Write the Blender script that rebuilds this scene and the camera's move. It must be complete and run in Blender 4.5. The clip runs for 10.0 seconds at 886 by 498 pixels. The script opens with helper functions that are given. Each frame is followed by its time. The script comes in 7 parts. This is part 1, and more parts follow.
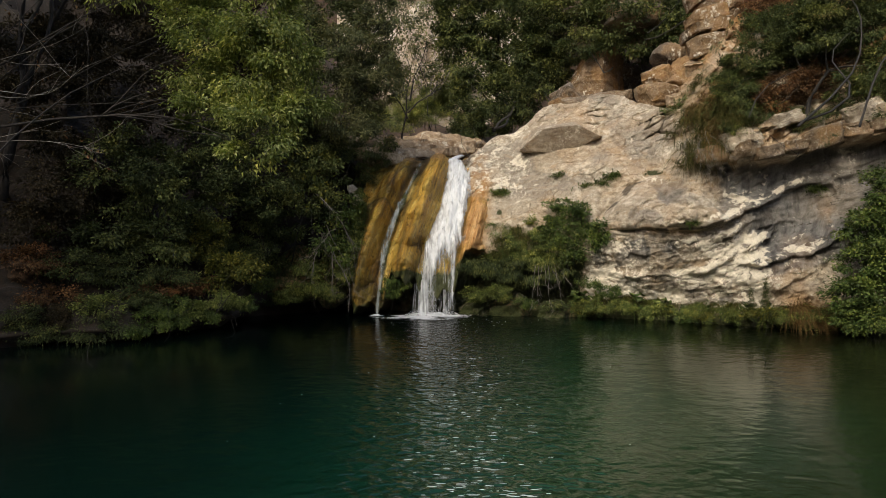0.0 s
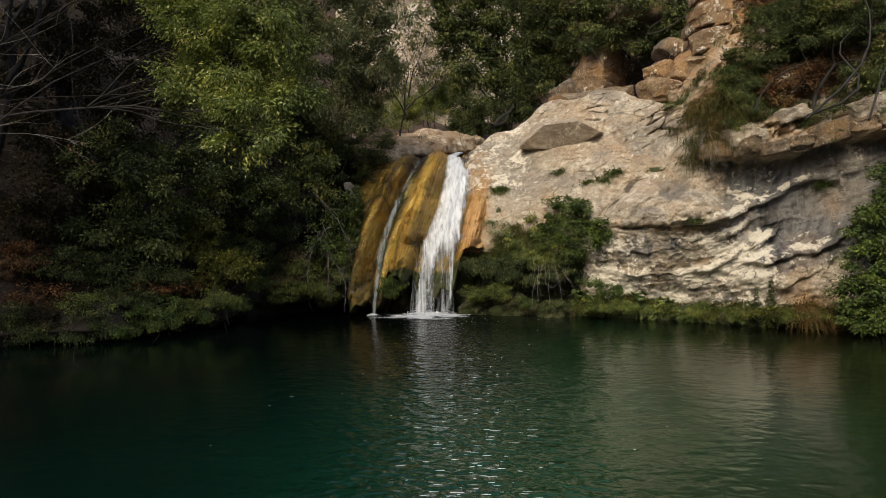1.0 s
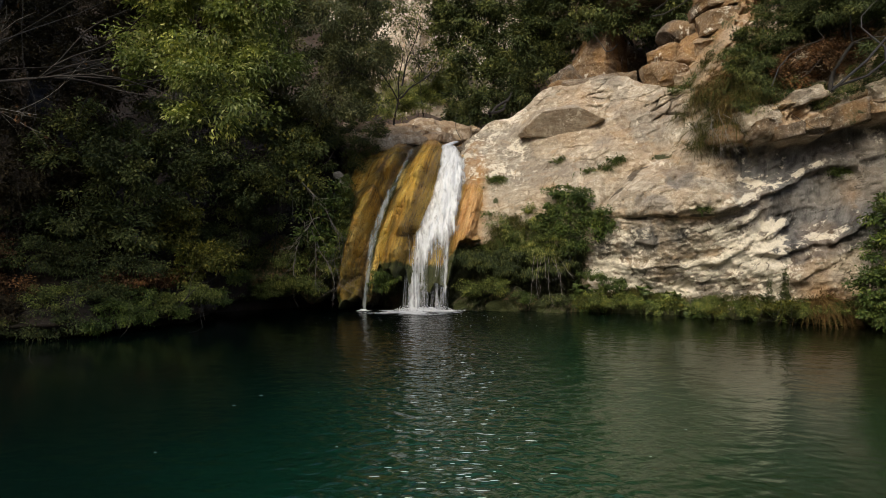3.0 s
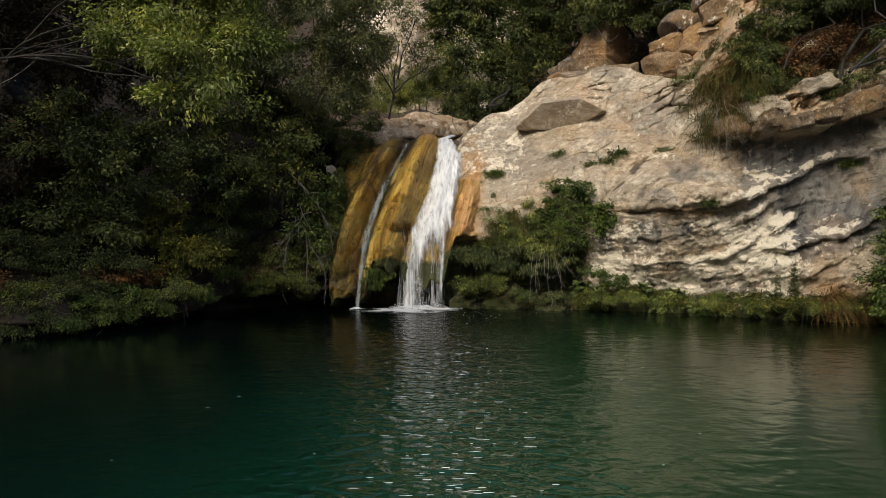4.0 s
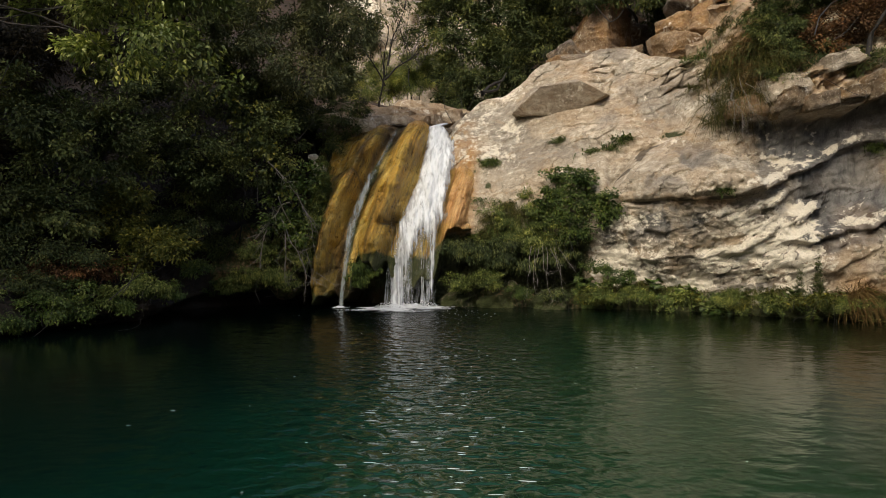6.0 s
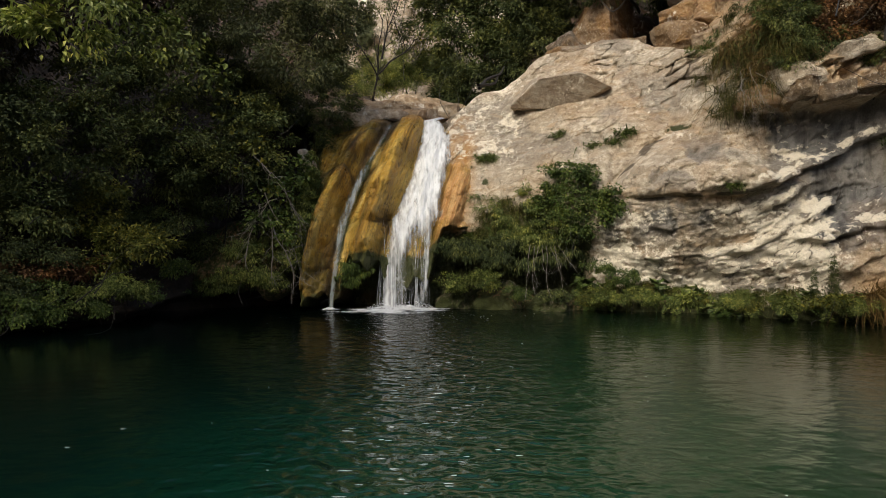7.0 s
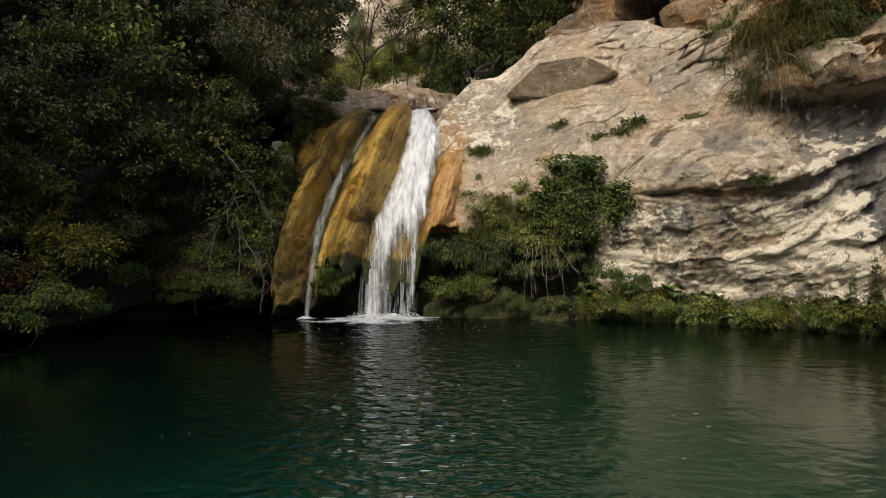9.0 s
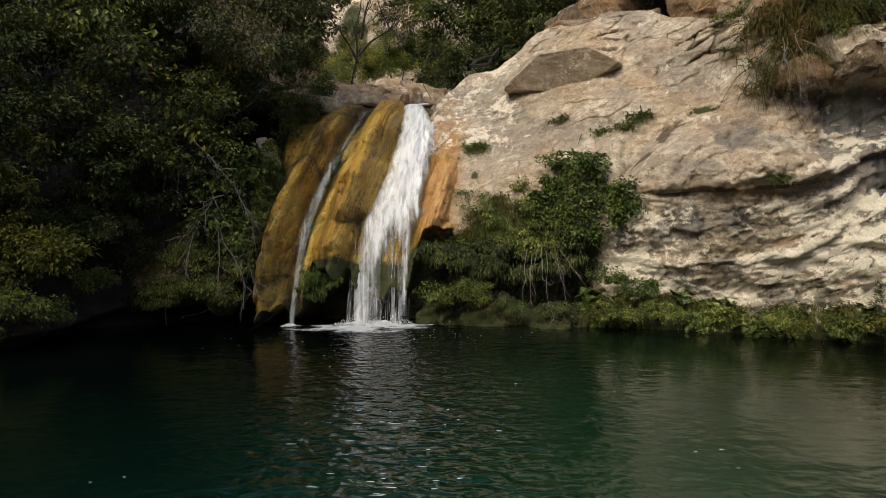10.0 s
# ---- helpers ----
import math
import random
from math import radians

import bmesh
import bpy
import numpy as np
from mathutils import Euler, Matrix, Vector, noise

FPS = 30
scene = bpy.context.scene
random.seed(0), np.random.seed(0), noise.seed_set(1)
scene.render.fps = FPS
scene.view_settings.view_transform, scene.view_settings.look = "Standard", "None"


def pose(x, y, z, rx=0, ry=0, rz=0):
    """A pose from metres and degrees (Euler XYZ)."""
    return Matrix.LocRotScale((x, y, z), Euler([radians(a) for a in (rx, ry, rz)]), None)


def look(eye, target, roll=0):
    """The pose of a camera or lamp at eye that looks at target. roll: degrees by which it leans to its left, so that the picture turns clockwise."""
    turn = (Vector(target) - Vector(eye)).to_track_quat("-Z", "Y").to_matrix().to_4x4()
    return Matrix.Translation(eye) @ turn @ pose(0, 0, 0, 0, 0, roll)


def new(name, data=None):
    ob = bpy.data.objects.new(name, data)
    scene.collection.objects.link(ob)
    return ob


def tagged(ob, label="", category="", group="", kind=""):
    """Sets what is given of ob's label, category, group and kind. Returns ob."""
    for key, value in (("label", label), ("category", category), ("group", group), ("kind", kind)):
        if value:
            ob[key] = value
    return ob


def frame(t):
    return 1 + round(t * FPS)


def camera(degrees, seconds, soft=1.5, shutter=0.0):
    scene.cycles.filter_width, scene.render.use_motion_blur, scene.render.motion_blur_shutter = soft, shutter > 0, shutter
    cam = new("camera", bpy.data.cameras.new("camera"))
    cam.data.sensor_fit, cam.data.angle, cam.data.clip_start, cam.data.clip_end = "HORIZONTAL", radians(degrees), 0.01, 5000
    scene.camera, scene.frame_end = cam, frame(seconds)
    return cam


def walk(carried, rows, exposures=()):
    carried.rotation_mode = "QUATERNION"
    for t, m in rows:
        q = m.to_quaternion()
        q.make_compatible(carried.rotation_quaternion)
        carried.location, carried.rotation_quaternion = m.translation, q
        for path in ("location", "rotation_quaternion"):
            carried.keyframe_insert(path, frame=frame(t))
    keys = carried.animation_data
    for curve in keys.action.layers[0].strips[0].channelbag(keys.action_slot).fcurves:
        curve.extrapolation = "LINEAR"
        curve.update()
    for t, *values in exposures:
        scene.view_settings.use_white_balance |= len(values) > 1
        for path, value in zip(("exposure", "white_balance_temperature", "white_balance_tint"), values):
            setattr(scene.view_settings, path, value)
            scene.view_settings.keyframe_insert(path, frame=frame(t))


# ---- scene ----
cam = camera(69.0, 10.0, soft=0.75)
PATH = [
    (0, (1.086, 0.004, 1.924), (0.9697, 2.0002, 1.9066), -0.25),
    (0.5, (1.101, 0.152, 1.902), (0.9839, 2.1481, 1.8849), -0.25),
    (1, (1.116, 0.321, 1.865), (0.9995, 2.3177, 1.8489), -0.25),
    (1.5, (1.133, 0.511, 1.818), (1.0163, 2.5070, 1.8021), -0.25),
    (2, (1.150, 0.718, 1.763), (1.0343, 2.7144, 1.7478), -0.26),
    (2.5, (1.168, 0.942, 1.704), (1.0533, 2.9383, 1.6892), -0.26),
    (4, (1.226, 1.699, 1.524), (1.1167, 3.6959, 1.5123), -0.27),
    (4.5, (1.248, 1.976, 1.471), (1.1399, 3.9732, 1.4600), -0.28),
    (5, (1.270, 2.264, 1.424), (1.1641, 4.2612, 1.4139), -0.29),
    (5.5, (1.293, 2.562, 1.384), (1.1894, 4.5593, 1.3752), -0.29),
    (7, (1.371, 3.510, 1.317), (1.2727, 5.5080, 1.3105), -0.32),
    (7.5, (1.400, 3.843, 1.313), (1.3033, 5.8411, 1.3071), -0.33),
    (8, (1.431, 4.185, 1.319), (1.3356, 6.1824, 1.3126), -0.34),
    (8.5, (1.464, 4.534, 1.332), (1.3698, 6.5319, 1.3264), -0.35),
    (9, (1.500, 4.892, 1.354), (1.4061, 6.8897, 1.3475), -0.36),
    (9.5, (1.538, 5.258, 1.382), (1.4446, 7.2561, 1.3747), -0.37),
    (10, (1.579, 5.634, 1.415), (1.4857, 7.6316, 1.4065), -0.39),
]
walk(cam, [(t, look(eye, target, roll)) for t, eye, target, roll in PATH], exposures=[(0.0, 0.0)])

# world, sun
SUN_TO = Vector((-0.32, -0.68, 0.64)).normalized()
world = bpy.data.worlds.new("sky_world")
scene.world = world
world.use_nodes = True
wn = world.node_tree
sky = wn.nodes.new("ShaderNodeTexSky")
sky.sky_type = "NISHITA"
sky.sun_disc = False
sky.sun_elevation = math.asin(SUN_TO.z)
sky.sun_rotation = math.atan2(SUN_TO.x, SUN_TO.y)
sky.dust_density = 3.0
wn.links.new(sky.outputs[0], wn.nodes["Background"].inputs[0])
wn.nodes["Background"].inputs[1].default_value = 0.19
sun_data = bpy.data.lights.new("sun", "SUN")
sun_data.energy, sun_data.angle, sun_data.color = 2.1, radians(30), (1.0, 0.945, 0.75)
sun = new("sun", sun_data)
sun.matrix_world = look(SUN_TO * 60, (0, 0, 0))

# ---- noise and mesh tools ----
def _corner(ix, iy, iz, seed):
    h = (ix * 374761393 + iy * 668265263 + iz * 1274126177 + seed * 974711) & 0xFFFFFFFF
    h = ((h ^ (h >> 13)) * 1103515245) & 0xFFFFFFFF
    h = ((h ^ (h >> 16)) * 2654435761) & 0xFFFFFFFF
    return ((h >> 8) & 0xFFFF) / 32767.5 - 1.0


def vnoise(p, seed=0):
    """Smooth value noise in -1..1 at points p (N, 3)."""
    i = np.floor(p).astype(np.int64)
    f = p - i
    u = f * f * f * (f * (f * 6 - 15) + 10)
    out = 0.0
    for a in (0, 1):
        wx = u[:, 0] if a else 1 - u[:, 0]
        for b in (0, 1):
            wy = u[:, 1] if b else 1 - u[:, 1]
            for c in (0, 1):
                wz = u[:, 2] if c else 1 - u[:, 2]
                out = out + wx * wy * wz * _corner(i[:, 0] + a, i[:, 1] + b, i[:, 2] + c, seed)
    return out


def fbm(p, octaves=4, seed=0, gain=0.5):
    out, amp, q = 0.0, 1.0, np.asarray(p, float)
    for k in range(octaves):
        out = out + amp * vnoise(q, seed + 17 * k)
        amp *= gain
        q = q * 2.03 + 5.2
    return out


def ridged(p, octaves=4, seed=0):
    out, amp, q = 0.0, 0.5, np.asarray(p, float)
    for k in range(octaves):
        out = out + amp * (1 - np.abs(vnoise(q, seed + 31 * k))) ** 2
        amp *= 0.5
        q = q * 2.1 + 3.7
    return out


def facets(u, v, seed):
    """Broken rock: each irregular cell is a tilted flat of its own. Gives height and nearness to an edge."""
    iu, iv = np.floor(u).astype(np.int64), np.floor(v).astype(np.int64)
    best, second, height = np.full(u.shape, 9.0), np.full(u.shape, 9.0), np.zeros(u.shape)
    for a in (-1, 0, 1):
        for b in (-1, 0, 1):
            ci, cj = iu + a, iv + b
            du = u - ci - 0.5 - 0.42 * _corner(ci, cj, 1 + 0 * ci, seed)
            dv = v - cj - 0.5 - 0.42 * _corner(ci, cj, 2 + 0 * ci, seed)
            d = du * du + dv * dv
            h = _corner(ci, cj, 3 + 0 * ci, seed) + 1.5 * (du * _corner(ci, cj, 4 + 0 * ci, seed) + dv * _corner(ci, cj, 5 + 0 * ci, seed))
            second = np.where(d < best, best, np.minimum(second, d))
            height = np.where(d < best, h, height)
            best = np.minimum(best, d)
    return height, np.sqrt(second) - np.sqrt(best)


def step(a, b, x):
    t = np.clip((x - a) / (b - a), 0, 1)
    return t * t * (3 - 2 * t)


def bell(x, c, w):
    return np.exp(-((x - c) / w) ** 2)


def mesh_of(name, verts, faces, material=None, smooth=True):
    """A mesh from arrays of corners and of equal-sided faces."""
    verts, faces = np.asarray(verts, np.float32), np.asarray(faces, np.int32)
    me = bpy.data.meshes.new(name)
    k = faces.shape[1]
    me.vertices.add(len(verts))
    me.vertices.foreach_set("co", verts.ravel())
    me.loops.add(faces.size)
    me.loops.foreach_set("vertex_index", faces.ravel())
    me.polygons.add(len(faces))
    me.polygons.foreach_set("loop_start", np.arange(0, faces.size, k, dtype=np.int32))
    me.polygons.foreach_set("loop_total", np.full(len(faces), k, np.int32))
    me.polygons.foreach_set("use_smooth", np.full(len(faces), smooth))
    me.update(calc_edges=True)
    if material:
        me.materials.append(material)
    return me


def grid_faces(nu, nv):
    """Quads of a grid with nv rows of nu corners."""
    a = (np.arange(nv - 1)[:, None] * nu + np.arange(nu - 1)[None, :]).ravel()
    return np.stack([a, a + 1, a + nu + 1, a + nu], 1)


def mask(me, name, values):
    at = me.attributes.new(name, "FLOAT", "POINT")
    at.data.foreach_set("value", np.clip(values, 0, 1).astype(np.float32))


def part(name, me, material, parent, label="", kind=""):
    """One mesh object under a thing or a part. me: a mesh or a bmesh."""
    if not isinstance(me, bpy.types.Mesh):
        data = bpy.data.meshes.new(name)
        me.to_mesh(data)
        me.free()
        me = data
    if material and not me.materials:
        me.materials.append(material)
    ob = new(name, me)
    ob.parent = parent
    return tagged(ob, label=label, kind=kind)


def thing(name, label, category, at=(0, 0, 0), group="", kind=""):
    """An empty at the base of a thing, to parent its parts."""
    ob = new(name)
    ob.empty_display_size = 0.1
    ob.location = at
    return tagged(ob, label, category, group, kind)


def tube_arrays(paths, sides=5):
    """Tapered tubes along polylines: each path is (points (N, 3), radii (N,))."""
    vs, fs, n0 = [], [], 0
    ang = np.arange(sides) * 2 * np.pi / sides
    for pts, rad in paths:
        pts, rad = np.asarray(pts, float), np.asarray(rad, float)
        tan = np.gradient(pts, axis=0)
        tan /= np.linalg.norm(tan, axis=1)[:, None] + 1e-9
        ref = np.where(np.abs(tan[:, 2:3]) > 0.9, np.array([[1.0, 0, 0]]), np.array([[0, 0, 1.0]]))
        a = np.cross(tan, ref)
        a /= np.linalg.norm(a, axis=1)[:, None] + 1e-9
        b = np.cross(tan, a)
        ring = pts[:, None, :] + rad[:, None, None] * (np.cos(ang)[None, :, None] * a[:, None, :] + np.sin(ang)[None, :, None] * b[:, None, :])
        n = len(pts)
        vs.append(ring.reshape(-1, 3))
        i = (np.arange(n - 1)[:, None] * sides + np.arange(sides)[None, :])
        j = (np.arange(n - 1)[:, None] * sides + (np.arange(sides)[None, :] + 1) % sides)
        fs.append(np.stack([i, j, j + sides, i + sides], -1).reshape(-1, 4) + n0)
        n0 += n * sides
    return np.concatenate(vs), np.concatenate(fs)


def wander(a, b, n, amount, rng, sag=0.0):
    """A crooked line from a to b."""
    t = np.linspace(0, 1, n)
    p = np.asarray(a, float)[None] * (1 - t[:, None]) + np.asarray(b, float)[None] * t[:, None]
    w = np.cumsum(rng.normal(0, 1, (n, 3)), 0)
    for _ in range(2):
        w[1:-1] = (w[:-2] + 2 * w[1:-1] + w[2:]) / 4
    w -= w[0] + (w[-1] - w[0]) * t[:, None]
    size = np.linalg.norm(np.asarray(b, float) - np.asarray(a, float))
    p += w * amount * size / np.sqrt(n)
    p[:, 2] -= sag * 4 * t * (1 - t)
    return p


def leaves_mesh(name, pos, axis, normal, length, width, material, fold=0.25, tone=None):
    """Many pointed, folded leaves: two triangles on the two sides of the midrib."""
    axis = axis / (np.linalg.norm(axis, axis=1)[:, None] + 1e-9)
    side = np.cross(axis, normal)
    side /= np.linalg.norm(side, axis=1)[:, None] + 1e-9
    nrm = np.cross(side, axis)
    L, W = length[:, None], width[:, None]
    mid = pos + axis * L * 0.45
    v = np.stack([pos, mid + side * W * 0.5 + nrm * W * fold, pos + axis * L - nrm * L * 0.12, mid - side * W * 0.5 + nrm * W * fold], 1).reshape(-1, 3)
    k = np.arange(len(pos))[:, None] * 4
    f = np.concatenate([k + np.array([[0, 1, 2]]), k + np.array([[0, 2, 3]])], 1).reshape(-1, 3)
    me = mesh_of(name, v, f, material, smooth=False)
    mask(me, "tone", np.full(len(v), 0.5) if tone is None else np.repeat(tone, 4))
    return me


def rock_mesh(name, rng, size, cuts=9, rough=0.06, level=4, flat=0.75, bump=1.0, planes=()):
    """A block broken along random planes, with a rough, worn skin."""
    bm = bmesh.new()
    bmesh.ops.create_icosphere(bm, subdivisions=level, radius=1.0)
    v = np.array([x.co for x in bm.verts])
    bm.verts.ensure_lookup_table()
    f = np.array([[x.index for x in p.verts] for p in bm.faces])
    bm.free()
    for _ in range(cuts):
        n = rng.normal(0, 1, 3)
        n /= np.linalg.norm(n)
        d = rng.uniform(flat - 0.2, flat + 0.12)
        over = np.maximum(v @ n - d, 0)
        v = v - over[:, None] * n[None] * 0.95
    for n, d in planes:
        n = np.array(n) / np.linalg.norm(n)
        v = v - np.maximum(v @ n - d, 0)[:, None] * n[None]
    v = v * np.asarray(size)[None]
    s = rng.integers(0, 999)
    m = float(np.mean(size))
    d = v / (np.linalg.norm(v, axis=1)[:, None] + 1e-9)
    q = v / m
    crease = (0.4 - np.abs(vnoise(q * np.array([1.6, 1.6, 2.6]), s + 9))) * 1.5 + (0.4 - np.abs(vnoise(q * np.array([3.7, 3.7, 5.5]), s + 10))) * 0.8 + (0.4 - np.abs(vnoise(q * 9.0, s + 11))) * 0.3
    v = v + d * (crease * rough * m + fbm(v * 1.6 / m, 4, s) * rough * m * 1.2 + ridged(v * 3.0 / m, 3, s + 5) * rough * m * bump - rough * m * 0.4)[:, None]
    return mesh_of(name, v, f, None, True)


def cut_rock(name, half, cuts, seed, grain=0.05, rough=0.03, bevel=0.015):
    """A block cut by planes (normal, distance from its middle), with worn edges and a rough skin."""
    bm = bmesh.new()
    bmesh.ops.create_cube(bm, size=2.0)
    bmesh.ops.scale(bm, vec=half, verts=bm.verts)
    for n, d in cuts:
        n = Vector(n).normalized()
        got = bmesh.ops.bisect_plane(bm, geom=bm.verts[:] + bm.edges[:] + bm.faces[:], plane_co=n * d, plane_no=n, clear_outer=True)
        bmesh.ops.holes_fill(bm, edges=[e for e in got["geom_cut"] if isinstance(e, bmesh.types.BMEdge)])
    bmesh.ops.bevel(bm, geom=bm.edges[:], offset=bevel, segments=2, affect="EDGES")
    for _ in range(7):
        bmesh.ops.triangulate(bm, faces=bm.faces[:])
        far = [e for e in bm.edges if e.calc_length() > grain]
        if not far:
            break
        bmesh.ops.subdivide_edges(bm, edges=far, cuts=1)
    bmesh.ops.triangulate(bm, faces=bm.faces[:])
    bm.normal_update()
    bm.verts.index_update()
    v, nrm = np.array([x.co for x in bm.verts]), np.array([x.normal for x in bm.verts])
    f = np.array([[x.index for x in p.verts] for p in bm.faces])
    bm.free()
    q = v + seed * 3.7
    d = fbm(q * 1.7, 4, seed) * 1.2 + (0.35 - np.abs(vnoise(q * np.array([3.0, 3.0, 6.5]), seed + 1))) * 1.1 + (0.35 - np.abs(vnoise(q * 9.0, seed + 2))) * 0.5
    return mesh_of(name, v + nrm * (rough * d)[:, None], f, None, False)


# ---- materials ----
def material(name):
    m = bpy.data.materials.new(name)
    m.use_nodes = True
    t = m.node_tree
    return m, t, t.nodes["Principled BSDF"]


def nd(t, kind, **values):
    n = t.nodes.new("ShaderNode" + kind)
    for k, v in values.items():
        n.inputs[k.replace("_", " ")].default_value = v
    return n


def ramp(t, fac, stops):
    r = t.nodes.new("ShaderNodeValToRGB")
    el = r.color_ramp.elements
    while len(el) < len(stops):
        el.new(0.5)
    for e, (p, c) in zip(el, stops):
        e.position, e.color = p, (*c, 1) if len(c) == 3 else c
    t.links.new(fac, r.inputs[0])
    return r.outputs[0]


def mix(t, fac, a, b, mode="MIX"):
    m = t.nodes.new("ShaderNodeMix")
    m.data_type, m.blend_type = "RGBA", mode
    for sock, val in ((m.inputs[0], fac), (m.inputs[6], a), (m.inputs[7], b)):
        if isinstance(val, bpy.types.NodeSocket):
            t.links.new(val, sock)
        elif isinstance(val, (int, float)):
            sock.default_value = val
        else:
            sock.default_value = (*val, 1)
    return m.outputs[2]


def coords(t, scale=(1, 1, 1), turn=(0, 0, 0)):
    g = t.nodes.new("ShaderNodeTexCoord")
    mp = t.nodes.new("ShaderNodeMapping")
    mp.inputs["Scale"].default_value = scale
    mp.inputs["Rotation"].default_value = turn
    t.links.new(g.outputs["Object"], mp.inputs[0])
    return mp.outputs[0]


def tex_noise(t, vec, scale, detail=6, rough=0.6, distortion=0.0):
    n = nd(t, "TexNoise", Scale=scale, Detail=detail, Roughness=rough, Distortion=distortion)
    t.links.new(vec, n.inputs["Vector"])
    return n.outputs["Fac"]


def attr(t, name):
    a = t.nodes.new("ShaderNodeAttribute")
    a.attribute_name = name
    return a.outputs["Fac"]


def math_node(t, op, a, b=0.0):
    n = t.nodes.new("ShaderNodeMath")
    n.operation = op
    for sock, val in zip(n.inputs, (a, b)):
        if isinstance(val, bpy.types.NodeSocket):
            t.links.new(val, sock)
        else:
            sock.default_value = val
    return n.outputs[0]


def bump(t, p, height, strength=0.5, distance=0.02, under=None):
    b = nd(t, "Bump", Strength=strength, Distance=distance)
    t.links.new(height, b.inputs["Height"])
    if under:
        t.links.new(under, b.inputs["Normal"])
    t.links.new(b.outputs[0], p.inputs["Normal"])
    return b.outputs[0]


def warped(t, vec, scale, amount):
    n = nd(t, "TexNoise", Scale=scale, Detail=4, Roughness=0.6)
    t.links.new(vec, n.inputs["Vector"])
    a = t.nodes.new("ShaderNodeVectorMath")
    a.operation = "MULTIPLY_ADD"
    a.inputs[1].default_value = (amount,) * 3
    t.links.new(n.outputs["Color"], a.inputs[0])
    t.links.new(vec, a.inputs[2])
    return a.outputs[0]


def cells(t, vec, scale):
    """A random value for each angular cell, and the distance to its edge."""
    a = nd(t, "TexVoronoi", Scale=scale)
    e = nd(t, "TexVoronoi", Scale=scale)
    e.feature = "DISTANCE_TO_EDGE"
    for n in (a, e):
        t.links.new(vec, n.inputs["Vector"])
    sep = t.nodes.new("ShaderNodeSeparateColor")
    t.links.new(a.outputs["Color"], sep.inputs[0])
    return sep.outputs[0], e.outputs["Distance"]


def rock_material(name, tan, pale, dark, grain=1.0):
    """Weathered limestone: mottled at two sizes, cracked, pitted, with masks for calcite, grey wash, ochre and moss."""
    m, t, p = material(name)
    v = coords(t)
    big = tex_noise(t, v, 0.9 * grain, 8, 0.65, 0.6)
    fine = tex_noise(t, v, 9 * grain, 8, 0.7)
    col = mix(t, ramp(t, big, [(0.36, (0, 0, 0)), (0.66, (1, 1, 1))]), tan, pale)
    col = mix(t, ramp(t, fine, [(0.36, (0.8,) * 3), (0.56, (0,) * 3)]), col, dark)
    grit = tex_noise(t, v, 42 * grain, 4, 0.7)
    pits = tex_noise(t, v, 3.6 * grain, 10, 0.75, 0.8)
    col = mix(t, ramp(t, pits, [(0.33, (0.6,) * 3), (0.45, (0,) * 3)]), col, dark)
    col = mix(t, ramp(t, pits, [(0.56, (0,) * 3), (0.68, (0.4,) * 3)]), col, mix(t, 0.5, pale, (0.75, 0.70, 0.62)))
    warm = tex_noise(t, v, 2.3 * grain, 5, 0.6)
    col = mix(t, ramp(t, warm, [(0.58, (0,) * 3), (0.78, (0.4,) * 3)]), col, (0.46, 0.28, 0.14))
    bed = tex_noise(t, coords(t, (0.7, 0.7, 5.0), (0, radians(18), 0)), 2.2, 7, 0.65, 0.4)
    col = mix(t, ramp(t, bed, [(0.36, (0.55,) * 3), (0.52, (0,) * 3)]), col, dark)
    # flat flakes at two sizes, and thin cracks round some of them
    wv = warped(t, coords(t, (1.0, 1.0, 1.9), (0, radians(20), 0)), 1.6 * grain, 0.35)
    plate, edge = cells(t, wv, 2.1 * grain)
    flake, edge2 = cells(t, warped(t, coords(t, (1.0, 1.0, 1.7), (0, radians(24), 0)), 5.0 * grain, 0.14), 6.5 * grain)
    col = mix(t, math_node(t, "MULTIPLY", math_node(t, "SUBTRACT", plate, 0.5), 0.5), col, mix(t, 0.6, pale, (0.70, 0.66, 0.60)))
    col = mix(t, ramp(t, flake, [(0.62, (0,) * 3), (0.95, (0.38,) * 3)]), col, dark)
    gate = ramp(t, warm, [(0.42, (0,) * 3), (0.56, (1,) * 3)])
    line = math_node(t, "MULTIPLY", ramp(t, edge, [(0.0, (0.75,) * 3), (0.028, (0,) * 3)]), gate)
    col = mix(t, line, col, (0.07, 0.05, 0.035))
    col = mix(t, math_node(t, "MULTIPLY", ramp(t, edge2, [(0.0, (0.5,) * 3), (0.05, (0,) * 3)]), ramp(t, big, [(0.42, (0,) * 3), (0.6, (1,) * 3)])), col, dark)
    # patches a hand to an arm wide: warm tan, grey lichen, brown film
    mid = tex_noise(t, warped(t, v, 2.2 * grain, 0.3), 3.1 * grain, 5, 0.62, 0.9)
    mid2 = tex_noise(t, warped(t, coords(t, (0.8, 0.8, 1.6), (0, radians(15), 0)), 1.7 * grain, 0.4), 1.7 * grain, 6, 0.65, 1.2)
    col = mix(t, ramp(t, mid, [(0.40, (0.55,) * 3), (0.47, (0,) * 3)]), col, mix(t, 0.5, tan, dark))
    col = mix(t, ramp(t, mid, [(0.55, (0,) * 3), (0.61, (0.6,) * 3)]), col, tuple(min(1.0, 1.12 * c) for c in pale))
    col = mix(t, ramp(t, mid2, [(0.56, (0,) * 3), (0.63, (0.5,) * 3)]), col, tuple(a * b for a, b in zip(tan, (0.95, 0.80, 0.62))))
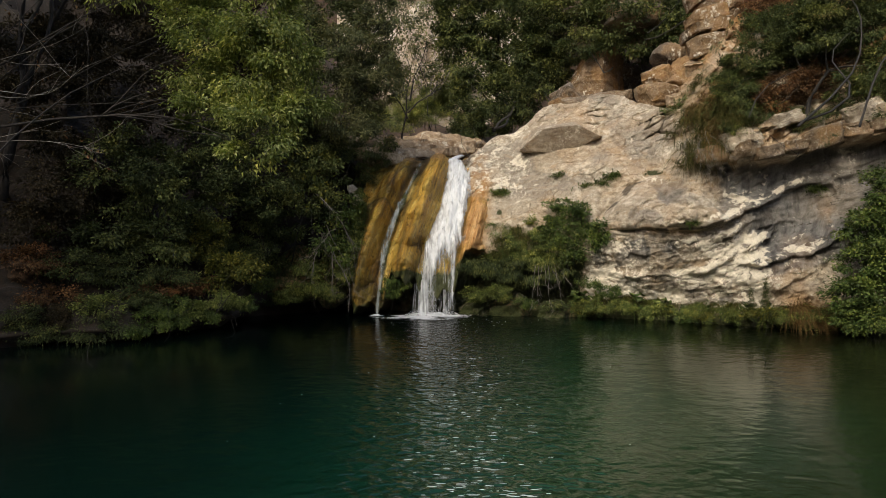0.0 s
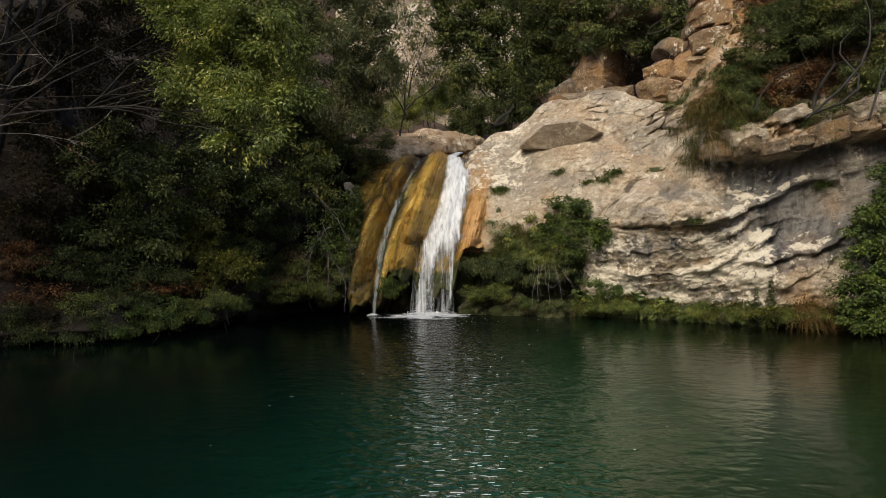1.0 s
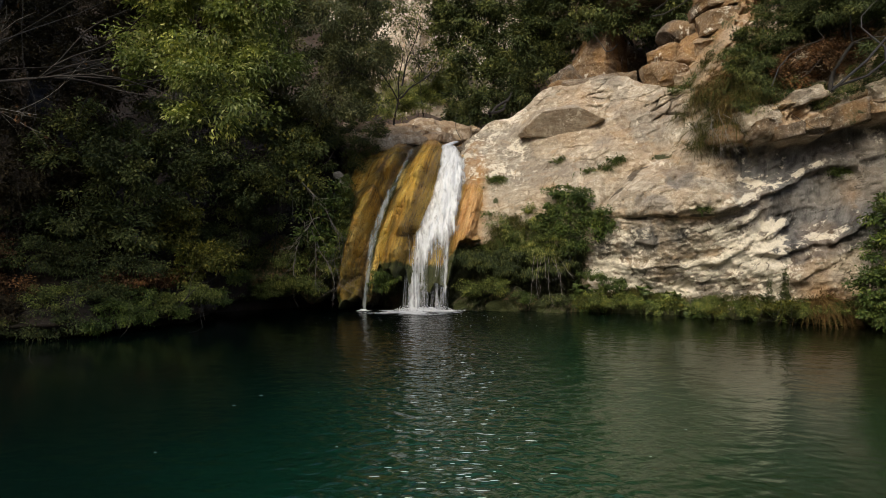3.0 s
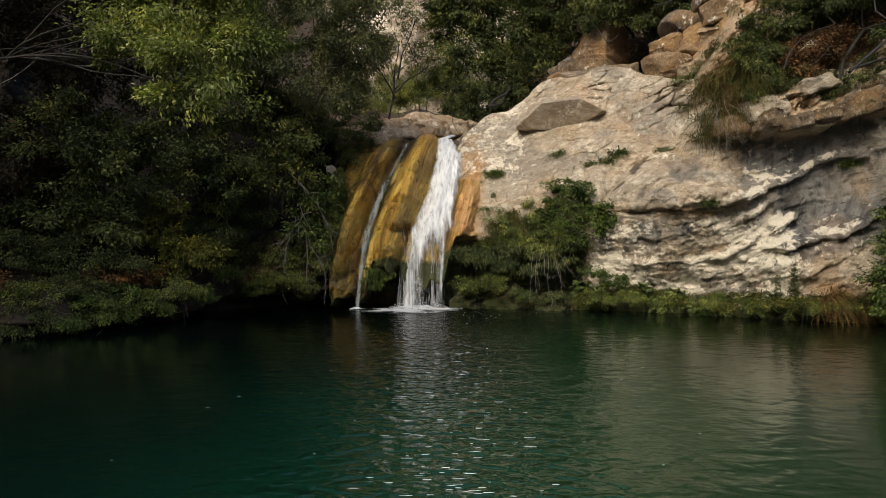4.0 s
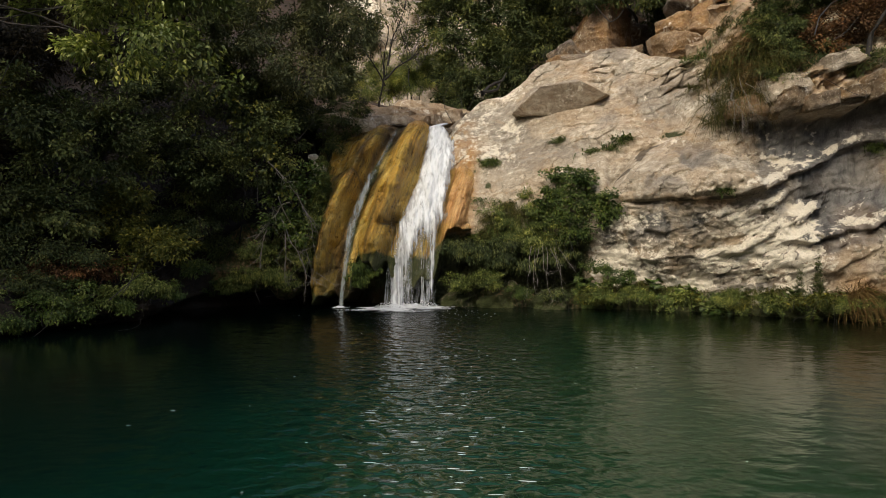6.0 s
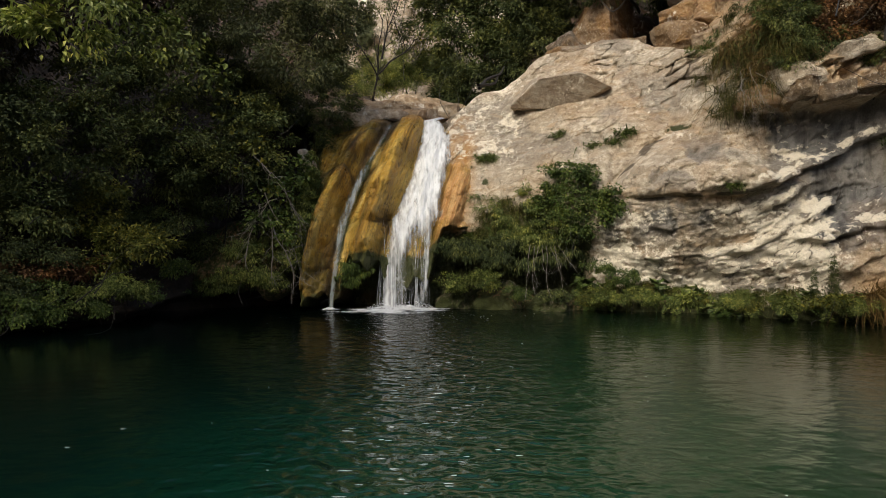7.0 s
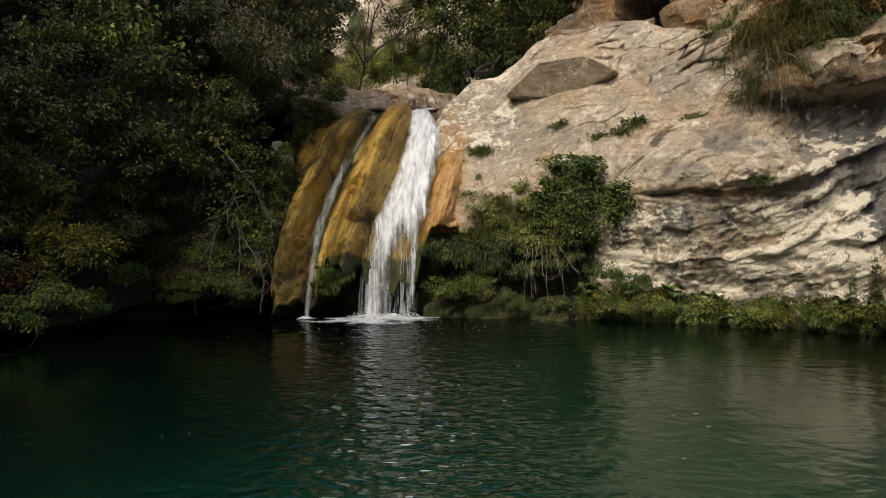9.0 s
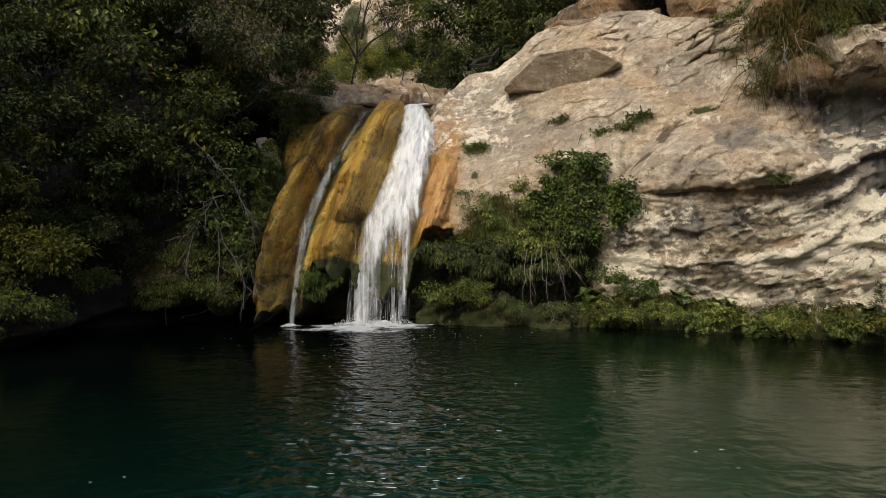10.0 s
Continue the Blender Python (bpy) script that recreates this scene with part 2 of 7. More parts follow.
    col = mix(t, ramp(t, mid2, [(0.36, (0.5,) * 3), (0.43, (0,) * 3)]), col, tuple(0.62 * c for c in pale))
    spot = ramp(t, grit, [(0.35, (0,) * 3), (0.55, (1,) * 3)])
    # lichen dots and grit, hard edged
    dots = tex_noise(t, v, 17 * grain, 3, 0.65, 0.3)
    col = mix(t, ramp(t, dots, [(0.60, (0,) * 3), (0.65, (0.45,) * 3)]), col, (0.62, 0.57, 0.47))
    col = mix(t, ramp(t, dots, [(0.34, (0.35,) * 3), (0.40, (0,) * 3)]), col, dark)
    streaks = tex_noise(t, coords(t, (3.0, 3.0, 0.35)), 1.6, 6, 0.65, 0.4)
    grey = mix(t, ramp(t, streaks, [(0.38, (0, 0, 0)), (0.62, (1, 1, 1))]), (0.07, 0.066, 0.062), (0.21, 0.198, 0.182))
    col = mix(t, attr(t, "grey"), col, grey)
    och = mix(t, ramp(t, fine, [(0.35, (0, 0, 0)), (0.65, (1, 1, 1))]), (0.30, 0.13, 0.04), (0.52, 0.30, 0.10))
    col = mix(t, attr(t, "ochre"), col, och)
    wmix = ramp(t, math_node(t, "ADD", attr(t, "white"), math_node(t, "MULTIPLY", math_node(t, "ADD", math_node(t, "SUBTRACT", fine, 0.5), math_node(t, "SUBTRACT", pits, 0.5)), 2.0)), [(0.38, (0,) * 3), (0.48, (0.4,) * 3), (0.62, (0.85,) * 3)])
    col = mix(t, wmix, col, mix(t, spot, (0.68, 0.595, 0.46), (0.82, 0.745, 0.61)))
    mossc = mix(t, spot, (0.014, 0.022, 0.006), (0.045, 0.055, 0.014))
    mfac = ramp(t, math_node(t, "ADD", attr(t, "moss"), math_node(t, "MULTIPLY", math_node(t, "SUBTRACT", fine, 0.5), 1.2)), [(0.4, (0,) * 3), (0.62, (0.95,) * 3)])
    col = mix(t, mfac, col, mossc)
    col = mix(t, ramp(t, attr(t, "crack"), [(0.5, (0,) * 3), (0.9, (0.8,) * 3)]), col, (0.06, 0.045, 0.03))
    speck = tex_noise(t, v, 34 * grain, 5, 0.8)
    col = mix(t, 1.0, col, ramp(t, speck, [(0.34, (0.76,) * 3), (0.50, (1.0,) * 3), (0.66, (1.10,) * 3)]), "MULTIPLY")
    t.links.new(col, p.inputs["Base Color"])
    p.inputs["Roughness"].default_value = 0.88
    p.inputs["Specular IOR Level"].default_value = 0.25
    h = math_node(t, "ADD", math_node(t, "MULTIPLY", fine, 1.0), math_node(t, "ADD", math_node(t, "MULTIPLY", speck, 0.5), math_node(t, "MULTIPLY", pits, 0.9)))
    h = math_node(t, "ADD", h, math_node(t, "ADD", math_node(t, "MULTIPLY", plate, 0.55), math_node(t, "MULTIPLY", flake, 0.3)))
    bump(t, p, h, 0.8, 0.05)
    return m


def tufa_material():
    """Wet orange and yellow tufa, combed down the flow, dark green where algae grow; shade is painted into the creases.
    """
    m, t, p = material("tufa")
    v = coords(t)
    sep = t.nodes.new("ShaderNodeSeparateXYZ")
    t.links.new(v, sep.inputs[0])
    lane = math_node(t, "MULTIPLY", attr(t, "lane"), 6.0)

    def combed(wide, tall):
        c = t.nodes.new("ShaderNodeCombineXYZ")
        t.links.new(math_node(t, "MULTIPLY", lane, wide), c.inputs[0])
        t.links.new(math_node(t, "MULTIPLY", sep.outputs[2], tall), c.inputs[2])
        return c.outputs[0]

    a = tex_noise(t, combed(3.2, 0.55), 1.0, 4, 0.6, 0.5)
    b = tex_noise(t, combed(15.0, 1.1), 1.0, 5, 0.65, 0.6)
    c = tex_noise(t, v, 1.1, 5, 0.6, 0.4)
    g = tex_noise(t, v, 30, 5, 0.75)
    e = tex_noise(t, v, 8, 6, 0.7, 0.4)
    col = ramp(t, a, [(0.32, (0.16, 0.09, 0.016)), (0.43, (0.38, 0.205, 0.028)), (0.53, (0.56, 0.33, 0.044)), (0.66, (0.70, 0.50, 0.14))])
    col = mix(t, ramp(t, c, [(0.46, (0,) * 3), (0.60, (0.65,) * 3)]), col, (0.21, 0.165, 0.028))
    col = mix(t, ramp(t, b, [(0.34, (0.75,) * 3), (0.48, (0,) * 3)]), col, (0.10, 0.058, 0.012))
    col = mix(t, ramp(t, b, [(0.56, (0,) * 3), (0.70, (0.5,) * 3)]), col, (0.56, 0.38, 0.14))
    col = mix(t, ramp(t, e, [(0.36, (0.65,) * 3), (0.46, (0,) * 3)]), col, (0.055, 0.035, 0.010))
    col = mix(t, attr(t, "ochre"), col, mix(t, ramp(t, b, [(0.36, (0,) * 3), (0.6, (1,) * 3)]), (0.40, 0.17, 0.04), (0.66, 0.40, 0.17)))
    col = mix(t, ramp(t, math_node(t, "ADD", attr(t, "moss"), math_node(t, "SUBTRACT", e, 0.5)), [(0.4, (0,) * 3), (0.65, (0.95,) * 3)]), col, mix(t, g, (0.012, 0.02, 0.005), (0.06, 0.08, 0.016)))
    # wet runs, and the painted shade of the creases
    col = mix(t, ramp(t, math_node(t, "ADD", attr(t, "wet"), math_node(t, "MULTIPLY", math_node(t, "SUBTRACT", b, 0.5), 1.2)), [(0.32, (0,) * 3), (0.8, (0.9,) * 3)]), col, mix(t, g, (0.035, 0.02, 0.006), (0.13, 0.075, 0.02)))
    col = mix(t, 1.0, col, ramp(t, g, [(0.36, (0.62,) * 3), (0.52, (1.0,) * 3), (0.66, (1.2,) * 3)]), "MULTIPLY")
    t.links.new(col, p.inputs["Base Color"])
    rr = ramp(t, e, [(0.35, (0.22,) * 3), (0.6, (0.6,) * 3)])
    t.links.new(rr, p.inputs["Roughness"])
    p.inputs["Specular IOR Level"].default_value = 0.45
    h = math_node(t, "ADD", math_node(t, "MULTIPLY", b, 0.8), math_node(t, "ADD", math_node(t, "MULTIPLY", e, 0.9), math_node(t, "MULTIPLY", g, 0.35)))
    bump(t, p, h, 0.9, 0.07)
    return m


def leaf_material(name, stops, gloss=0.5, through_light=0.3, shine=0.18):
    """Leaves that differ one from the next, with light coming through."""
    m, t, p = material(name)
    g = t.nodes.new("ShaderNodeNewGeometry")
    col = ramp(t, g.outputs["Random Per Island"], stops)
    col = mix(t, 1.0, col, ramp(t, attr(t, "tone"), [(0.0, (0.55, 0.6, 0.6)), (0.6, (1.0, 1.0, 1.0)), (1.0, (1.5, 1.35, 1.1))]), "MULTIPLY")
    v = coords(t)
    patch = tex_noise(t, v, 1.7, 4, 0.6)
    col = mix(t, ramp(t, patch, [(0.35, (0.55,) * 3), (0.62, (0,) * 3)]), col, mix(t, 0.55, col, (0.0, 0.0, 0.0)))
    t.links.new(col, p.inputs["Base Color"])
    p.inputs["Roughness"].default_value = gloss
    p.inputs["Specular IOR Level"].default_value = shine
    tr = t.nodes.new("ShaderNodeBsdfTranslucent")
    t.links.new(mix(t, 1.0, col, (1.0, 1.0, 0.55), "MULTIPLY"), tr.inputs[0])
    ms = t.nodes.new("ShaderNodeMixShader")
    ms.inputs[0].default_value = through_light
    t.links.new(p.outputs[0], ms.inputs[1])
    t.links.new(tr.outputs[0], ms.inputs[2])
    t.links.new(ms.outputs[0], t.nodes["Material Output"].inputs[0])
    return m


def plain_material(name, a, b, scale, rough=0.9, stretch=(1, 1, 1), relief=0.02):
    m, t, p = material(name)
    v = coords(t, stretch)
    n1 = tex_noise(t, v, scale, 8, 0.7, 0.3)
    n2 = tex_noise(t, v, scale * 0.15, 4, 0.6)
    col = mix(t, ramp(t, n1, [(0.35, (0,) * 3), (0.65, (1,) * 3)]), a, b)
    col = mix(t, ramp(t, n2, [(0.4, (0.6,) * 3), (0.65, (0,) * 3)]), col, mix(t, 0.5, a, (0.01, 0.01, 0.008)))
    t.links.new(col, p.inputs["Base Color"])
    p.inputs["Roughness"].default_value = rough
    bump(t, p, n1, 0.8, relief)
    return m


def water_material():
    """Deep pool: clear skin over green water that turns olive over the shallows, with small wind ripples; its colour is
    darkened for the bank's reflection.
    """
    m, t, p = material("pool_water")
    v = coords(t)
    sep = t.nodes.new("ShaderNodeSeparateXYZ")
    t.links.new(v, sep.inputs[0])
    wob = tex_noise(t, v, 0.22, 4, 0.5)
    # left and far water go dark for the bank's shade and reflection
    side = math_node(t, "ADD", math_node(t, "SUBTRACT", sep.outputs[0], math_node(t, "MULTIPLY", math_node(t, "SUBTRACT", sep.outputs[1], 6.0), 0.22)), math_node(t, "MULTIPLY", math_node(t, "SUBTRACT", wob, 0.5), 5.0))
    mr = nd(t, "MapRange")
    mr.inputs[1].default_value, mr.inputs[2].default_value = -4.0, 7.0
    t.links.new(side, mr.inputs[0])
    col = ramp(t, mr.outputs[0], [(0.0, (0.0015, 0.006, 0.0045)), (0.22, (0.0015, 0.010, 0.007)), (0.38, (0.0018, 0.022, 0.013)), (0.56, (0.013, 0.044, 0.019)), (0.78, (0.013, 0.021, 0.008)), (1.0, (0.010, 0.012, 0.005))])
    # colour dimmed with distance, standing in for the dark bank's reflection
    y_scale = nd(t, "MapRange")
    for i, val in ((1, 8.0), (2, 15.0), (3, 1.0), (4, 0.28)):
        y_scale.inputs[i].default_value = val
    t.links.new(sep.outputs[1], y_scale.inputs[0])
    far_dark = t.nodes.new("ShaderNodeCombineColor")
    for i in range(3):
        t.links.new(y_scale.outputs[0], far_dark.inputs[i])
    col = mix(t, 1.0, col, far_dark.outputs[0], "MULTIPLY")
    t.links.new(col, p.inputs["Base Color"])
    p.inputs["Roughness"].default_value = 0.13
    p.inputs["IOR"].default_value = 1.333
    w1 = tex_noise(t, coords(t, (1.2, 1.4, 1.0), (0, 0, radians(6))), 2.2, 1.5, 0.5, 0.4)
    w2 = tex_noise(t, coords(t, (1.2, 1.5, 1.0), (0, 0, radians(-9))), 5.5, 1.5, 0.5, 0.3)
    h = math_node(t, "ADD", math_node(t, "MULTIPLY", w1, 0.8), math_node(t, "MULTIPLY", w2, 0.38))

    def fade(x0, x1, g0, g1):
        away = nd(t, "MapRange")
        away.interpolation_type = "SMOOTHSTEP"
        for i, val in ((1, x0), (2, x1), (3, g0), (4, g1)):
            away.inputs[i].default_value = val
        t.links.new(sep.outputs[0], away.inputs[0])
        return away.outputs[0]

    # gusts leave some of the water calmer; the far bank's side is almost still
    calm = math_node(t, "MULTIPLY", math_node(t, "MULTIPLY", fade(-4.0, 0.2, 0.06, 1.0), fade(1.8, 4.5, 1.0, 0.42)), math_node(t, "ADD", math_node(t, "MULTIPLY", wob, 1.5), 0.1))
    h = math_node(t, "MULTIPLY", h, calm)
    # a livelier lane where the falls' waves run out
    lane = math_node(t, "MULTIPLY", fade(-1.0, 0.5, 0.0, 1.0), fade(1.3, 3.0, 1.0, 0.0))
    w3 = tex_noise(t, coords(t, (1.4, 1.5, 1.0), (0, 0, radians(3))), 4.5, 1.5, 0.5, 0.3)
    h = math_node(t, "ADD", h, math_node(t, "MULTIPLY", lane, math_node(t, "MULTIPLY", w3, 1.6)))
    bump(t, p, h, 1.0, 0.038)
    return m


def falls_material(name, cover, white=(0.74, 0.75, 0.76)):
    """White broken water: soft streaks of foam with gaps between them."""
    m, t, p = material(name)
    a = tex_noise(t, coords(t, (1.0, 0.4, 0.07), (0, radians(3), 0)), 15, 5, 0.6, 0.25)
    b = tex_noise(t, coords(t, (1.0, 0.4, 0.05), (0, radians(2), 0)), 42, 3, 0.55)
    c = tex_noise(t, coords(t, (1.0, 0.4, 0.45), (0, radians(12), 0)), 6.0, 5, 0.6, 0.9)
    s = math_node(t, "ADD", math_node(t, "ADD", math_node(t, "MULTIPLY", a, 0.50), math_node(t, "MULTIPLY", b, 0.12)), math_node(t, "MULTIPLY", c, 0.38))
    k = math_node(t, "ADD", s, math_node(t, "MULTIPLY", math_node(t, "SUBTRACT", attr(t, "body"), 0.5), 0.62))
    k = math_node(t, "ADD", k, cover)
    al = ramp(t, k, [(0.34, (0.0,) * 3), (0.50, (0.30,) * 3), (0.78, (0.97,) * 3)])
    thick = ramp(t, math_node(t, "ADD", math_node(t, "MULTIPLY", c, 0.65), math_node(t, "MULTIPLY", a, 0.35)), [(0.38, (0,) * 3), (0.6, (1,) * 3)])
    t.links.new(mix(t, thick, tuple(0.78 * w for w in white), white), p.inputs["Base Color"])
    p.inputs["Roughness"].default_value = 0.6
    p.inputs["Specular IOR Level"].default_value = 0.2
    t.links.new(al, p.inputs["Alpha"])
    bump(t, p, c, 0.35, 0.05)
    return m


LIME = rock_material("limestone", (0.44, 0.348, 0.245), (0.62, 0.535, 0.41), (0.25, 0.192, 0.13))
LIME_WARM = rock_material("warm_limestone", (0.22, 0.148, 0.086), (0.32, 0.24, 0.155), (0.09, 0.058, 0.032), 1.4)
# darker limestone copy: shade of hollows and trees in its colour, also brown rock
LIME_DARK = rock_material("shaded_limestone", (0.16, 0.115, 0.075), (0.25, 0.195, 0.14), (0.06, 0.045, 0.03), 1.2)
TUFA = tufa_material()
SOIL = plain_material("leaf_litter_soil", (0.035, 0.022, 0.012), (0.10, 0.055, 0.028), 7.0, 0.95, relief=0.05)
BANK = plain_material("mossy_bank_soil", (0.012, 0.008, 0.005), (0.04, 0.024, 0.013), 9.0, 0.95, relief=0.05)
FOAM_AND_GLINT = plain_material("white_foam_and_glint", (0.78, 0.79, 0.78), (0.88, 0.88, 0.87), 60.0, 0.4, relief=0.004)
BARK = plain_material("grey_bark", (0.014, 0.011, 0.009), (0.045, 0.037, 0.03), 14.0, 0.9, (1, 1, 0.3))
TWIG = plain_material("pale_dead_twig", (0.20, 0.17, 0.14), (0.38, 0.34, 0.29), 20.0, 0.85)
WATER = water_material()
FALLS = falls_material("falling_water", 0.0)
RIBBON = falls_material("sliding_water", -0.19, (0.36, 0.39, 0.38))
FOAM = falls_material("pool_foam", 0.02)
LEAF_BRIGHT = leaf_material("sunlit_leaves", [(0.0, (0.12, 0.155, 0.042)), (0.5, (0.25, 0.30, 0.085)), (0.85, (0.44, 0.48, 0.16)), (1.0, (0.68, 0.68, 0.32))], 0.4, 0.45, 0.25)
LEAF_OAK = leaf_material("oak_leaves", [(0.0, (0.048, 0.066, 0.024)), (0.6, (0.118, 0.145, 0.050)), (1.0, (0.21, 0.225, 0.08))], 0.5, 0.2, 0.15)
LEAF_DARK = leaf_material("dark_evergreen_leaves", [(0.0, (0.036, 0.049, 0.020)), (0.6, (0.088, 0.110, 0.042)), (0.9, (0.145, 0.165, 0.055)), (1.0, (0.21, 0.22, 0.08))], 0.55, 0.22, 0.15)
LEAF_GREY = leaf_material("grey_green_leaves", [(0.0, (0.070, 0.080, 0.036)), (0.6, (0.112, 0.124, 0.056)), (1.0, (0.17, 0.175, 0.08))], 0.55, 0.2)
# darker copy of the brown leaves, tree shade put into the colour
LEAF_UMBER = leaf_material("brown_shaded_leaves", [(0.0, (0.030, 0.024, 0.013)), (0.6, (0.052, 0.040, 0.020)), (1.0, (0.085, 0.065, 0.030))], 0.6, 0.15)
LEAF_YELLOW = leaf_material("yellow_green_leaves", [(0.0, (0.065, 0.080, 0.018)), (0.6, (0.125, 0.138, 0.030)), (1.0, (0.28, 0.25, 0.055))], 0.5, 0.35)
LEAF_IVY = leaf_material("ivy_leaves", [(0.0, (0.045, 0.075, 0.018)), (0.6, (0.095, 0.140, 0.036)), (1.0, (0.20, 0.24, 0.065))], 0.38, 0.25)
LEAF_FERN = leaf_material("fern_leaves", [(0.0, (0.065, 0.088, 0.022)), (0.6, (0.16, 0.20, 0.050)), (1.0, (0.36, 0.38, 0.12))], 0.55, 0.3)
LEAF_BROWN = leaf_material("dry_brown_leaves", [(0.0, (0.072, 0.036, 0.017)), (0.6, (0.156, 0.078, 0.036)), (1.0, (0.264, 0.156, 0.072))], 0.7, 0.2)
GRASS = leaf_material("green_grass", [(0.0, (0.062, 0.066, 0.013)), (0.6, (0.139, 0.125, 0.025)), (1.0, (0.262, 0.192, 0.057))], 0.55, 0.3)
STRAW = leaf_material("rust_brown_sedge", [(0.0, (0.156, 0.078, 0.024)), (0.6, (0.288, 0.156, 0.048)), (1.0, (0.396, 0.264, 0.096))], 0.6, 0.25)

# ---- the large structure ----
def water_skin():
    xs, ys = np.linspace(-16, 18, 69), np.linspace(-14, 22, 73)
    X, Y = np.meshgrid(xs, ys)
    v = np.stack([X.ravel(), Y.ravel(), np.zeros(X.size)], 1)
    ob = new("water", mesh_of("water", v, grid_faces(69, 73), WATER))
    tagged(ob, "still dark green pool water with small ripples", "water", kind="structure")


# the cliff on the sunny side: lines along x
CX = [0.2, 1.0, 2.0, 2.75, 3.55, 4.5, 5.2, 5.5, 6.3, 7.0, 8.5, 11.0, 16.0]
FOOT = [18.4, 18.2, 18.05, 17.6, 16.9, 16.5, 16.25, 16.15, 15.75, 15.2, 14.4, 13.0, 10.5]
FACE = [18.0, 17.9, 17.75, 17.35, 16.8, 16.2, 15.8, 15.7, 15.4, 15.1, 14.6, 13.1, 10.5]
BREAK = [2.1, 2.2, 2.3, 2.3, 2.35, 2.4, 2.45, 2.5, 3.2, 4.35, 4.4, 4.6, 5.0]
LEAN = [0.8, 0.75, 0.70, 0.68, 0.70, 0.78, 0.8, 0.8, 0.75, 0.7, 0.7, 0.65, 0.6]
CREST = [5.0, 5.05, 5.35, 5.85, 6.15, 6.25, 6.1, 5.8, 5.5, 6.4, 8.8, 10.5, 12.0]
# undersides of the ribs that climb to the right (x, z, how far they stand out, how high they reach)
RIBS = [
    ([6.0, 6.9, 7.3, 7.6, 8.26, 8.66, 8.88, 9.02, 9.1], [2.22, 2.5, 2.66, 2.82, 3.14, 3.29, 3.2, 2.95, 2.6], 0.26, 0.42),
    ([6.9, 7.37, 7.92, 8.33, 8.72, 9.3], [1.40, 1.42, 1.54, 1.66, 1.95, 2.3], 0.22, 0.5),
    ([7.0, 7.2, 7.75, 7.9], [1.66, 1.75, 2.05, 2.1], 0.17, 0.22),
    ([6.25, 6.4, 7.0, 7.15], [1.80, 1.88, 2.22, 2.28], 0.15, 0.2),
    ([6.0, 6.3, 6.8, 7.0], [1.15, 1.2, 1.52, 1.6], 0.13, 0.2),
    ([4.6, 5.2, 6.2], [1.60, 1.66, 1.78], 0.09, 0.3),
    ([4.2, 5.0, 6.6], [1.05, 1.08, 1.2], 0.08, 0.25),
]


def shelf_line(x):
    return np.interp(x, [6.2, 7.66, 8.2, 8.7, 9.5, 16], [3.86, 3.74, 3.84, 4.04, 4.1, 4.3]) + 0.03 * np.sin(x * 5.3) + 0.025 * np.sin(x * 13.0)


def rib_rise(x, k):
    """Height over the underside of a rib, and how much of the rib there is at x."""
    xs, zs, size, tall = RIBS[k]
    line = np.interp(x, xs, zs) + 0.03 * np.sin(x * 6.3 + 2 * k) + 0.02 * np.sin(x * 15.0 + k)
    return line, step(xs[0], xs[0] + 0.35, x) * (1 - step(xs[-1] - 0.3, xs[-1], x))


def cliff_depth(x, z):
    """How far back the face lies at x along and z up."""
    foot, face = np.interp(x, CX, FOOT), np.interp(x, CX, FACE)
    brk, lean = np.interp(x, CX, BREAK), np.interp(x, CX, LEAN)
    y = foot + (face - foot) * step(0.5, 1.9, z)
    y = y + lean * np.log1p(np.exp((z - brk) * 5)) / 5
    y = y - 0.45 * bell(x, 5.6, 1.0) * bell(z, 2.6, 0.7)
    y = y + 0.75 * (1 - step(0.95, 1.5, z)) * step(0.7, 1.1, x) * (1 - step(3.3, 4.1, x))
    y = y + 0.12 * bell(z, 0.62, 0.28) * step(4.4, 5.4, x)
    u = z - shelf_line(x)
    y = y + 0.55 * step(5.9, 7.0, x) * step(2.3, 3.3, z) * (1 - step(-0.05, 0.04, u))
    y = y - 0.12 * step(6.1, 6.7, x) * step(-0.02, 0.08, u) * (1 - step(0.3, 0.5, u))
    # brown boss with a straight undercut, and the notch above it
    u = z - 2.24 - 0.03 * np.sin(x * 3.0) - 0.02 * np.sin(x * 9.0)
    y = y - 0.20 * step(4.1, 4.6, x) * (1 - step(6.2, 6.8, x)) * step(-0.05, 0.02, u) * (1 - step(0.2, 1.0, u))
    u = z - np.interp(x, [4.0, 4.22, 4.9, 5.65, 6.0], [2.4, 2.64, 3.3, 3.76, 3.9]) - 0.05 * np.sin(x * 7.0)
    on_it = step(4.0, 4.25, x) * (1 - step(5.4, 5.9, x))
    y = y + on_it * (0.24 * bell(u, 0.02, 0.09) + 0.30 * step(-0.02, 0.12, u) * (1 - step(0.2, 1.0, u)))
    for k, (xs, zs, size, tall) in enumerate(RIBS):
        line, there = rib_rise(x, k)
        u = z - line
        y = y - size * there * step(-0.04, 0.02, u) * (1 - step(0.05, tall, u))
    y = y + 0.50 * bell(x, 8.25 + 0.3 * (z - 2.5), 0.62) * bell(z, 2.45, 0.65)
    return y


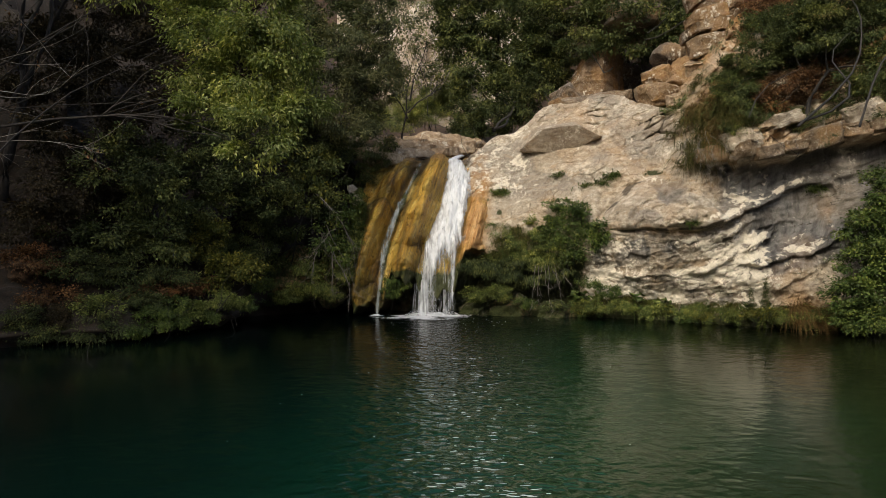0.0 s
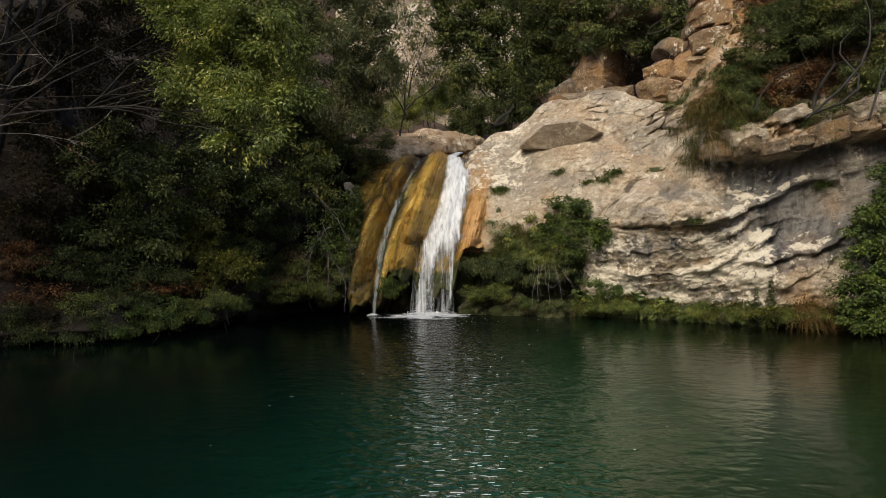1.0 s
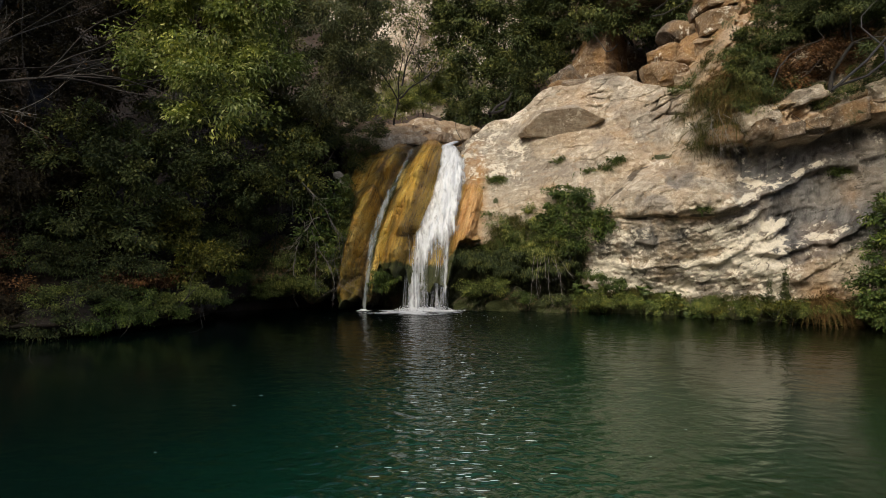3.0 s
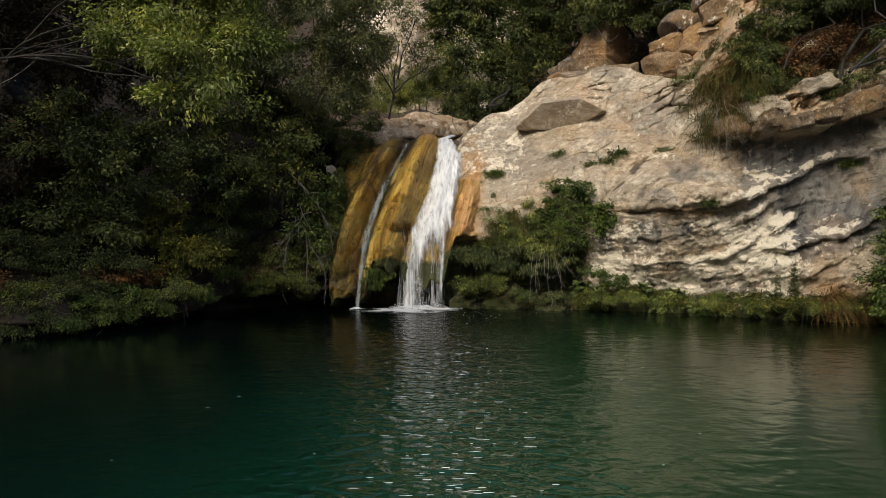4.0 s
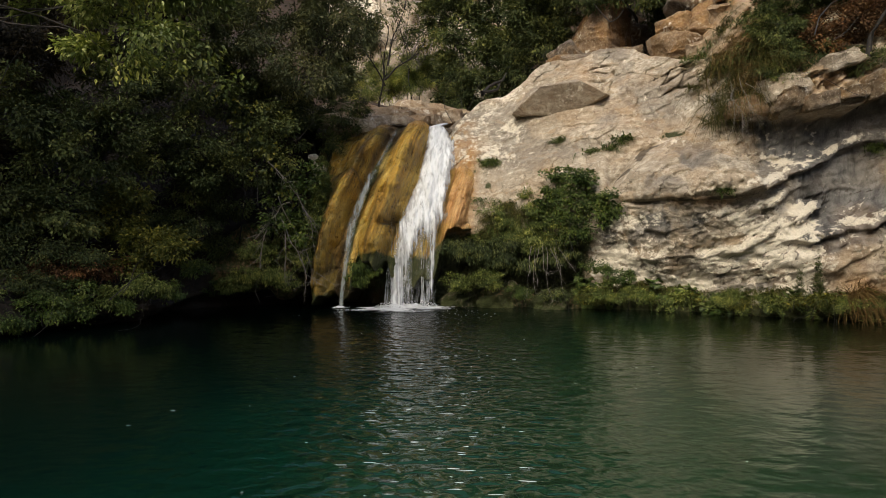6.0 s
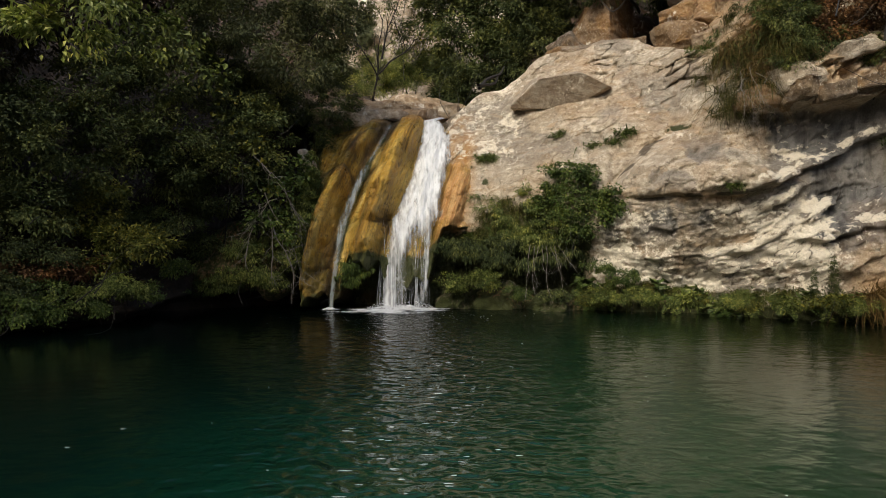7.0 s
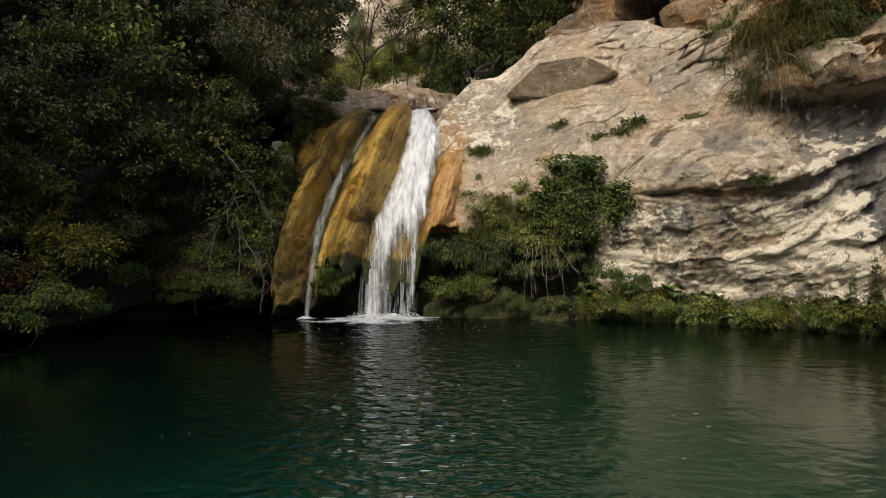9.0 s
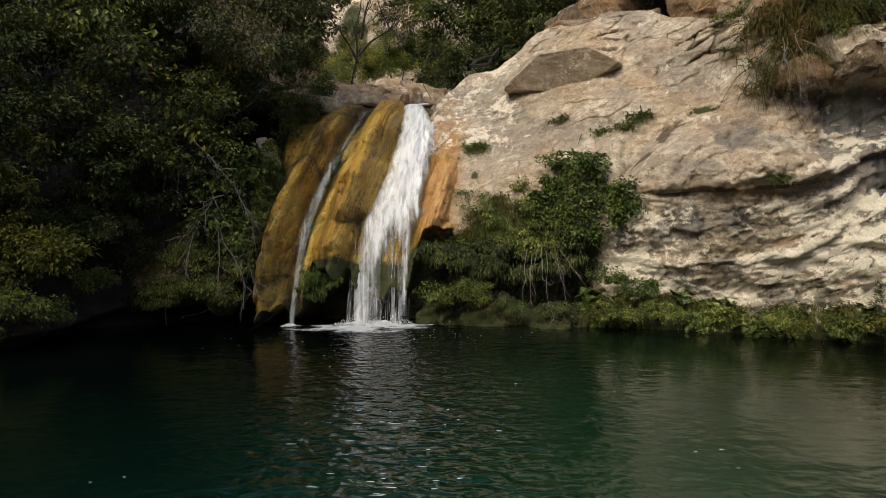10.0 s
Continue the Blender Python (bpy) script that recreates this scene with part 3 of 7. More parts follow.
def cliff():
    nu, nv, nb = 485, 350, 20
    xs = np.concatenate([np.linspace(0.3, 9.2, 460), np.linspace(9.3, 16, 25)])
    X = np.repeat(xs[None, :], nv, 0)
    V = np.repeat(np.linspace(0, 1, nv)[:, None], nu, 1)
    top = np.interp(X, CX, CREST)
    top = top - np.interp(X, [0.3, 0.8, 1.4, 1.9, 2.4], [0.6, 0.4, 0.25, 0.1, 0.0])
    top = top + 0.12 * fbm(np.stack([X.ravel() * 1.3, X.ravel() * 0, X.ravel() * 0], 1), 4, 4).reshape(X.shape)
    Z = -0.6 + (top + 0.6) * V
    Y = cliff_depth(X, Z)
    Y = Y + 1.3 * (1 - step(0.3, 0.85, X)) * step(3.7, 4.3, Z)
    p = np.stack([X.ravel(), Y.ravel(), Z.ravel()], 1)
    x, z = p[:, 0], p[:, 2]
    dip = np.interp(x, [3.5, 5.0, 6.5, 8.0], [0.02, 0.07, 0.22, 0.34])
    low = (1 - step(2.25, 2.7, z - 0.30 * np.maximum(x - 6.2, 0))) * step(3.5, 4.2, x)
    right = step(6.1, 6.8, x) * (1 - step(3.6, 3.9, z))
    # hollows and bosses
    d = 0.13 * fbm(p * np.array([0.8, 0.8, 1.1]), 4, 2) + (0.025 + 0.03 * low) * fbm(p * 3.1, 4, 3) + 0.010 * fbm(p * 11.0, 4, 33)
    # beds of uneven thickness, each broken into blocks that stand out or lie back
    wz = 0.045 * fbm(p * 1.4, 3, 56) + 0.020 * fbm(p * 5.0, 3, 57)
    wx = 0.10 * fbm(p * 2.3, 3, 55) + 0.03 * fbm(p * 8.0, 2, 58)
    across = z - dip * (x - 5) + wz
    along = x + 0.2 * z + wx
    rugged = np.clip(0.16 + low + 0.95 * right + 0.45 * step(4.3, 4.9, x) * step(2.2, 2.5, z) * (1 - step(3.6, 4.4, z)) * (1 - right), 0, 1)
    rugged = rugged * (1 - 0.55 * bell(x, 8.2, 0.45) * bell(z, 2.5, 0.6))
    flats, rims = [], []
    for long, high, amp, seed in ((0.46, 0.28, 0.024, 91), (0.19, 0.125, 0.022, 92), (0.08, 0.06, 0.014, 93)):
        hgt, rim = facets(along / long, across / high, seed)
        d = d - amp * rugged * hgt + 0.4 * amp * rugged * (1 - step(0.0, 0.10, rim))
        flats.append(hgt)
        rims.append(rim)
    boss = step(4.2, 4.6, x) * (1 - step(6.2, 6.7, x)) * step(2.2, 2.4, z) * (1 - step(0.0, 0.35, z - np.interp(x, [4.0, 4.9, 5.65, 6.6], [2.6, 3.3, 3.8, 4.2])))
    d = d + boss * (0.05 * fbm(p * 5.0, 4, 38) + 0.10 * (0.35 - np.abs(vnoise(p * np.array([3.2, 3.2, 6.0]), 39))) - 0.10)
    d = d + right * (0.045 * fbm(p * 4.5, 4, 27) + 0.06 * (0.35 - np.abs(vnoise(p * np.array([4.0, 4.0, 7.0]), 28))))
    # each bed weathers back towards its base
    bed = across / 0.30 + 0.35 * vnoise(np.stack([x * 0.7, x * 0, z * 0.2], 1), 8)
    saw = bed - np.floor(bed)
    d = d - 0.02 * low * np.minimum(saw / 0.75, (1 - saw) / 0.25) * step(-0.3, 0.2, vnoise(np.stack([x * 1.1, np.floor(bed) * 3.1, z * 0], 1), 9))
    # upper slope: broad plates that rise to the right, split by long cracks
    up = step(2.9, 3.6, z) * (1 - low) * (1 - right)
    ua, va = x + 0.45 * z + 0.12 * fbm(p * 1.6, 3, 51), z - 0.42 * x + 0.09 * fbm(p * 1.7, 3, 52)
    plate, seam = facets(ua / 1.5, va / 0.55, 61)
    block, joint = facets(ua / 0.55, va / 0.24, 64)
    zone = step(4.0, 4.4, x) * (1 - step(6.2, 6.7, x)) * step(4.4, 4.8, z) * (1 - step(5.75, 5.95, z))
    gate = step(-0.3, 0.1, vnoise(np.stack([x * 1.2, z * 1.2, x * 0], 1), 66))
    crack = np.maximum((1 - step(0.010, 0.024, seam)) * step(0.1, 0.4, vnoise(p * 1.3, 67)) * 0.6, (1 - step(0.06, 0.16, joint)) * zone * gate)
    d = d + up * (0.10 * crack - 0.018 * plate - 0.085 * block * (0.16 + 0.84 * zone))
    # stony broken rim over the grey recess
    rimz = step(6.3, 6.8, x) * step(3.9, 4.2, z)
    d = d + rimz * (0.16 * fbm(p * 2.2, 4, 35) + 0.22 * (0.5 - np.abs(vnoise(p * np.array([1.6, 1.6, 4.5]), 36))) - 0.10 * flats[1])
    Y = Y + d.reshape(Y.shape)
    # the brow rolls back into the hillside
    back = np.linspace(0, 1, nb)[1:, None]
    bx = np.repeat(xs[None, :], nb - 1, 0)
    by = Y[-1][None, :] + 5.0 * back ** 1.2
    bz = Z[-1][None, :] + np.interp(bx, CX, [-0.3, -0.4, -0.5, -0.4, -0.1, 0.2, 0.5, 0.6, 0.9, 2.0, 3.0, 4.0, 5.0]) * back
    v = np.concatenate([np.stack([X.ravel(), Y.ravel(), Z.ravel()], 1), np.stack([bx.ravel(), by.ravel(), bz.ravel()], 1)])
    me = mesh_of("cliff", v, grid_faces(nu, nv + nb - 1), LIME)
    x, y, z = v.T
    n, m = len(x), nu * nv

    def whole(a):
        out = np.zeros(n)
        out[:m] = a
        return out

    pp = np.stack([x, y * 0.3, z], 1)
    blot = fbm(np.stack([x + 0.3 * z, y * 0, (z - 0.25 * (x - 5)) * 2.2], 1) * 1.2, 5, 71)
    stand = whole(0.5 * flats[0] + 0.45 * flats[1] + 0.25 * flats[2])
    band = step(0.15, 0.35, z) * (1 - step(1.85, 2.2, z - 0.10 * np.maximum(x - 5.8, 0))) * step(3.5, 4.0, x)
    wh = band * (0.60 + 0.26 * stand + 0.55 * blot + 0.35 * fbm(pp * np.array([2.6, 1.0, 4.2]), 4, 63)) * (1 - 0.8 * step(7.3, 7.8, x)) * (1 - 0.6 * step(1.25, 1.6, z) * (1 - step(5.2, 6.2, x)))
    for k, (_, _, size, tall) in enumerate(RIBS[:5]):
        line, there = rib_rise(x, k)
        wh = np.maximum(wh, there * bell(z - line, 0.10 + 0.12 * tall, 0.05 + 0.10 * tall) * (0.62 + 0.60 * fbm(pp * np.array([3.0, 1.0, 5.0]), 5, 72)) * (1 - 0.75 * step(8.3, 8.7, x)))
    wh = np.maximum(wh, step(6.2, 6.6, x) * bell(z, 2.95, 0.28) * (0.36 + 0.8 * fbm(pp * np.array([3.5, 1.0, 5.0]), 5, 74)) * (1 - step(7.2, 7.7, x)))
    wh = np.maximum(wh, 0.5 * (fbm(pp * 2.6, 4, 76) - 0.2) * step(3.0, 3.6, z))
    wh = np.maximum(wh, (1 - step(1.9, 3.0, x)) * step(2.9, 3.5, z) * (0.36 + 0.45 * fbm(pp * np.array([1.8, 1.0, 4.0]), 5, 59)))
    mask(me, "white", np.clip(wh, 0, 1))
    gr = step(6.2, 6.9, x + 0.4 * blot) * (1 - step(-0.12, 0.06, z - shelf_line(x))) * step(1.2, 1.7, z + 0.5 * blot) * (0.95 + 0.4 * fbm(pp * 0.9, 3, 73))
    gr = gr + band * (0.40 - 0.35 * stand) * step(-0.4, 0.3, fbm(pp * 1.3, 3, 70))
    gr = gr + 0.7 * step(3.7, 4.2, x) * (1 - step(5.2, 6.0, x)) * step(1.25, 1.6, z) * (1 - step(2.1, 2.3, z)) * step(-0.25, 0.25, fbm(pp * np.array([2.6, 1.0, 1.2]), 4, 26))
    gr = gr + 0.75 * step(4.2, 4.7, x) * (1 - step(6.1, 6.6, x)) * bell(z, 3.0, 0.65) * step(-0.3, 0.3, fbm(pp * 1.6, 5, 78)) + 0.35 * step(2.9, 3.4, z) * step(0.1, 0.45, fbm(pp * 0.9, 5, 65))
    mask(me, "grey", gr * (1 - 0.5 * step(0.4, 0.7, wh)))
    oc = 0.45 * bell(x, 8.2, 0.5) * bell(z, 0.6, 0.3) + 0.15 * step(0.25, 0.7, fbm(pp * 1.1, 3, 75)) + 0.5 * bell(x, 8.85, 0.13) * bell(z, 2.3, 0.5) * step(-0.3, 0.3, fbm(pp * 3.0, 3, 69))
    # the brow's ochre tint also paints in shade from the oaks above
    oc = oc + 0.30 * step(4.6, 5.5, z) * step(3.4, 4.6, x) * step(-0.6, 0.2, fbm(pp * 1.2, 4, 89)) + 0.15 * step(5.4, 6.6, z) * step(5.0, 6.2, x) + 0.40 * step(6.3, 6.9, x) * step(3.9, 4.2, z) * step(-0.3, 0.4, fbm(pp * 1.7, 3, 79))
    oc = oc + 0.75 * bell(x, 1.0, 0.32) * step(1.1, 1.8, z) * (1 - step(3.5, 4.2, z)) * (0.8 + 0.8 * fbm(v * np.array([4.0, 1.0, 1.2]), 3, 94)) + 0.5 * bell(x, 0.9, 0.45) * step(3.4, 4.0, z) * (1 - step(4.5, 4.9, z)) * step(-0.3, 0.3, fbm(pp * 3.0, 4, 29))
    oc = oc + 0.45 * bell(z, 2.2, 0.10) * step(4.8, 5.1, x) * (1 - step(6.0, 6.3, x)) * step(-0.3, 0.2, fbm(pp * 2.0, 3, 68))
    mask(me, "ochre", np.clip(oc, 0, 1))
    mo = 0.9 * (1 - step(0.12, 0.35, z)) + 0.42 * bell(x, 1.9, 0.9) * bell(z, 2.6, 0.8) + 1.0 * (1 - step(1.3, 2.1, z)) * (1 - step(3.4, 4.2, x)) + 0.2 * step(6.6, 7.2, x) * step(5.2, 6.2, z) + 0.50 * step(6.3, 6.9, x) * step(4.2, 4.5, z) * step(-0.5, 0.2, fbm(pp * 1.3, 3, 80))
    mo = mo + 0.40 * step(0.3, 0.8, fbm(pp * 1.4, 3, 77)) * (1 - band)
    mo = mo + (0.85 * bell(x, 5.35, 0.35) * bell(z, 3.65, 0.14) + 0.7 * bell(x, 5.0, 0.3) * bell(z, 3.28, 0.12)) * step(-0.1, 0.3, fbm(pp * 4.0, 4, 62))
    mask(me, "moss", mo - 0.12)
    # dark joints: between the blocks of the lower beds and along the diagonal break; under the boss a line of painted
    # shade
    xx, zz = p[:, 0], p[:, 2]
    gap = (1 - step(0.02, 0.09, rims[0])) * step(-0.1, 0.3, vnoise(p * 1.9, 47)) + (1 - step(0.03, 0.10, rims[1])) * step(0.15, 0.4, vnoise(p * 2.6, 48))
    wig = 0.06 * fbm(p * 3.3, 4, 49)
    brk = (1 - step(0.02, 0.085, np.abs(zz - np.interp(xx, [4.0, 4.22, 4.9, 5.65, 6.0], [2.4, 2.64, 3.3, 3.76, 3.9]) + wig))) * step(4.05, 4.3, xx) * (1 - step(5.7, 6.0, xx)) * step(-0.35, 0.1, vnoise(p * 3.0, 50))
    und = (1 - step(0.015, 0.06, np.abs(zz - 2.22 + 0.5 * wig))) * step(4.3, 4.6, xx) * (1 - step(6.2, 6.6, xx)) * step(-0.4, 0.1, vnoise(p * 2.4, 53))
    mask(me, "crack", whole(np.maximum.reduce([crack * up, 0.85 * gap * low, brk, und])))
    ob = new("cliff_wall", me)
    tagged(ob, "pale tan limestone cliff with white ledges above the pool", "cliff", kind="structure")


# the tufa apron under the falls
SZ = [-0.5, 0.0, 1.9, 3.1, 4.35]
STREAM = [-1.72, -1.7, -1.55, -1.2, -0.72]
FZ = [-0.2, 0.0, 1.14, 1.9, 3.0, 3.6, 4.45]
FALL_L = [-0.70, -0.70, -0.58, -0.43, -0.08, 0.03, 0.12]
FALL_R = [0.36, 0.36, 0.42, 0.53, 0.72, 0.78, 0.50]


# swollen lobes of the apron: x, z, half width, half height, how far they stand out
LOBES = [(-0.30, 3.55, 0.30, 0.75, 0.42), (-0.62, 2.45, 0.22, 0.50, 0.34), (-0.95, 1.75, 0.24, 0.45, 0.32), (-0.80, 3.0, 0.14, 0.6, 0.20), (-1.55, 3.3, 0.18, 0.7, 0.28), (-1.95, 2.1, 0.20, 0.7, 0.30), (-2.15, 0.95, 0.15, 0.6, 0.20), (1.02, 2.4, 0.20, 0.75, 0.20)]


def apron_depth(x, z):
    zz = np.clip(z, 0, 4.4)
    y = 17.25 + 2.5 * (zz / 4.3) ** 1.6
    s = np.interp(z, SZ, STREAM)
    fl, fr = np.interp(z, FZ, FALL_L), np.interp(z, FZ, FALL_R)
    mid = (s + fl) / 2 + 0.04
    y = y - 0.66 * bell(x, s - 0.44, 0.30) - 0.80 * bell(x, mid + 0.05, 0.38 * (fl - s) + 0.02) * (0.75 + 0.25 * step(1.0, 3.6, z)) + 0.10 * bell(x, s, 0.10)
    y = y - 0.42 * bell(x, fr + 0.34, 0.26) * (1 - step(3.6, 4.3, z))
    y = y + 0.9 * (1 - step(-2.75, -2.2, x)) + 0.5 * step(1.25, 1.7, x)
    y = y + 1.5 * step(3.1, 4.1, z) * step(fr + 0.05, fr + 0.3, x)
    base = 0.22 + 0.75 * step(0.10, 0.32, x - s) + -0.45 * step(fl - 0.1, fl + 0.1, x) + 1.20 * step(fr - 0.05, fr + 0.2, x)
    base = base + (0.10 * np.sin(x * 9.0) + 0.06 * np.sin(x * 23.0)) * (1 - 0.75 * step(fr - 0.1, fr + 0.2, x))
    return y + 1.5 * (1 - step(base - 0.16, base + 0.05, z))


def apron():
    nu, nv, nb = 205, 240, 40
    xs = np.linspace(-2.9, 1.75, nu)
    X = np.repeat(xs[None, :], nv, 0)
    lip = 4.36 + 0.14 * fbm(np.stack([xs * 2.2, xs * 0, xs * 0], 1), 4, 5) + 0.25 * (1 - step(-2.2, -1.2, xs)) - 0.12 * bell(xs, 0.2, 0.3)
    V = np.linspace(0, 1, nv)[:, None]
    Z = -0.4 + (lip[None, :] + 0.4) * V
    Y = apron_depth(X, Z)
    p = np.stack([X.ravel(), Y.ravel(), Z.ravel()], 1)
    flow = np.stack([p[:, 0] + 0.28 * (4.3 - p[:, 2]), p[:, 1] * 0.3, p[:, 2] * 0.22], 1)
    d = 0.12 * fbm(p * 1.3, 4, 81) + 0.05 * fbm(flow * 5.0, 4, 83) + 0.030 * fbm(p * 8, 3, 84)
    # pillows with sharp creases between them, drawn out down the flow
    pil = flow * np.array([2.1, 1.0, 3.6])
    d = d - 0.34 * (np.abs(vnoise(pil, 82)) - 0.3) - 0.14 * (np.abs(vnoise(pil * 2.3, 85)) - 0.3) - 0.06 * (np.abs(vnoise(pil * 5.1, 86)) - 0.3)
    for cx, cz, wx, wz, size in LOBES:
        lean = p[:, 0] - cx - 0.30 * (p[:, 2] - cz)
        d = d - size * np.exp(-(lean / wx) ** 2 - ((p[:, 2] - cz) / wz) ** 4)
    fl, fr = np.interp(p[:, 2], FZ, FALL_L), np.interp(p[:, 2], FZ, FALL_R)
    wet = step(fl - 0.12, fl + 0.05, p[:, 0]) * (1 - step(fr - 0.05, fr + 0.1, p[:, 0]))
    # shade between the pillows, painted dark through the wet mask
    crease = np.maximum(1 - step(0.0, 0.10, np.abs(vnoise(pil, 82))), 0.7 * (1 - step(0.0, 0.10, np.abs(vnoise(pil * 2.3, 85)))))
    Y = Y + (d * (1 - 0.6 * wet)).reshape(Y.shape)
    t = np.linspace(0, 1, nb)[1:, None]
    bx = np.repeat(xs[None, :], nb - 1, 0)
    by = Y[-1][None, :] + 6.0 * t ** 1.4
    bz = Z[-1][None, :] + 1.05 * t + 0.08 * fbm(np.stack([bx.ravel() * 1.5, by.ravel() * 1.5, by.ravel() * 0], 1), 4, 85).reshape(bx.shape) * step(0, 0.15, t)
    v = np.concatenate([np.stack([X.ravel(), Y.ravel(), Z.ravel()], 1), np.stack([bx.ravel(), by.ravel(), bz.ravel()], 1)])
    me = mesh_of("apron", v, grid_faces(nu, nv + nb - 1), TUFA)
    x, y, z = v.T
    fr = np.interp(z, FZ, FALL_R)
    fl = np.interp(z, FZ, FALL_L)
    s = np.interp(z, SZ, STREAM)
    mask(me, "lane", (x - 0.5 * (s + fl) + 3.0) / 6.0)
    mask(me, "ochre", 0.95 * step(fr - 0.05, fr + 0.12, x) * (0.8 + 0.5 * fbm(v * 2.0, 3, 86)) * (1 - step(3.9, 4.3, z)) + step(4.34, 4.5, z) * 0.6)
    und = np.interp(x, [-2.9, -2.3, -2.0, -1.5, -1.3, 0.2, 0.7, 1.7], [0.5, 0.3, 0.25, 0.3, 1.2, 1.0, 1.65, 1.8])
    mo = 1.0 * (1 - step(-0.15, 0.25, z - und)) + 0.75 * (1 - step(-2.6, -2.1, x)) + 0.40 * bell(x, fl - 0.10, 0.12) * step(1.5, 3.0, z) + 0.6 * bell(x, s + 0.05, 0.13)
    mask(me, "moss", mo + 0.25 * fbm(v * 1.6, 3, 87))
    wet = 0.75 * bell(x, s + 0.22, 0.12) * (1 - step(2.2, 0.6, z) * 0.3) + 0.6 * bell(x, s - 0.1, 0.08) + 0.15 * step(3.7, 4.3, z) * (1 - step(0.3, 0.8, x)) + 0.35 * (1 - step(-2.75, -2.4, x + 0.25 * (2.0 - z)))
    wet[: nu * nv] += 0.55 * crease
    mask(me, "wet", wet - 0.10 + 0.55 * fbm(np.stack([x * 1.6, y * 0.5, z * 0.9], 1), 4, 88))
    ob = new("tufa_wall", me)
    tagged(ob, "orange and yellow wet tufa apron under the waterfall", "rock", kind="structure")


# the far side: bank and wooded slope, drawn along the water's edge
EDGE = [(-7.5, -16.0), (-6.6, -6.0), (-6.8, 2.0), (-7.6, 7.0), (-8.6, 10.4), (-7.2, 11.9), (-6.1, 12.1), (-5.35, 13.6), (-4.7, 14.9), (-5.2, 16.4), (-4.5, 17.35), (-3.3, 17.8), (-2.6, 18.6), (-2.3, 20.4), (-1.9, 24.0), (-2.0, 31.0)]


def bank():
    e = np.array(EDGE)
    cum = np.r_[0, np.cumsum(np.linalg.norm(np.diff(e, axis=0), axis=1))]
    nu, nv = 340, 130
    s = np.linspace(0, cum[-1], nu)
    ex, ey = np.interp(s, cum, e[:, 0]), np.interp(s, cum, e[:, 1])
    for _ in range(10):
        ex[1:-1], ey[1:-1] = (ex[:-2] + ex[1:-1] * 2 + ex[2:]) / 4, (ey[:-2] + ey[1:-1] * 2 + ey[2:]) / 4
    tx, ty = np.gradient(ex), np.gradient(ey)
    for _ in range(60):
        tx[1:-1], ty[1:-1] = (tx[:-2] + tx[1:-1] + tx[2:]) / 3, (ty[:-2] + ty[1:-1] + ty[2:]) / 3
    ln = np.hypot(tx, ty)
    nx, ny = -ty / ln, tx / ln
    cliffy = step(cum[9] - 0.6, cum[10] + 0.3, s)
    # out of view the slope is raised into a wall that shades the bank
    gorge = 1 - step(cum[2], cum[4], s)
    v = np.linspace(0, 1, nv)
    out = np.interp(v, [0, 0.12, 0.2, 0.32, 0.45, 0.7, 1.0], [0.35, 0.25, -0.12, 0.35, 1.2, 5.0, 16.0])
    up_a = np.interp(v, [0, 0.12, 0.2, 0.32, 0.45, 0.7, 1.0], [-1.5, 0.0, 0.22, 0.55, 0.95, 6.0, 16.0])
    up_b = np.interp(v, [0, 0.12, 0.2, 0.32, 0.45, 0.7, 1.0], [-1.5, 0.15, 0.5, 1.9, 3.6, 7.6, 17.0])
    up_c = np.interp(v, [0, 0.12, 0.2, 0.32, 0.45, 0.7, 1.0], [-1.5, 0.0, 0.3, 0.9, 2.4, 9.0, 20.0])
    O = out[:, None] * np.ones(nu)[None]
    Z = up_a[:, None] * (1 - cliffy - gorge)[None] + up_b[:, None] * cliffy[None] + up_c[:, None] * gorge[None]
    X, Y = ex[None] + nx[None] * O, ey[None] + ny[None] * O
    p = np.stack([X.ravel(), Y.ravel(), Z.ravel()], 1)
    k = np.repeat(step(0.1, 0.5, v)[:, None], nu, 1).ravel()
    d = 0.28 * fbm(p * 0.8, 4, 91) + 0.10 * fbm(p * 2.7, 4, 92)
    p = p + np.stack([np.tile(nx, nv) * -d, np.tile(ny, nv) * -d, d * k + 0.5 * k * fbm(p * 0.25, 3, 93)], 1)
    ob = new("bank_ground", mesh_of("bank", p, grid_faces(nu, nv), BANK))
    tagged(ob, "dark mossy earth bank and wooded slope", "bank", kind="structure")


def valley_height(x, y):
    z = 4.0 + 0.30 * (y - 19.5) + 0.8 * np.maximum(0, -2.6 - x - 0.05 * (y - 20)) + 0.9 * np.maximum(0, x - 2.4 - 0.12 * (y - 20))
    far = 16 * step(40, 52, y)
    return np.minimum(z + far, 40)


def valley():
    nu, nv = 150, 130
    X, Y = np.meshgrid(np.linspace(-22, 24, nu), np.linspace(20.2, 60, nv))
    p = np.stack([X.ravel(), Y.ravel(), valley_height(X, Y).ravel()], 1)
    p[:, 2] += (0.25 * fbm(p * 0.5, 5, 95) + 0.8 * fbm(p * 0.12, 3, 96)) * step(20.5, 27, p[:, 1])
    p[:, 2] -= 0.5 * step(1.2, 3.0, p[:, 0]) * (1 - step(24, 28, p[:, 1])) * 3
    ob = new("valley_ground", mesh_of("valley", p, grid_faces(nu, nv), SOIL))
    tagged(ob, "leaf-covered gorge floor rising behind the waterfall", "ground", kind="structure")


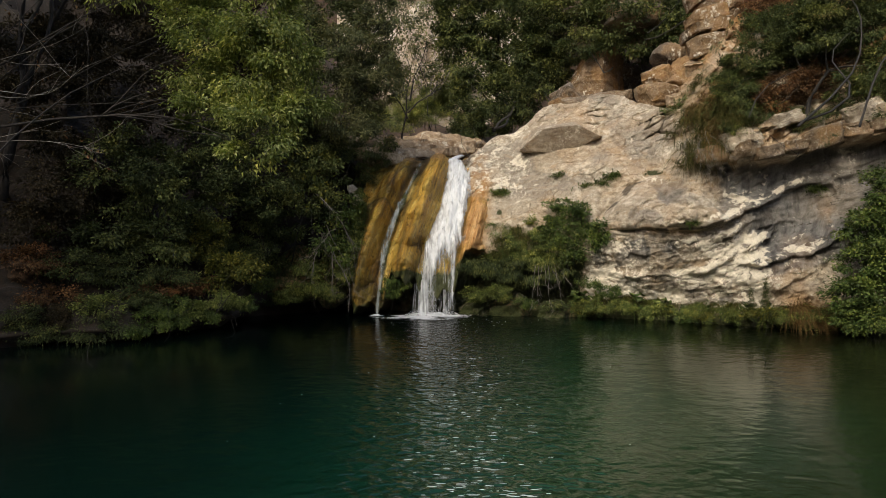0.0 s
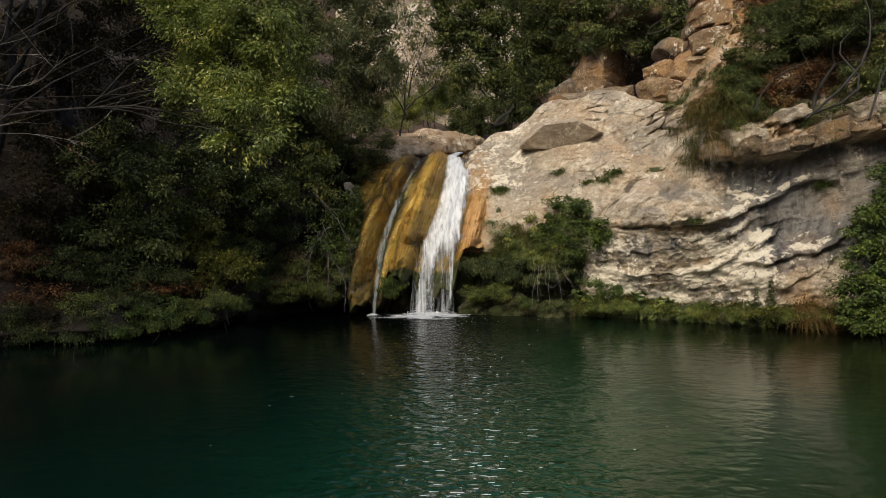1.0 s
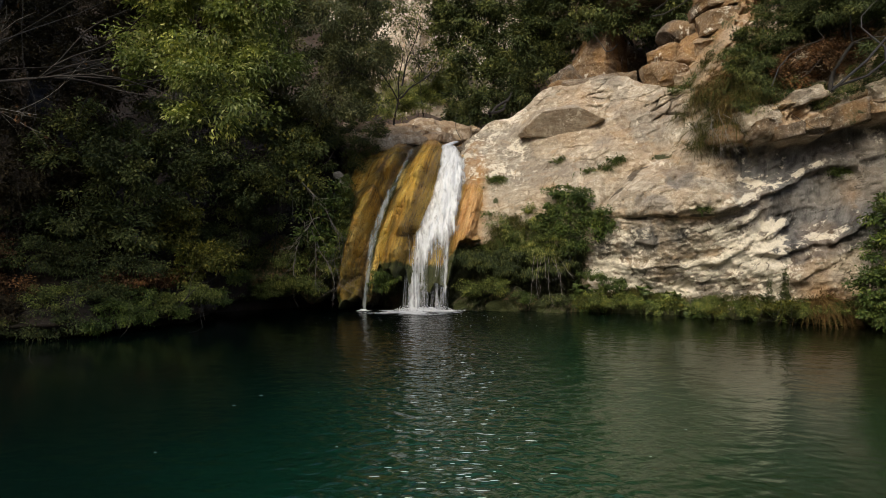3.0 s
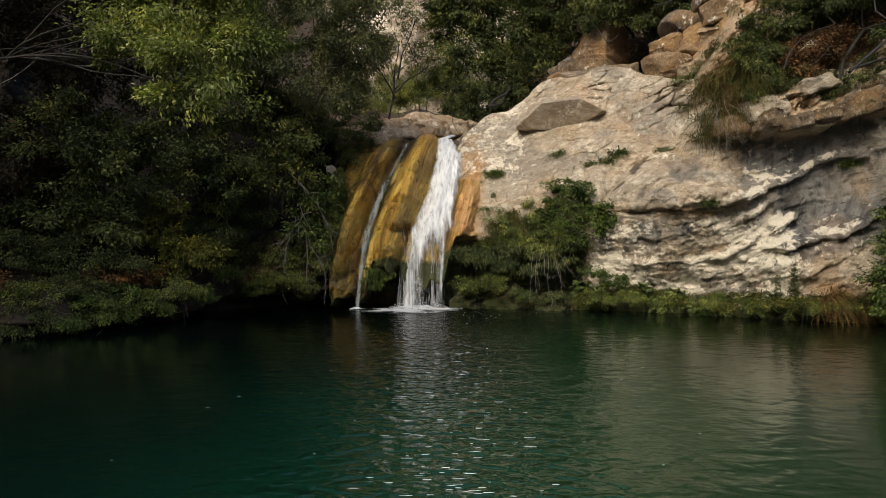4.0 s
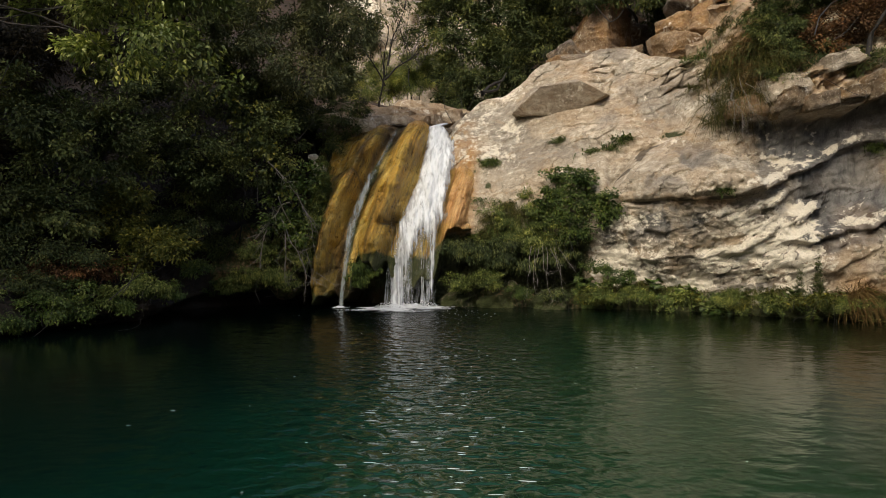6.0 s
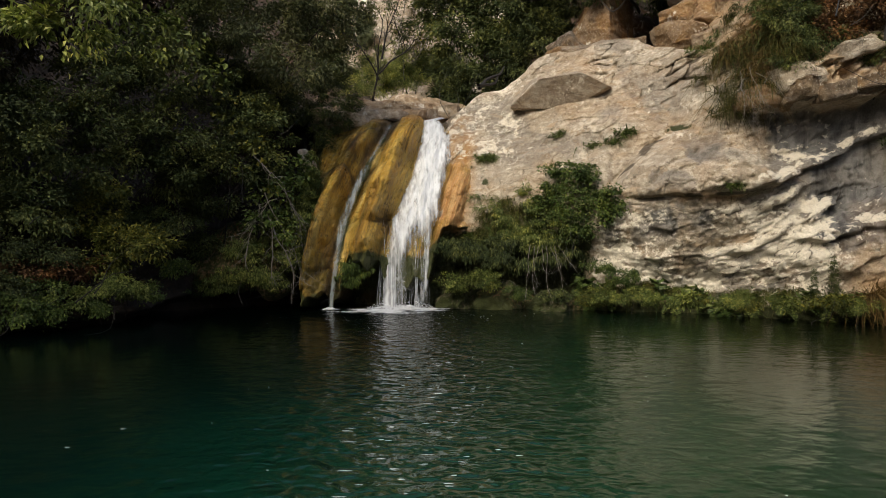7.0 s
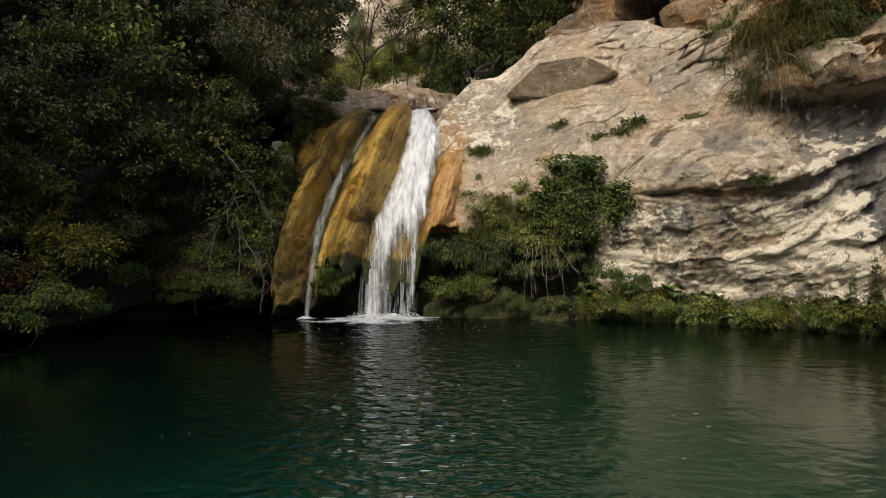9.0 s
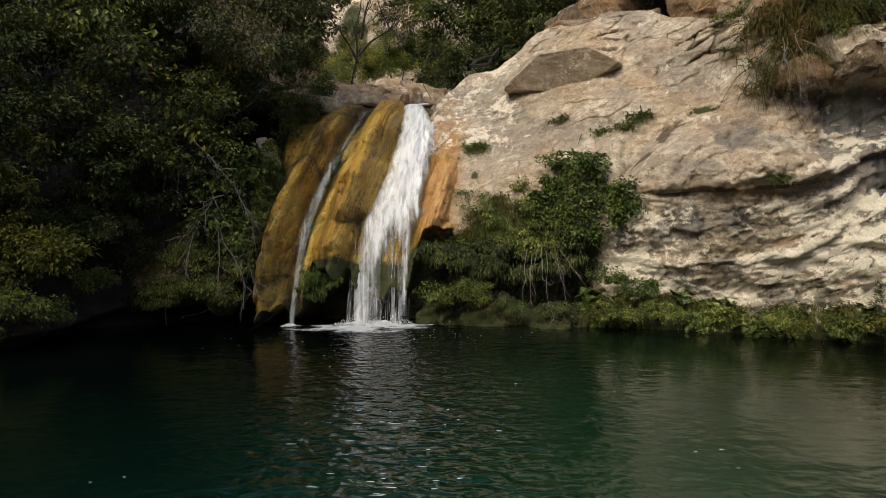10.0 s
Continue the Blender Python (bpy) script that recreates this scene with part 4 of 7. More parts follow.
def far_cliff():
    nu, nv = 150, 200
    X, Z = np.meshgrid(np.linspace(-7.5, 3.5, nu), np.linspace(5, 26, nv))
    p = np.stack([X.ravel(), 33.0 + 0.25 * (Z.ravel() - 5) + 0.5 * np.abs(X.ravel() + 1.6), Z.ravel()], 1)
    d = 0.9 * fbm(p * 0.4, 5, 101) + 0.5 * ridged(p * np.array([1.0, 1.0, 0.5]), 4, 102)
    p[:, 1] += d
    me = mesh_of("far_cliff", p, grid_faces(nu, nv), LIME)
    mask(me, "white", 0.14 + 0.5 * fbm(p * 0.6, 4, 103))
    mask(me, "moss", 0.27 + 0.5 * fbm(p * 0.5, 4, 104))
    ob = new("far_cliff_wall", me)
    tagged(ob, "pale rock face far up the gorge", "cliff", kind="structure")


def surround():
    """Plain wooded slopes that close the place behind the camera and beyond the sunny side."""
    nu, nv = 160, 40
    a = np.radians(np.linspace(-172, 24, nu))
    r = np.interp(np.linspace(0, 1, nv), [0, 1], [0.0, 45.0])
    A, R = np.meshgrid(a, r)
    X = 1.0 + (15.0 + R) * np.cos(A)
    Y = -2.0 + (14.0 + R) * np.sin(A)
    Z = -0.8 + 0.55 * R + 0.0 * A
    p = np.stack([X.ravel(), Y.ravel(), Z.ravel()], 1)
    p[:, 2] += 0.6 * fbm(p * 0.2, 4, 111) * step(0, 5, R.ravel())
    ob = new("hill_ground", mesh_of("hill", p, grid_faces(nu, nv), SOIL))
    tagged(ob, "wooded slope round the open end of the pool", "ground", kind="structure")


water_skin()
cliff()
apron()
bank()
valley()
far_cliff()
surround()


# ---- loose rock ----
def rock_masks(me, mat, seed, extra):
    v = np.zeros(len(me.vertices) * 3)
    me.vertices.foreach_get("co", v)
    v = v.reshape(-1, 3)
    mask(me, "ochre", extra.get("ochre", 0.0) + (0.12 if mat == LIME else 0.3) * step(0.0, 0.6, fbm(v * 1.8 + seed, 4, 7)))
    mask(me, "grey", extra.get("grey", 0.0) + 0.22 * step(0.05, 0.6, fbm(v * 1.3 - seed, 4, 9)))
    mask(me, "moss", extra.get("moss", 0.0) + 0.2 * step(0.1, 0.7, fbm(v * 2.0 + 3 * seed, 4, 8)))
    mask(me, "white", extra.get("white", 0.0) + 0.35 * step(0.2, 0.7, fbm(v * 2.6 + 2 * seed, 4, 6)))


def boulder(at, size, turn, seed, mat, label, cuts=9, rough=0.06, flat=0.75, masks=(), name="boulder", planes=()):
    rng = np.random.default_rng(seed)
    me = rock_mesh(name, rng, size, cuts, rough, 5, flat, planes=planes)
    me.materials.append(mat)
    rock_masks(me, mat, seed, dict(masks))
    ob = new(name, me)
    ob.matrix_world = pose(*at, *turn)
    return tagged(ob, label, "rock")


def block(at, half, turn, cuts, seed, mat, label, rough=0.03, masks=(), name="rock_block", grain=0.072, bevel=0.015):
    me = cut_rock(name, half, cuts, seed, grain, rough, bevel)
    me.materials.append(mat)
    rock_masks(me, mat, seed, dict(masks))
    ob = new(name, me)
    ob.matrix_world = pose(*at, *turn)
    return tagged(ob, label, "rock")


# overhanging slab on the pale slope
block((3.50, 18.38, 4.82), (1.35, 0.95, 0.55), (0, 0, -17), (((0.0, -0.83, -0.56), 0.122), ((-0.60, -0.40, 0.66), 0.68), ((-0.05, -0.30, 0.95), 0.41), ((0.49, -0.1, 0.87), 0.52), ((0.44, 0.0, -0.90), 0.38), ((0.29, 0.0, -0.96), 0.385), ((-0.08, 0.0, -1.0), 0.36)), 3, LIME, "wedge-shaped tan limestone slab jutting from the slope", 0.014, (("ochre", 0.10), ("grey", 0.25)), "boulder", 0.05, 0.012)
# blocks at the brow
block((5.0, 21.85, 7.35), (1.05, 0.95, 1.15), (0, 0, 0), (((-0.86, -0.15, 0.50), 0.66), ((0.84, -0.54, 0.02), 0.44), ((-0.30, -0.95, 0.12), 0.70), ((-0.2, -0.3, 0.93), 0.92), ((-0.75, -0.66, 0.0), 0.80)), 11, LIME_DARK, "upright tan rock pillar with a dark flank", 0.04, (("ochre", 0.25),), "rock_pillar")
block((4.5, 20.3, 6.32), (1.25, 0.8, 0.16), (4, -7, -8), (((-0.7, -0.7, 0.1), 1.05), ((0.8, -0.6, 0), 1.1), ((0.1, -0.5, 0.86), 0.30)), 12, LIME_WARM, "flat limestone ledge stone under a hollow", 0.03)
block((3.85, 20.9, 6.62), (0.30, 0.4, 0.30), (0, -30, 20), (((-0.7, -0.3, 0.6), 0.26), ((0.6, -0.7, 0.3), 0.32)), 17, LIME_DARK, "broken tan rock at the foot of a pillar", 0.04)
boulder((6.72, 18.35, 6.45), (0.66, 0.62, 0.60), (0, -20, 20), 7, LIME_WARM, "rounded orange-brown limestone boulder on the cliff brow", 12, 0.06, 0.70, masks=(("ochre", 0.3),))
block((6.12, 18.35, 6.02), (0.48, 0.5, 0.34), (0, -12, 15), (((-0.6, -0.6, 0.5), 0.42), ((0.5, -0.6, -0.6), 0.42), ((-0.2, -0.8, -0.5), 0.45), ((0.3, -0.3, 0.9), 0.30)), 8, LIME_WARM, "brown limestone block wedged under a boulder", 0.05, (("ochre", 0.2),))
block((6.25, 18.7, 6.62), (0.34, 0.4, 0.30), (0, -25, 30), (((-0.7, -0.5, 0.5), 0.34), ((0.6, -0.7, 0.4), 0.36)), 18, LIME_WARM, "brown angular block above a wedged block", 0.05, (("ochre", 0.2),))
block((7.22, 17.75, 6.42), (0.40, 0.45, 0.46), (10, -24, 30), (((-0.7, -0.6, -0.2), 0.38), ((0.5, -0.6, 0.6), 0.40), ((-0.2, -0.9, 0.3), 0.40)), 9, LIME, "pale limestone block beside a boulder", 0.05, (("ochre", 0.35),))
block((6.7, 17.5, 5.82), (0.55, 0.4, 0.16), (6, -14, 10), (((-0.7, -0.5, 0.3), 0.48), ((0.2, -0.8, 0.5), 0.3)), 19, LIME, "pale ochre ledge stone under a boulder", 0.04, (("ochre", 0.3),))
# roof hidden among the oak leaves, added to keep sun out of the hollow
boulder((6.2, 21.7, 9.15), (1.7, 1.3, 0.6), (0, 4, 10), 16, LIME_DARK, "hidden rock roof added to shade a hollow", 10, 0.06)
# dark blocks stand in for the shade inside the hollow
boulder((6.6, 23.9, 7.5), (1.3, 0.8, 1.3), (0, 0, 15), 13, LIME_DARK, "rock block in a hollow, coloured dark for its shade", 10, 0.06)
boulder((7.4, 24.4, 9.0), (2.2, 1.0, 1.6), (0, 0, 0), 15, LIME_DARK, "rock wall behind a hollow, darkened to stand in for shade", 8, 0.06)
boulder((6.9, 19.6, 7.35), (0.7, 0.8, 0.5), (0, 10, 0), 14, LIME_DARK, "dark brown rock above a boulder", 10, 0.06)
# stepped outcrop, beds rising to the right
steps = np.random.default_rng(23)
for k, (bx, by, bz, sx, sz) in enumerate([(7.32, 17.75, 7.24, 0.60, 0.27), (7.05, 17.9, 7.66, 0.42, 0.14), (7.55, 17.85, 7.78, 0.50, 0.17), (7.30, 18.0, 8.06, 0.55, 0.15), (7.65, 18.1, 8.38, 0.5, 0.18), (7.45, 18.3, 8.8, 0.6, 0.22), (7.72, 17.55, 6.92, 0.42, 0.17), (7.5, 17.4, 6.66, 0.36, 0.13), (8.1, 17.7, 7.4, 0.45, 0.22), (8.15, 17.9, 7.95, 0.5, 0.2), (8.2, 18.1, 8.5, 0.55, 0.24), (8.0, 17.3, 6.75, 0.4, 0.16), (8.35, 17.4, 7.0, 0.4, 0.16), (8.75, 17.8, 8.2, 0.5, 0.26)]):
    rise = steps.uniform(-20, -8)
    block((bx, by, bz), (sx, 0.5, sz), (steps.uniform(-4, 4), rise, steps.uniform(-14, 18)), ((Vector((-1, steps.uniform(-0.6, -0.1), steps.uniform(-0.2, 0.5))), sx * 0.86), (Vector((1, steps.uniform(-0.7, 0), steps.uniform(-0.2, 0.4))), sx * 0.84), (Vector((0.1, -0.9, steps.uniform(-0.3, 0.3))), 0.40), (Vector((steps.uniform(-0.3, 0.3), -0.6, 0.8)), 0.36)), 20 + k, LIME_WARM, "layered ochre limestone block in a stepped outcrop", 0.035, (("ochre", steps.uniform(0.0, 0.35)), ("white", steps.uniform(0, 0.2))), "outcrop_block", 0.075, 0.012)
# shelf rocks over the grey hollow
shelf = np.random.default_rng(48)
for k, (bx, by, bz, sx, sy, sz, tilt) in enumerate([(7.95, 14.95, 4.68, 0.40, 0.3, 0.15, -20), (8.62, 14.85, 4.62, 0.14, 0.3, 0.34, 14), (9.35, 14.3, 4.72, 0.42, 0.35, 0.22, -24), (9.75, 14.0, 4.6, 0.35, 0.35, 0.24, -10), (7.15, 15.2, 4.30, 0.42, 0.35, 0.2, -12)]):
    block((bx, by, bz), (sx, sy, sz), (0, tilt, 8 * k - 10), (((-0.8, -0.5, 0.2), sx * 0.85), ((0.8, -0.5, 0.3), sx * 0.85), ((0.1, -0.8, 0.5), 0.30)), 40 + k, LIME, "weathered pale ledge rock over a grey hollow", 0.04, (("white", 0.12),), "ledge_rock", 0.07, 0.02)
for k in range(8):
    bx = 6.6 + 0.5 * k
    bz = float(shelf_line(np.array([bx]))[0]) + shelf.uniform(0.10, 0.34)
    by = float(cliff_depth(np.array([bx]), np.array([bz]))[0]) + 0.10
    sx, sz = shelf.uniform(0.25, 0.45), shelf.uniform(0.10, 0.2)
    block((bx, by, bz), (sx, 0.36, sz), (0, shelf.uniform(-20, 4), shelf.uniform(-25, 25)), (((-0.8, -0.5, 0.2), sx * 0.85), ((0.7, -0.6, -0.3), sx * 0.8), ((0.1, -0.85, shelf.uniform(-0.5, 0.5)), 0.30)), 240 + k, LIME_WARM, "broken tan rock of the overhanging shelf", 0.045, (("moss", 0.3),), "ledge_rock", 0.07, 0.02)
# stream bed above the lip
block((-0.45, 22.9, 5.12), (1.55, 0.95, 0.68), (0, 2, -4), (((-0.42, -0.45, 0.80), 0.78), ((0.42, -0.40, 0.82), 0.74), ((-0.05, -0.62, 0.78), 0.76), ((0.85, -0.5, 0.1), 1.25), ((-0.8, -0.6, 0.1), 1.30)), 60, LIME, "low tan boulder with split ledges in the stream bed", 0.06, (("ochre", 0.3),), "boulder", 0.06)
block((-1.75, 22.2, 4.85), (0.7, 0.6, 0.36), (0, -8, 14), (((-0.4, -0.5, 0.75), 0.42), ((0.5, -0.6, 0.6), 0.48)), 68, LIME, "low brown rock in the stream bed", 0.05, (("ochre", 0.3),), "boulder")
boulder((0.25, 23.6, 5.45), (0.75, 0.7, 0.42), (0, 14, -10), 61, LIME, "low tan stream-bed rock", 9, 0.05)
boulder((0.95, 23.4, 5.35), (0.4, 0.5, 0.36), (0, -20, 20), 62, LIME_WARM, "small ochre rock in the stream notch", 9, 0.05)
boulder((-1.7, 19.85, 4.52), (0.75, 0.6, 0.2), (0, 10, 12), 63, LIME, "flat brown rock at the lip of the falls", 11, 0.05, 0.66)
boulder((-1.25, 21.0, 4.9), (0.6, 0.5, 0.3), (0, -8, 30), 64, LIME, "tan rock slab at the lip of the falls", 11, 0.05, 0.66)
boulder((-2.1, 19.7, 4.45), (0.45, 0.4, 0.2), (0, 15, -20), 65, LIME_WARM, "dark wet rock at the lip of the falls", 10, 0.06, 0.68)
boulder((0.62, 20.4, 4.4), (0.3, 0.35, 0.14), (0, 6, 10), 66, LIME_DARK, "dark wet stone beside the lip", 9, 0.06)
boulder((0.80, 19.8, 4.06), (0.34, 0.3, 0.13), (0, 4, 30), 67, TUFA, "mossy yellow stone beside the falls", 26, 0.08, 0.8)
boulder((-2.3, 20.6, 4.6), (0.8, 0.7, 0.34), (0, 5, -15), 69, LIME, "flat brown rock behind the lip", 11, 0.06, 0.66)
lip = np.random.default_rng(31)
for k, (bx, by, bz, sx, sz) in enumerate([(-1.45, 20.05, 4.60, 0.55, 0.13), (-0.85, 20.3, 4.66, 0.50, 0.12), (-0.35, 20.6, 4.70, 0.42, 0.13), (-1.9, 20.5, 4.84, 0.65, 0.16), (-1.0, 20.9, 4.92, 0.75, 0.15), (-0.15, 21.2, 4.88, 0.50, 0.14), (-2.4, 20.2, 4.70, 0.45, 0.18), (-1.5, 21.6, 5.12, 0.85, 0.17), (-0.5, 21.8, 5.10, 0.75, 0.16), (-2.4, 21.5, 5.2, 0.7, 0.22), (0.4, 21.9, 5.05, 0.5, 0.2)]):
    block((bx, by, bz + 0.10), (sx, sx * 0.75, sz), (lip.uniform(2, 10), lip.uniform(-8, 8), lip.uniform(-25, 25)), ((Vector((-0.8, -0.55, lip.uniform(-0.1, 0.4))), sx * 0.82), (Vector((0.75, -0.6, lip.uniform(-0.1, 0.4))), sx * 0.84), (Vector((lip.uniform(-0.3, 0.3), -0.8, 0.5)), sx * 0.58)), 260 + k, LIME, "flat tan slab of the stream bed above the lip", 0.035, (("ochre", lip.uniform(0.1, 0.45)),), "flat_rock")
boulder((-2.5, 18.35, 3.25), (0.2, 0.24, 0.5), (0, -25, 10), 76, LIME, "pale lichen-spotted rock rib beside the tufa", 12, 0.08, 0.66)
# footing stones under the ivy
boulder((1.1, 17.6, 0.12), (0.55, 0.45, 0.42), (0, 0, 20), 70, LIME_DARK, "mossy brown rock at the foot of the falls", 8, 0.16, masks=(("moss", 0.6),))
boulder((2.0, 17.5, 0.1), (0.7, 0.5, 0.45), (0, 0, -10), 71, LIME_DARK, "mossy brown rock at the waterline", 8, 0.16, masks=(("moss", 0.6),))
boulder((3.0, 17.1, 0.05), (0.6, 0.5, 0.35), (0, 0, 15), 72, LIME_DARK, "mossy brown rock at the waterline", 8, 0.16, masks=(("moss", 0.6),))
boulder((-3.9, 17.35, 1.0), (0.95, 0.6, 0.85), (0, 0, 10), 73, LIME_WARM, "mossy orange-brown rock bulge over dark water", 7, 0.08, masks=(("moss", 0.60), ("ochre", 0.35)))
boulder((-2.95, 17.25, 0.95), (0.5, 0.45, 0.75), (0, 6, -10), 78, LIME_WARM, "mossy ochre rock rib beside the tufa", 7, 0.08, masks=(("moss", 0.60), ("ochre", 0.35)))
boulder((-8.2, 12.9, 1.35), (0.8, 0.5, 0.4), (0, 5, 30), 74, SOIL, "reddish earth block in the dark bank", 14, 0.08, 0.6)
boulder((-9.3, 13.0, 1.1), (0.9, 0.6, 0.5), (0, -5, 10), 75, SOIL, "reddish earth block in the dark bank", 14, 0.08, 0.6)


# ---- falling water ----
def sheet(name, left, right, ys, zs, nu, nv, mat, parent, seed, puff=0.06, gap=0.55, thin_by=0.0, bulge=0.16, fade=False):
    """A band of water down the rock; left and right are its edges at heights zs."""
    zz = np.linspace(zs[0], zs[-1], nv)
    up = np.array(zs)[::-1]
    l, r, y = (np.interp(zz, up, np.array(a)[::-1]) for a in (left, right, ys))
    U = np.linspace(0, 1, nu)[None, :]
    X = l[:, None] * (1 - U) + r[:, None] * U
    Y = y[:, None] - bulge * (1 - (2 * U - 1) ** 2)
    Z = zz[:, None] + 0 * U
    p = np.stack([X.ravel(), Y.ravel(), Z.ravel()], 1)
    f = p * np.array([4.0, 1.0, 0.9])
    p[:, 1] -= puff * fbm(f * 1.3, 4, seed) + 0.25 * puff * fbm(p * np.array([16, 1, 2.5]), 3, seed + 1)
    p[:, 0] += 0.03 * fbm(p * np.array([3, 1, 1.4]), 3, seed + 2)
    me = mesh_of(name, p, grid_faces(nu, nv), mat)
    ue = np.repeat(U, nv, 0).ravel()
    top = zs[0] - p[:, 2]
    split = 2.1 - 1.1 * np.abs(ue - 0.62) + 0.25 * fbm(p * np.array([9, 1, 0.6]), 2, seed + 3)
    low = 1 - step(-0.75, 0.3, p[:, 2] - split)
    bands = 0.70 * bell(ue, 0.24, 0.19) + 0.74 * bell(ue, 0.88, 0.06) + 0.26 * bell(ue, 0.58, 0.18)
    bands = bands + 0.28 * fbm(p * np.array([24.0, 1.0, 0.5]), 3, seed + 4) * step(0.1, 0.5, bands)
    body = 1.2 * np.sin(np.pi * ue) ** 0.5 + 0.16 * fbm(p * np.array([11.0, 1.0, 1.2]), 3, seed + 5)
    if gap:
        body = body * (1 - low) + low * bands
    body = body * step(zs[-1] - 0.01, zs[-1] + 0.7, p[:, 2]) if fade else body
    body = body - thin_by * (0.55 + 0.9 * (1 - step(0.2, 2.2, top)))
    mask(me, "body", np.clip(body, 0, 1))
    return part(name, me, mat, parent)


def strands(name, n, x0, x1, y0, z_top, rng, mat, parent, w=(0.006, 0.02)):
    paths = []
    for _ in range(n):
        x = rng.uniform(x0, x1)
        zt = rng.uniform(*z_top)
        zb = -0.02 if rng.random() < 0.8 else rng.uniform(0, 0.5)
        z = np.linspace(zt, zb, 14)
        fall = (zt - z)
        px = x + 0.02 * np.cumsum(rng.normal(0, 0.35, 14)) - 0.02 * fall
        py = y0 + rng.uniform(-0.14, 0.10) - 0.10 * np.sqrt(fall)
        rad = rng.uniform(*w) * (0.5 + 0.7 * rng.random(14)) * np.r_[0.0, 0.25, 0.6, np.ones(10), 0.5]
        paths.append((np.stack([px, py, z], 1), rad))
    v, f = tube_arrays(paths, 4)
    me = mesh_of(name, v, f, mat)
    mask(me, "body", np.full(len(v), 0.58))
    return part(name, me, mat, parent, kind="stuff")


fallrng = np.random.default_rng(77)
falls = thing("waterfall", "white waterfall tumbling over tufa into the pool", "waterfall")
heights = [4.45, 4.0, 3.6, 3.0, 1.9, 1.14, -0.03]
rockline = []
for h in heights:
    hh = max(h, 1.5)
    span = np.linspace(float(np.interp(hh, FZ, FALL_L)) + 0.08, float(np.interp(hh, FZ, FALL_R)) - 0.08, 12)
    rockline.append(float(apron_depth(span, span * 0 + hh).min()) - 0.14)
rockline[-2:] = [rockline[4] - 0.24, rockline[4] - 0.34]
sheet("main_sheet", [0.12, 0.08, 0.03, -0.10, -0.46, -0.62, -0.76], [0.52, 0.80, 0.84, 0.76, 0.55, 0.44, 0.38], rockline, heights, 90, 260, FALLS, falls, 120)
sheet("inner_sheet", [0.15, 0.13, 0.10, 0.0, -0.28], [0.42, 0.60, 0.64, 0.60, 0.36], [y + 0.08 for y in rockline[:5]], heights[:4] + [2.0], 50, 120, FALLS, falls, 130, 0.06, 0.0, fade=True)
strands("strand_water", 46, -0.70, 0.34, rockline[4] - 0.05, (0.9, 2.2), fallrng, FALLS, falls, (0.004, 0.012))
strands("spray_water", 60, -0.74, 0.40, rockline[4] - 0.02, (0.6, 1.7), fallrng, FALLS, falls, (0.0015, 0.004))
lipy = rockline[0]
sheet("lip_water", [0.34, 0.14, 0.04], [0.60, 0.50, 0.36], [lipy + 1.3, lipy + 0.6, lipy + 0.04], [4.76, 4.58, 4.40], 24, 40, FALLS, falls, 160, 0.02, 0.0)
thin = thing("thin_waterfall", "thin ribbon of water sliding down the tufa", "waterfall")
sz = [4.36, 3.7, 3.1, 2.5, 1.9, 1.0, 0.35, -0.03]
sx = [float(np.interp(h, SZ, STREAM)) for h in sz]
sy = [float(apron_depth(np.array([x]), np.array([max(h, 0.5)]))[0]) - 0.22 for x, h in zip(sx, sz)]
sw = [0.06, 0.09, 0.115, 0.13, 0.13, 0.10, 0.065, 0.07]
sheet("ribbon", [x - w for x, w in zip(sx, sw)], [x + w for x, w in zip(sx, sw)], sy, sz, 16, 200, RIBBON, thin, 140, 0.02, 0.0, 0.27, bulge=0.02)


def foam_patch(name, cx, cy, rx, ry, seed, parent, height=0.10):
    """Churned white water where a fall lands."""
    nr, na = 30, 72
    R, A = np.meshgrid(np.linspace(0.02, 1, nr), np.linspace(0, 2 * np.pi, na))
    rr = R * (1 + 0.32 * fbm(np.stack([np.cos(A.ravel()) * 2, np.sin(A.ravel()) * 2, A.ravel() * 0], 1), 3, seed).reshape(A.shape))
    X, Y = cx + rx * rr * np.cos(A), cy + ry * rr * np.sin(A)
    q = np.stack([X.ravel() * 6, Y.ravel() * 6, X.ravel() * 0], 1)
    Z = 0.012 + height * (1 - step(0.15, 0.75, R)) * (0.55 + 0.8 * fbm(q, 4, seed + 1).reshape(R.shape)).clip(0, 2)
    me = mesh_of(name, np.stack([X.ravel(), Y.ravel(), Z.ravel()], 1), grid_faces(nr, na), FOAM)
    torn = fbm(np.stack([X.ravel() * 3.0, Y.ravel() * 3.0, X.ravel() * 0], 1), 4, seed + 2)
    mask(me, "body", 1.5 - 1.5 * R.ravel() + 0.45 * torn)
    return part(name, me, FOAM, parent)


def splash_drops(n, parent, rng, cx, cy, rx, ry, high):
    """Drops thrown up where the water lands."""
    corner = np.array([[1, 1, 1], [1, -1, -1], [-1, 1, -1], [-1, -1, 1]]) * 0.6
    a, r = rng.uniform(0, 2 * np.pi, n), np.sqrt(rng.random(n))
    z = 0.01 + high * rng.random(n) ** 2.5 * (1.1 - r)
    c = np.stack([cx + rx * r * np.cos(a), cy + ry * r * np.sin(a), z], 1)
    size = rng.uniform(0.003, 0.011, n)
    v = (c[:, None] + corner[None] * size[:, None, None] * np.array([1, 1, 1.5])).reshape(-1, 3)
    k = np.arange(n)[:, None, None] * 4
    f = (k + np.array([[0, 1, 2], [0, 3, 1], [0, 2, 3], [1, 3, 2]])[None]).reshape(-1, 3)
    return part("splash_drop", mesh_of("splash_drop", v, f, FOAM_AND_GLINT), None, parent, kind="stuff")


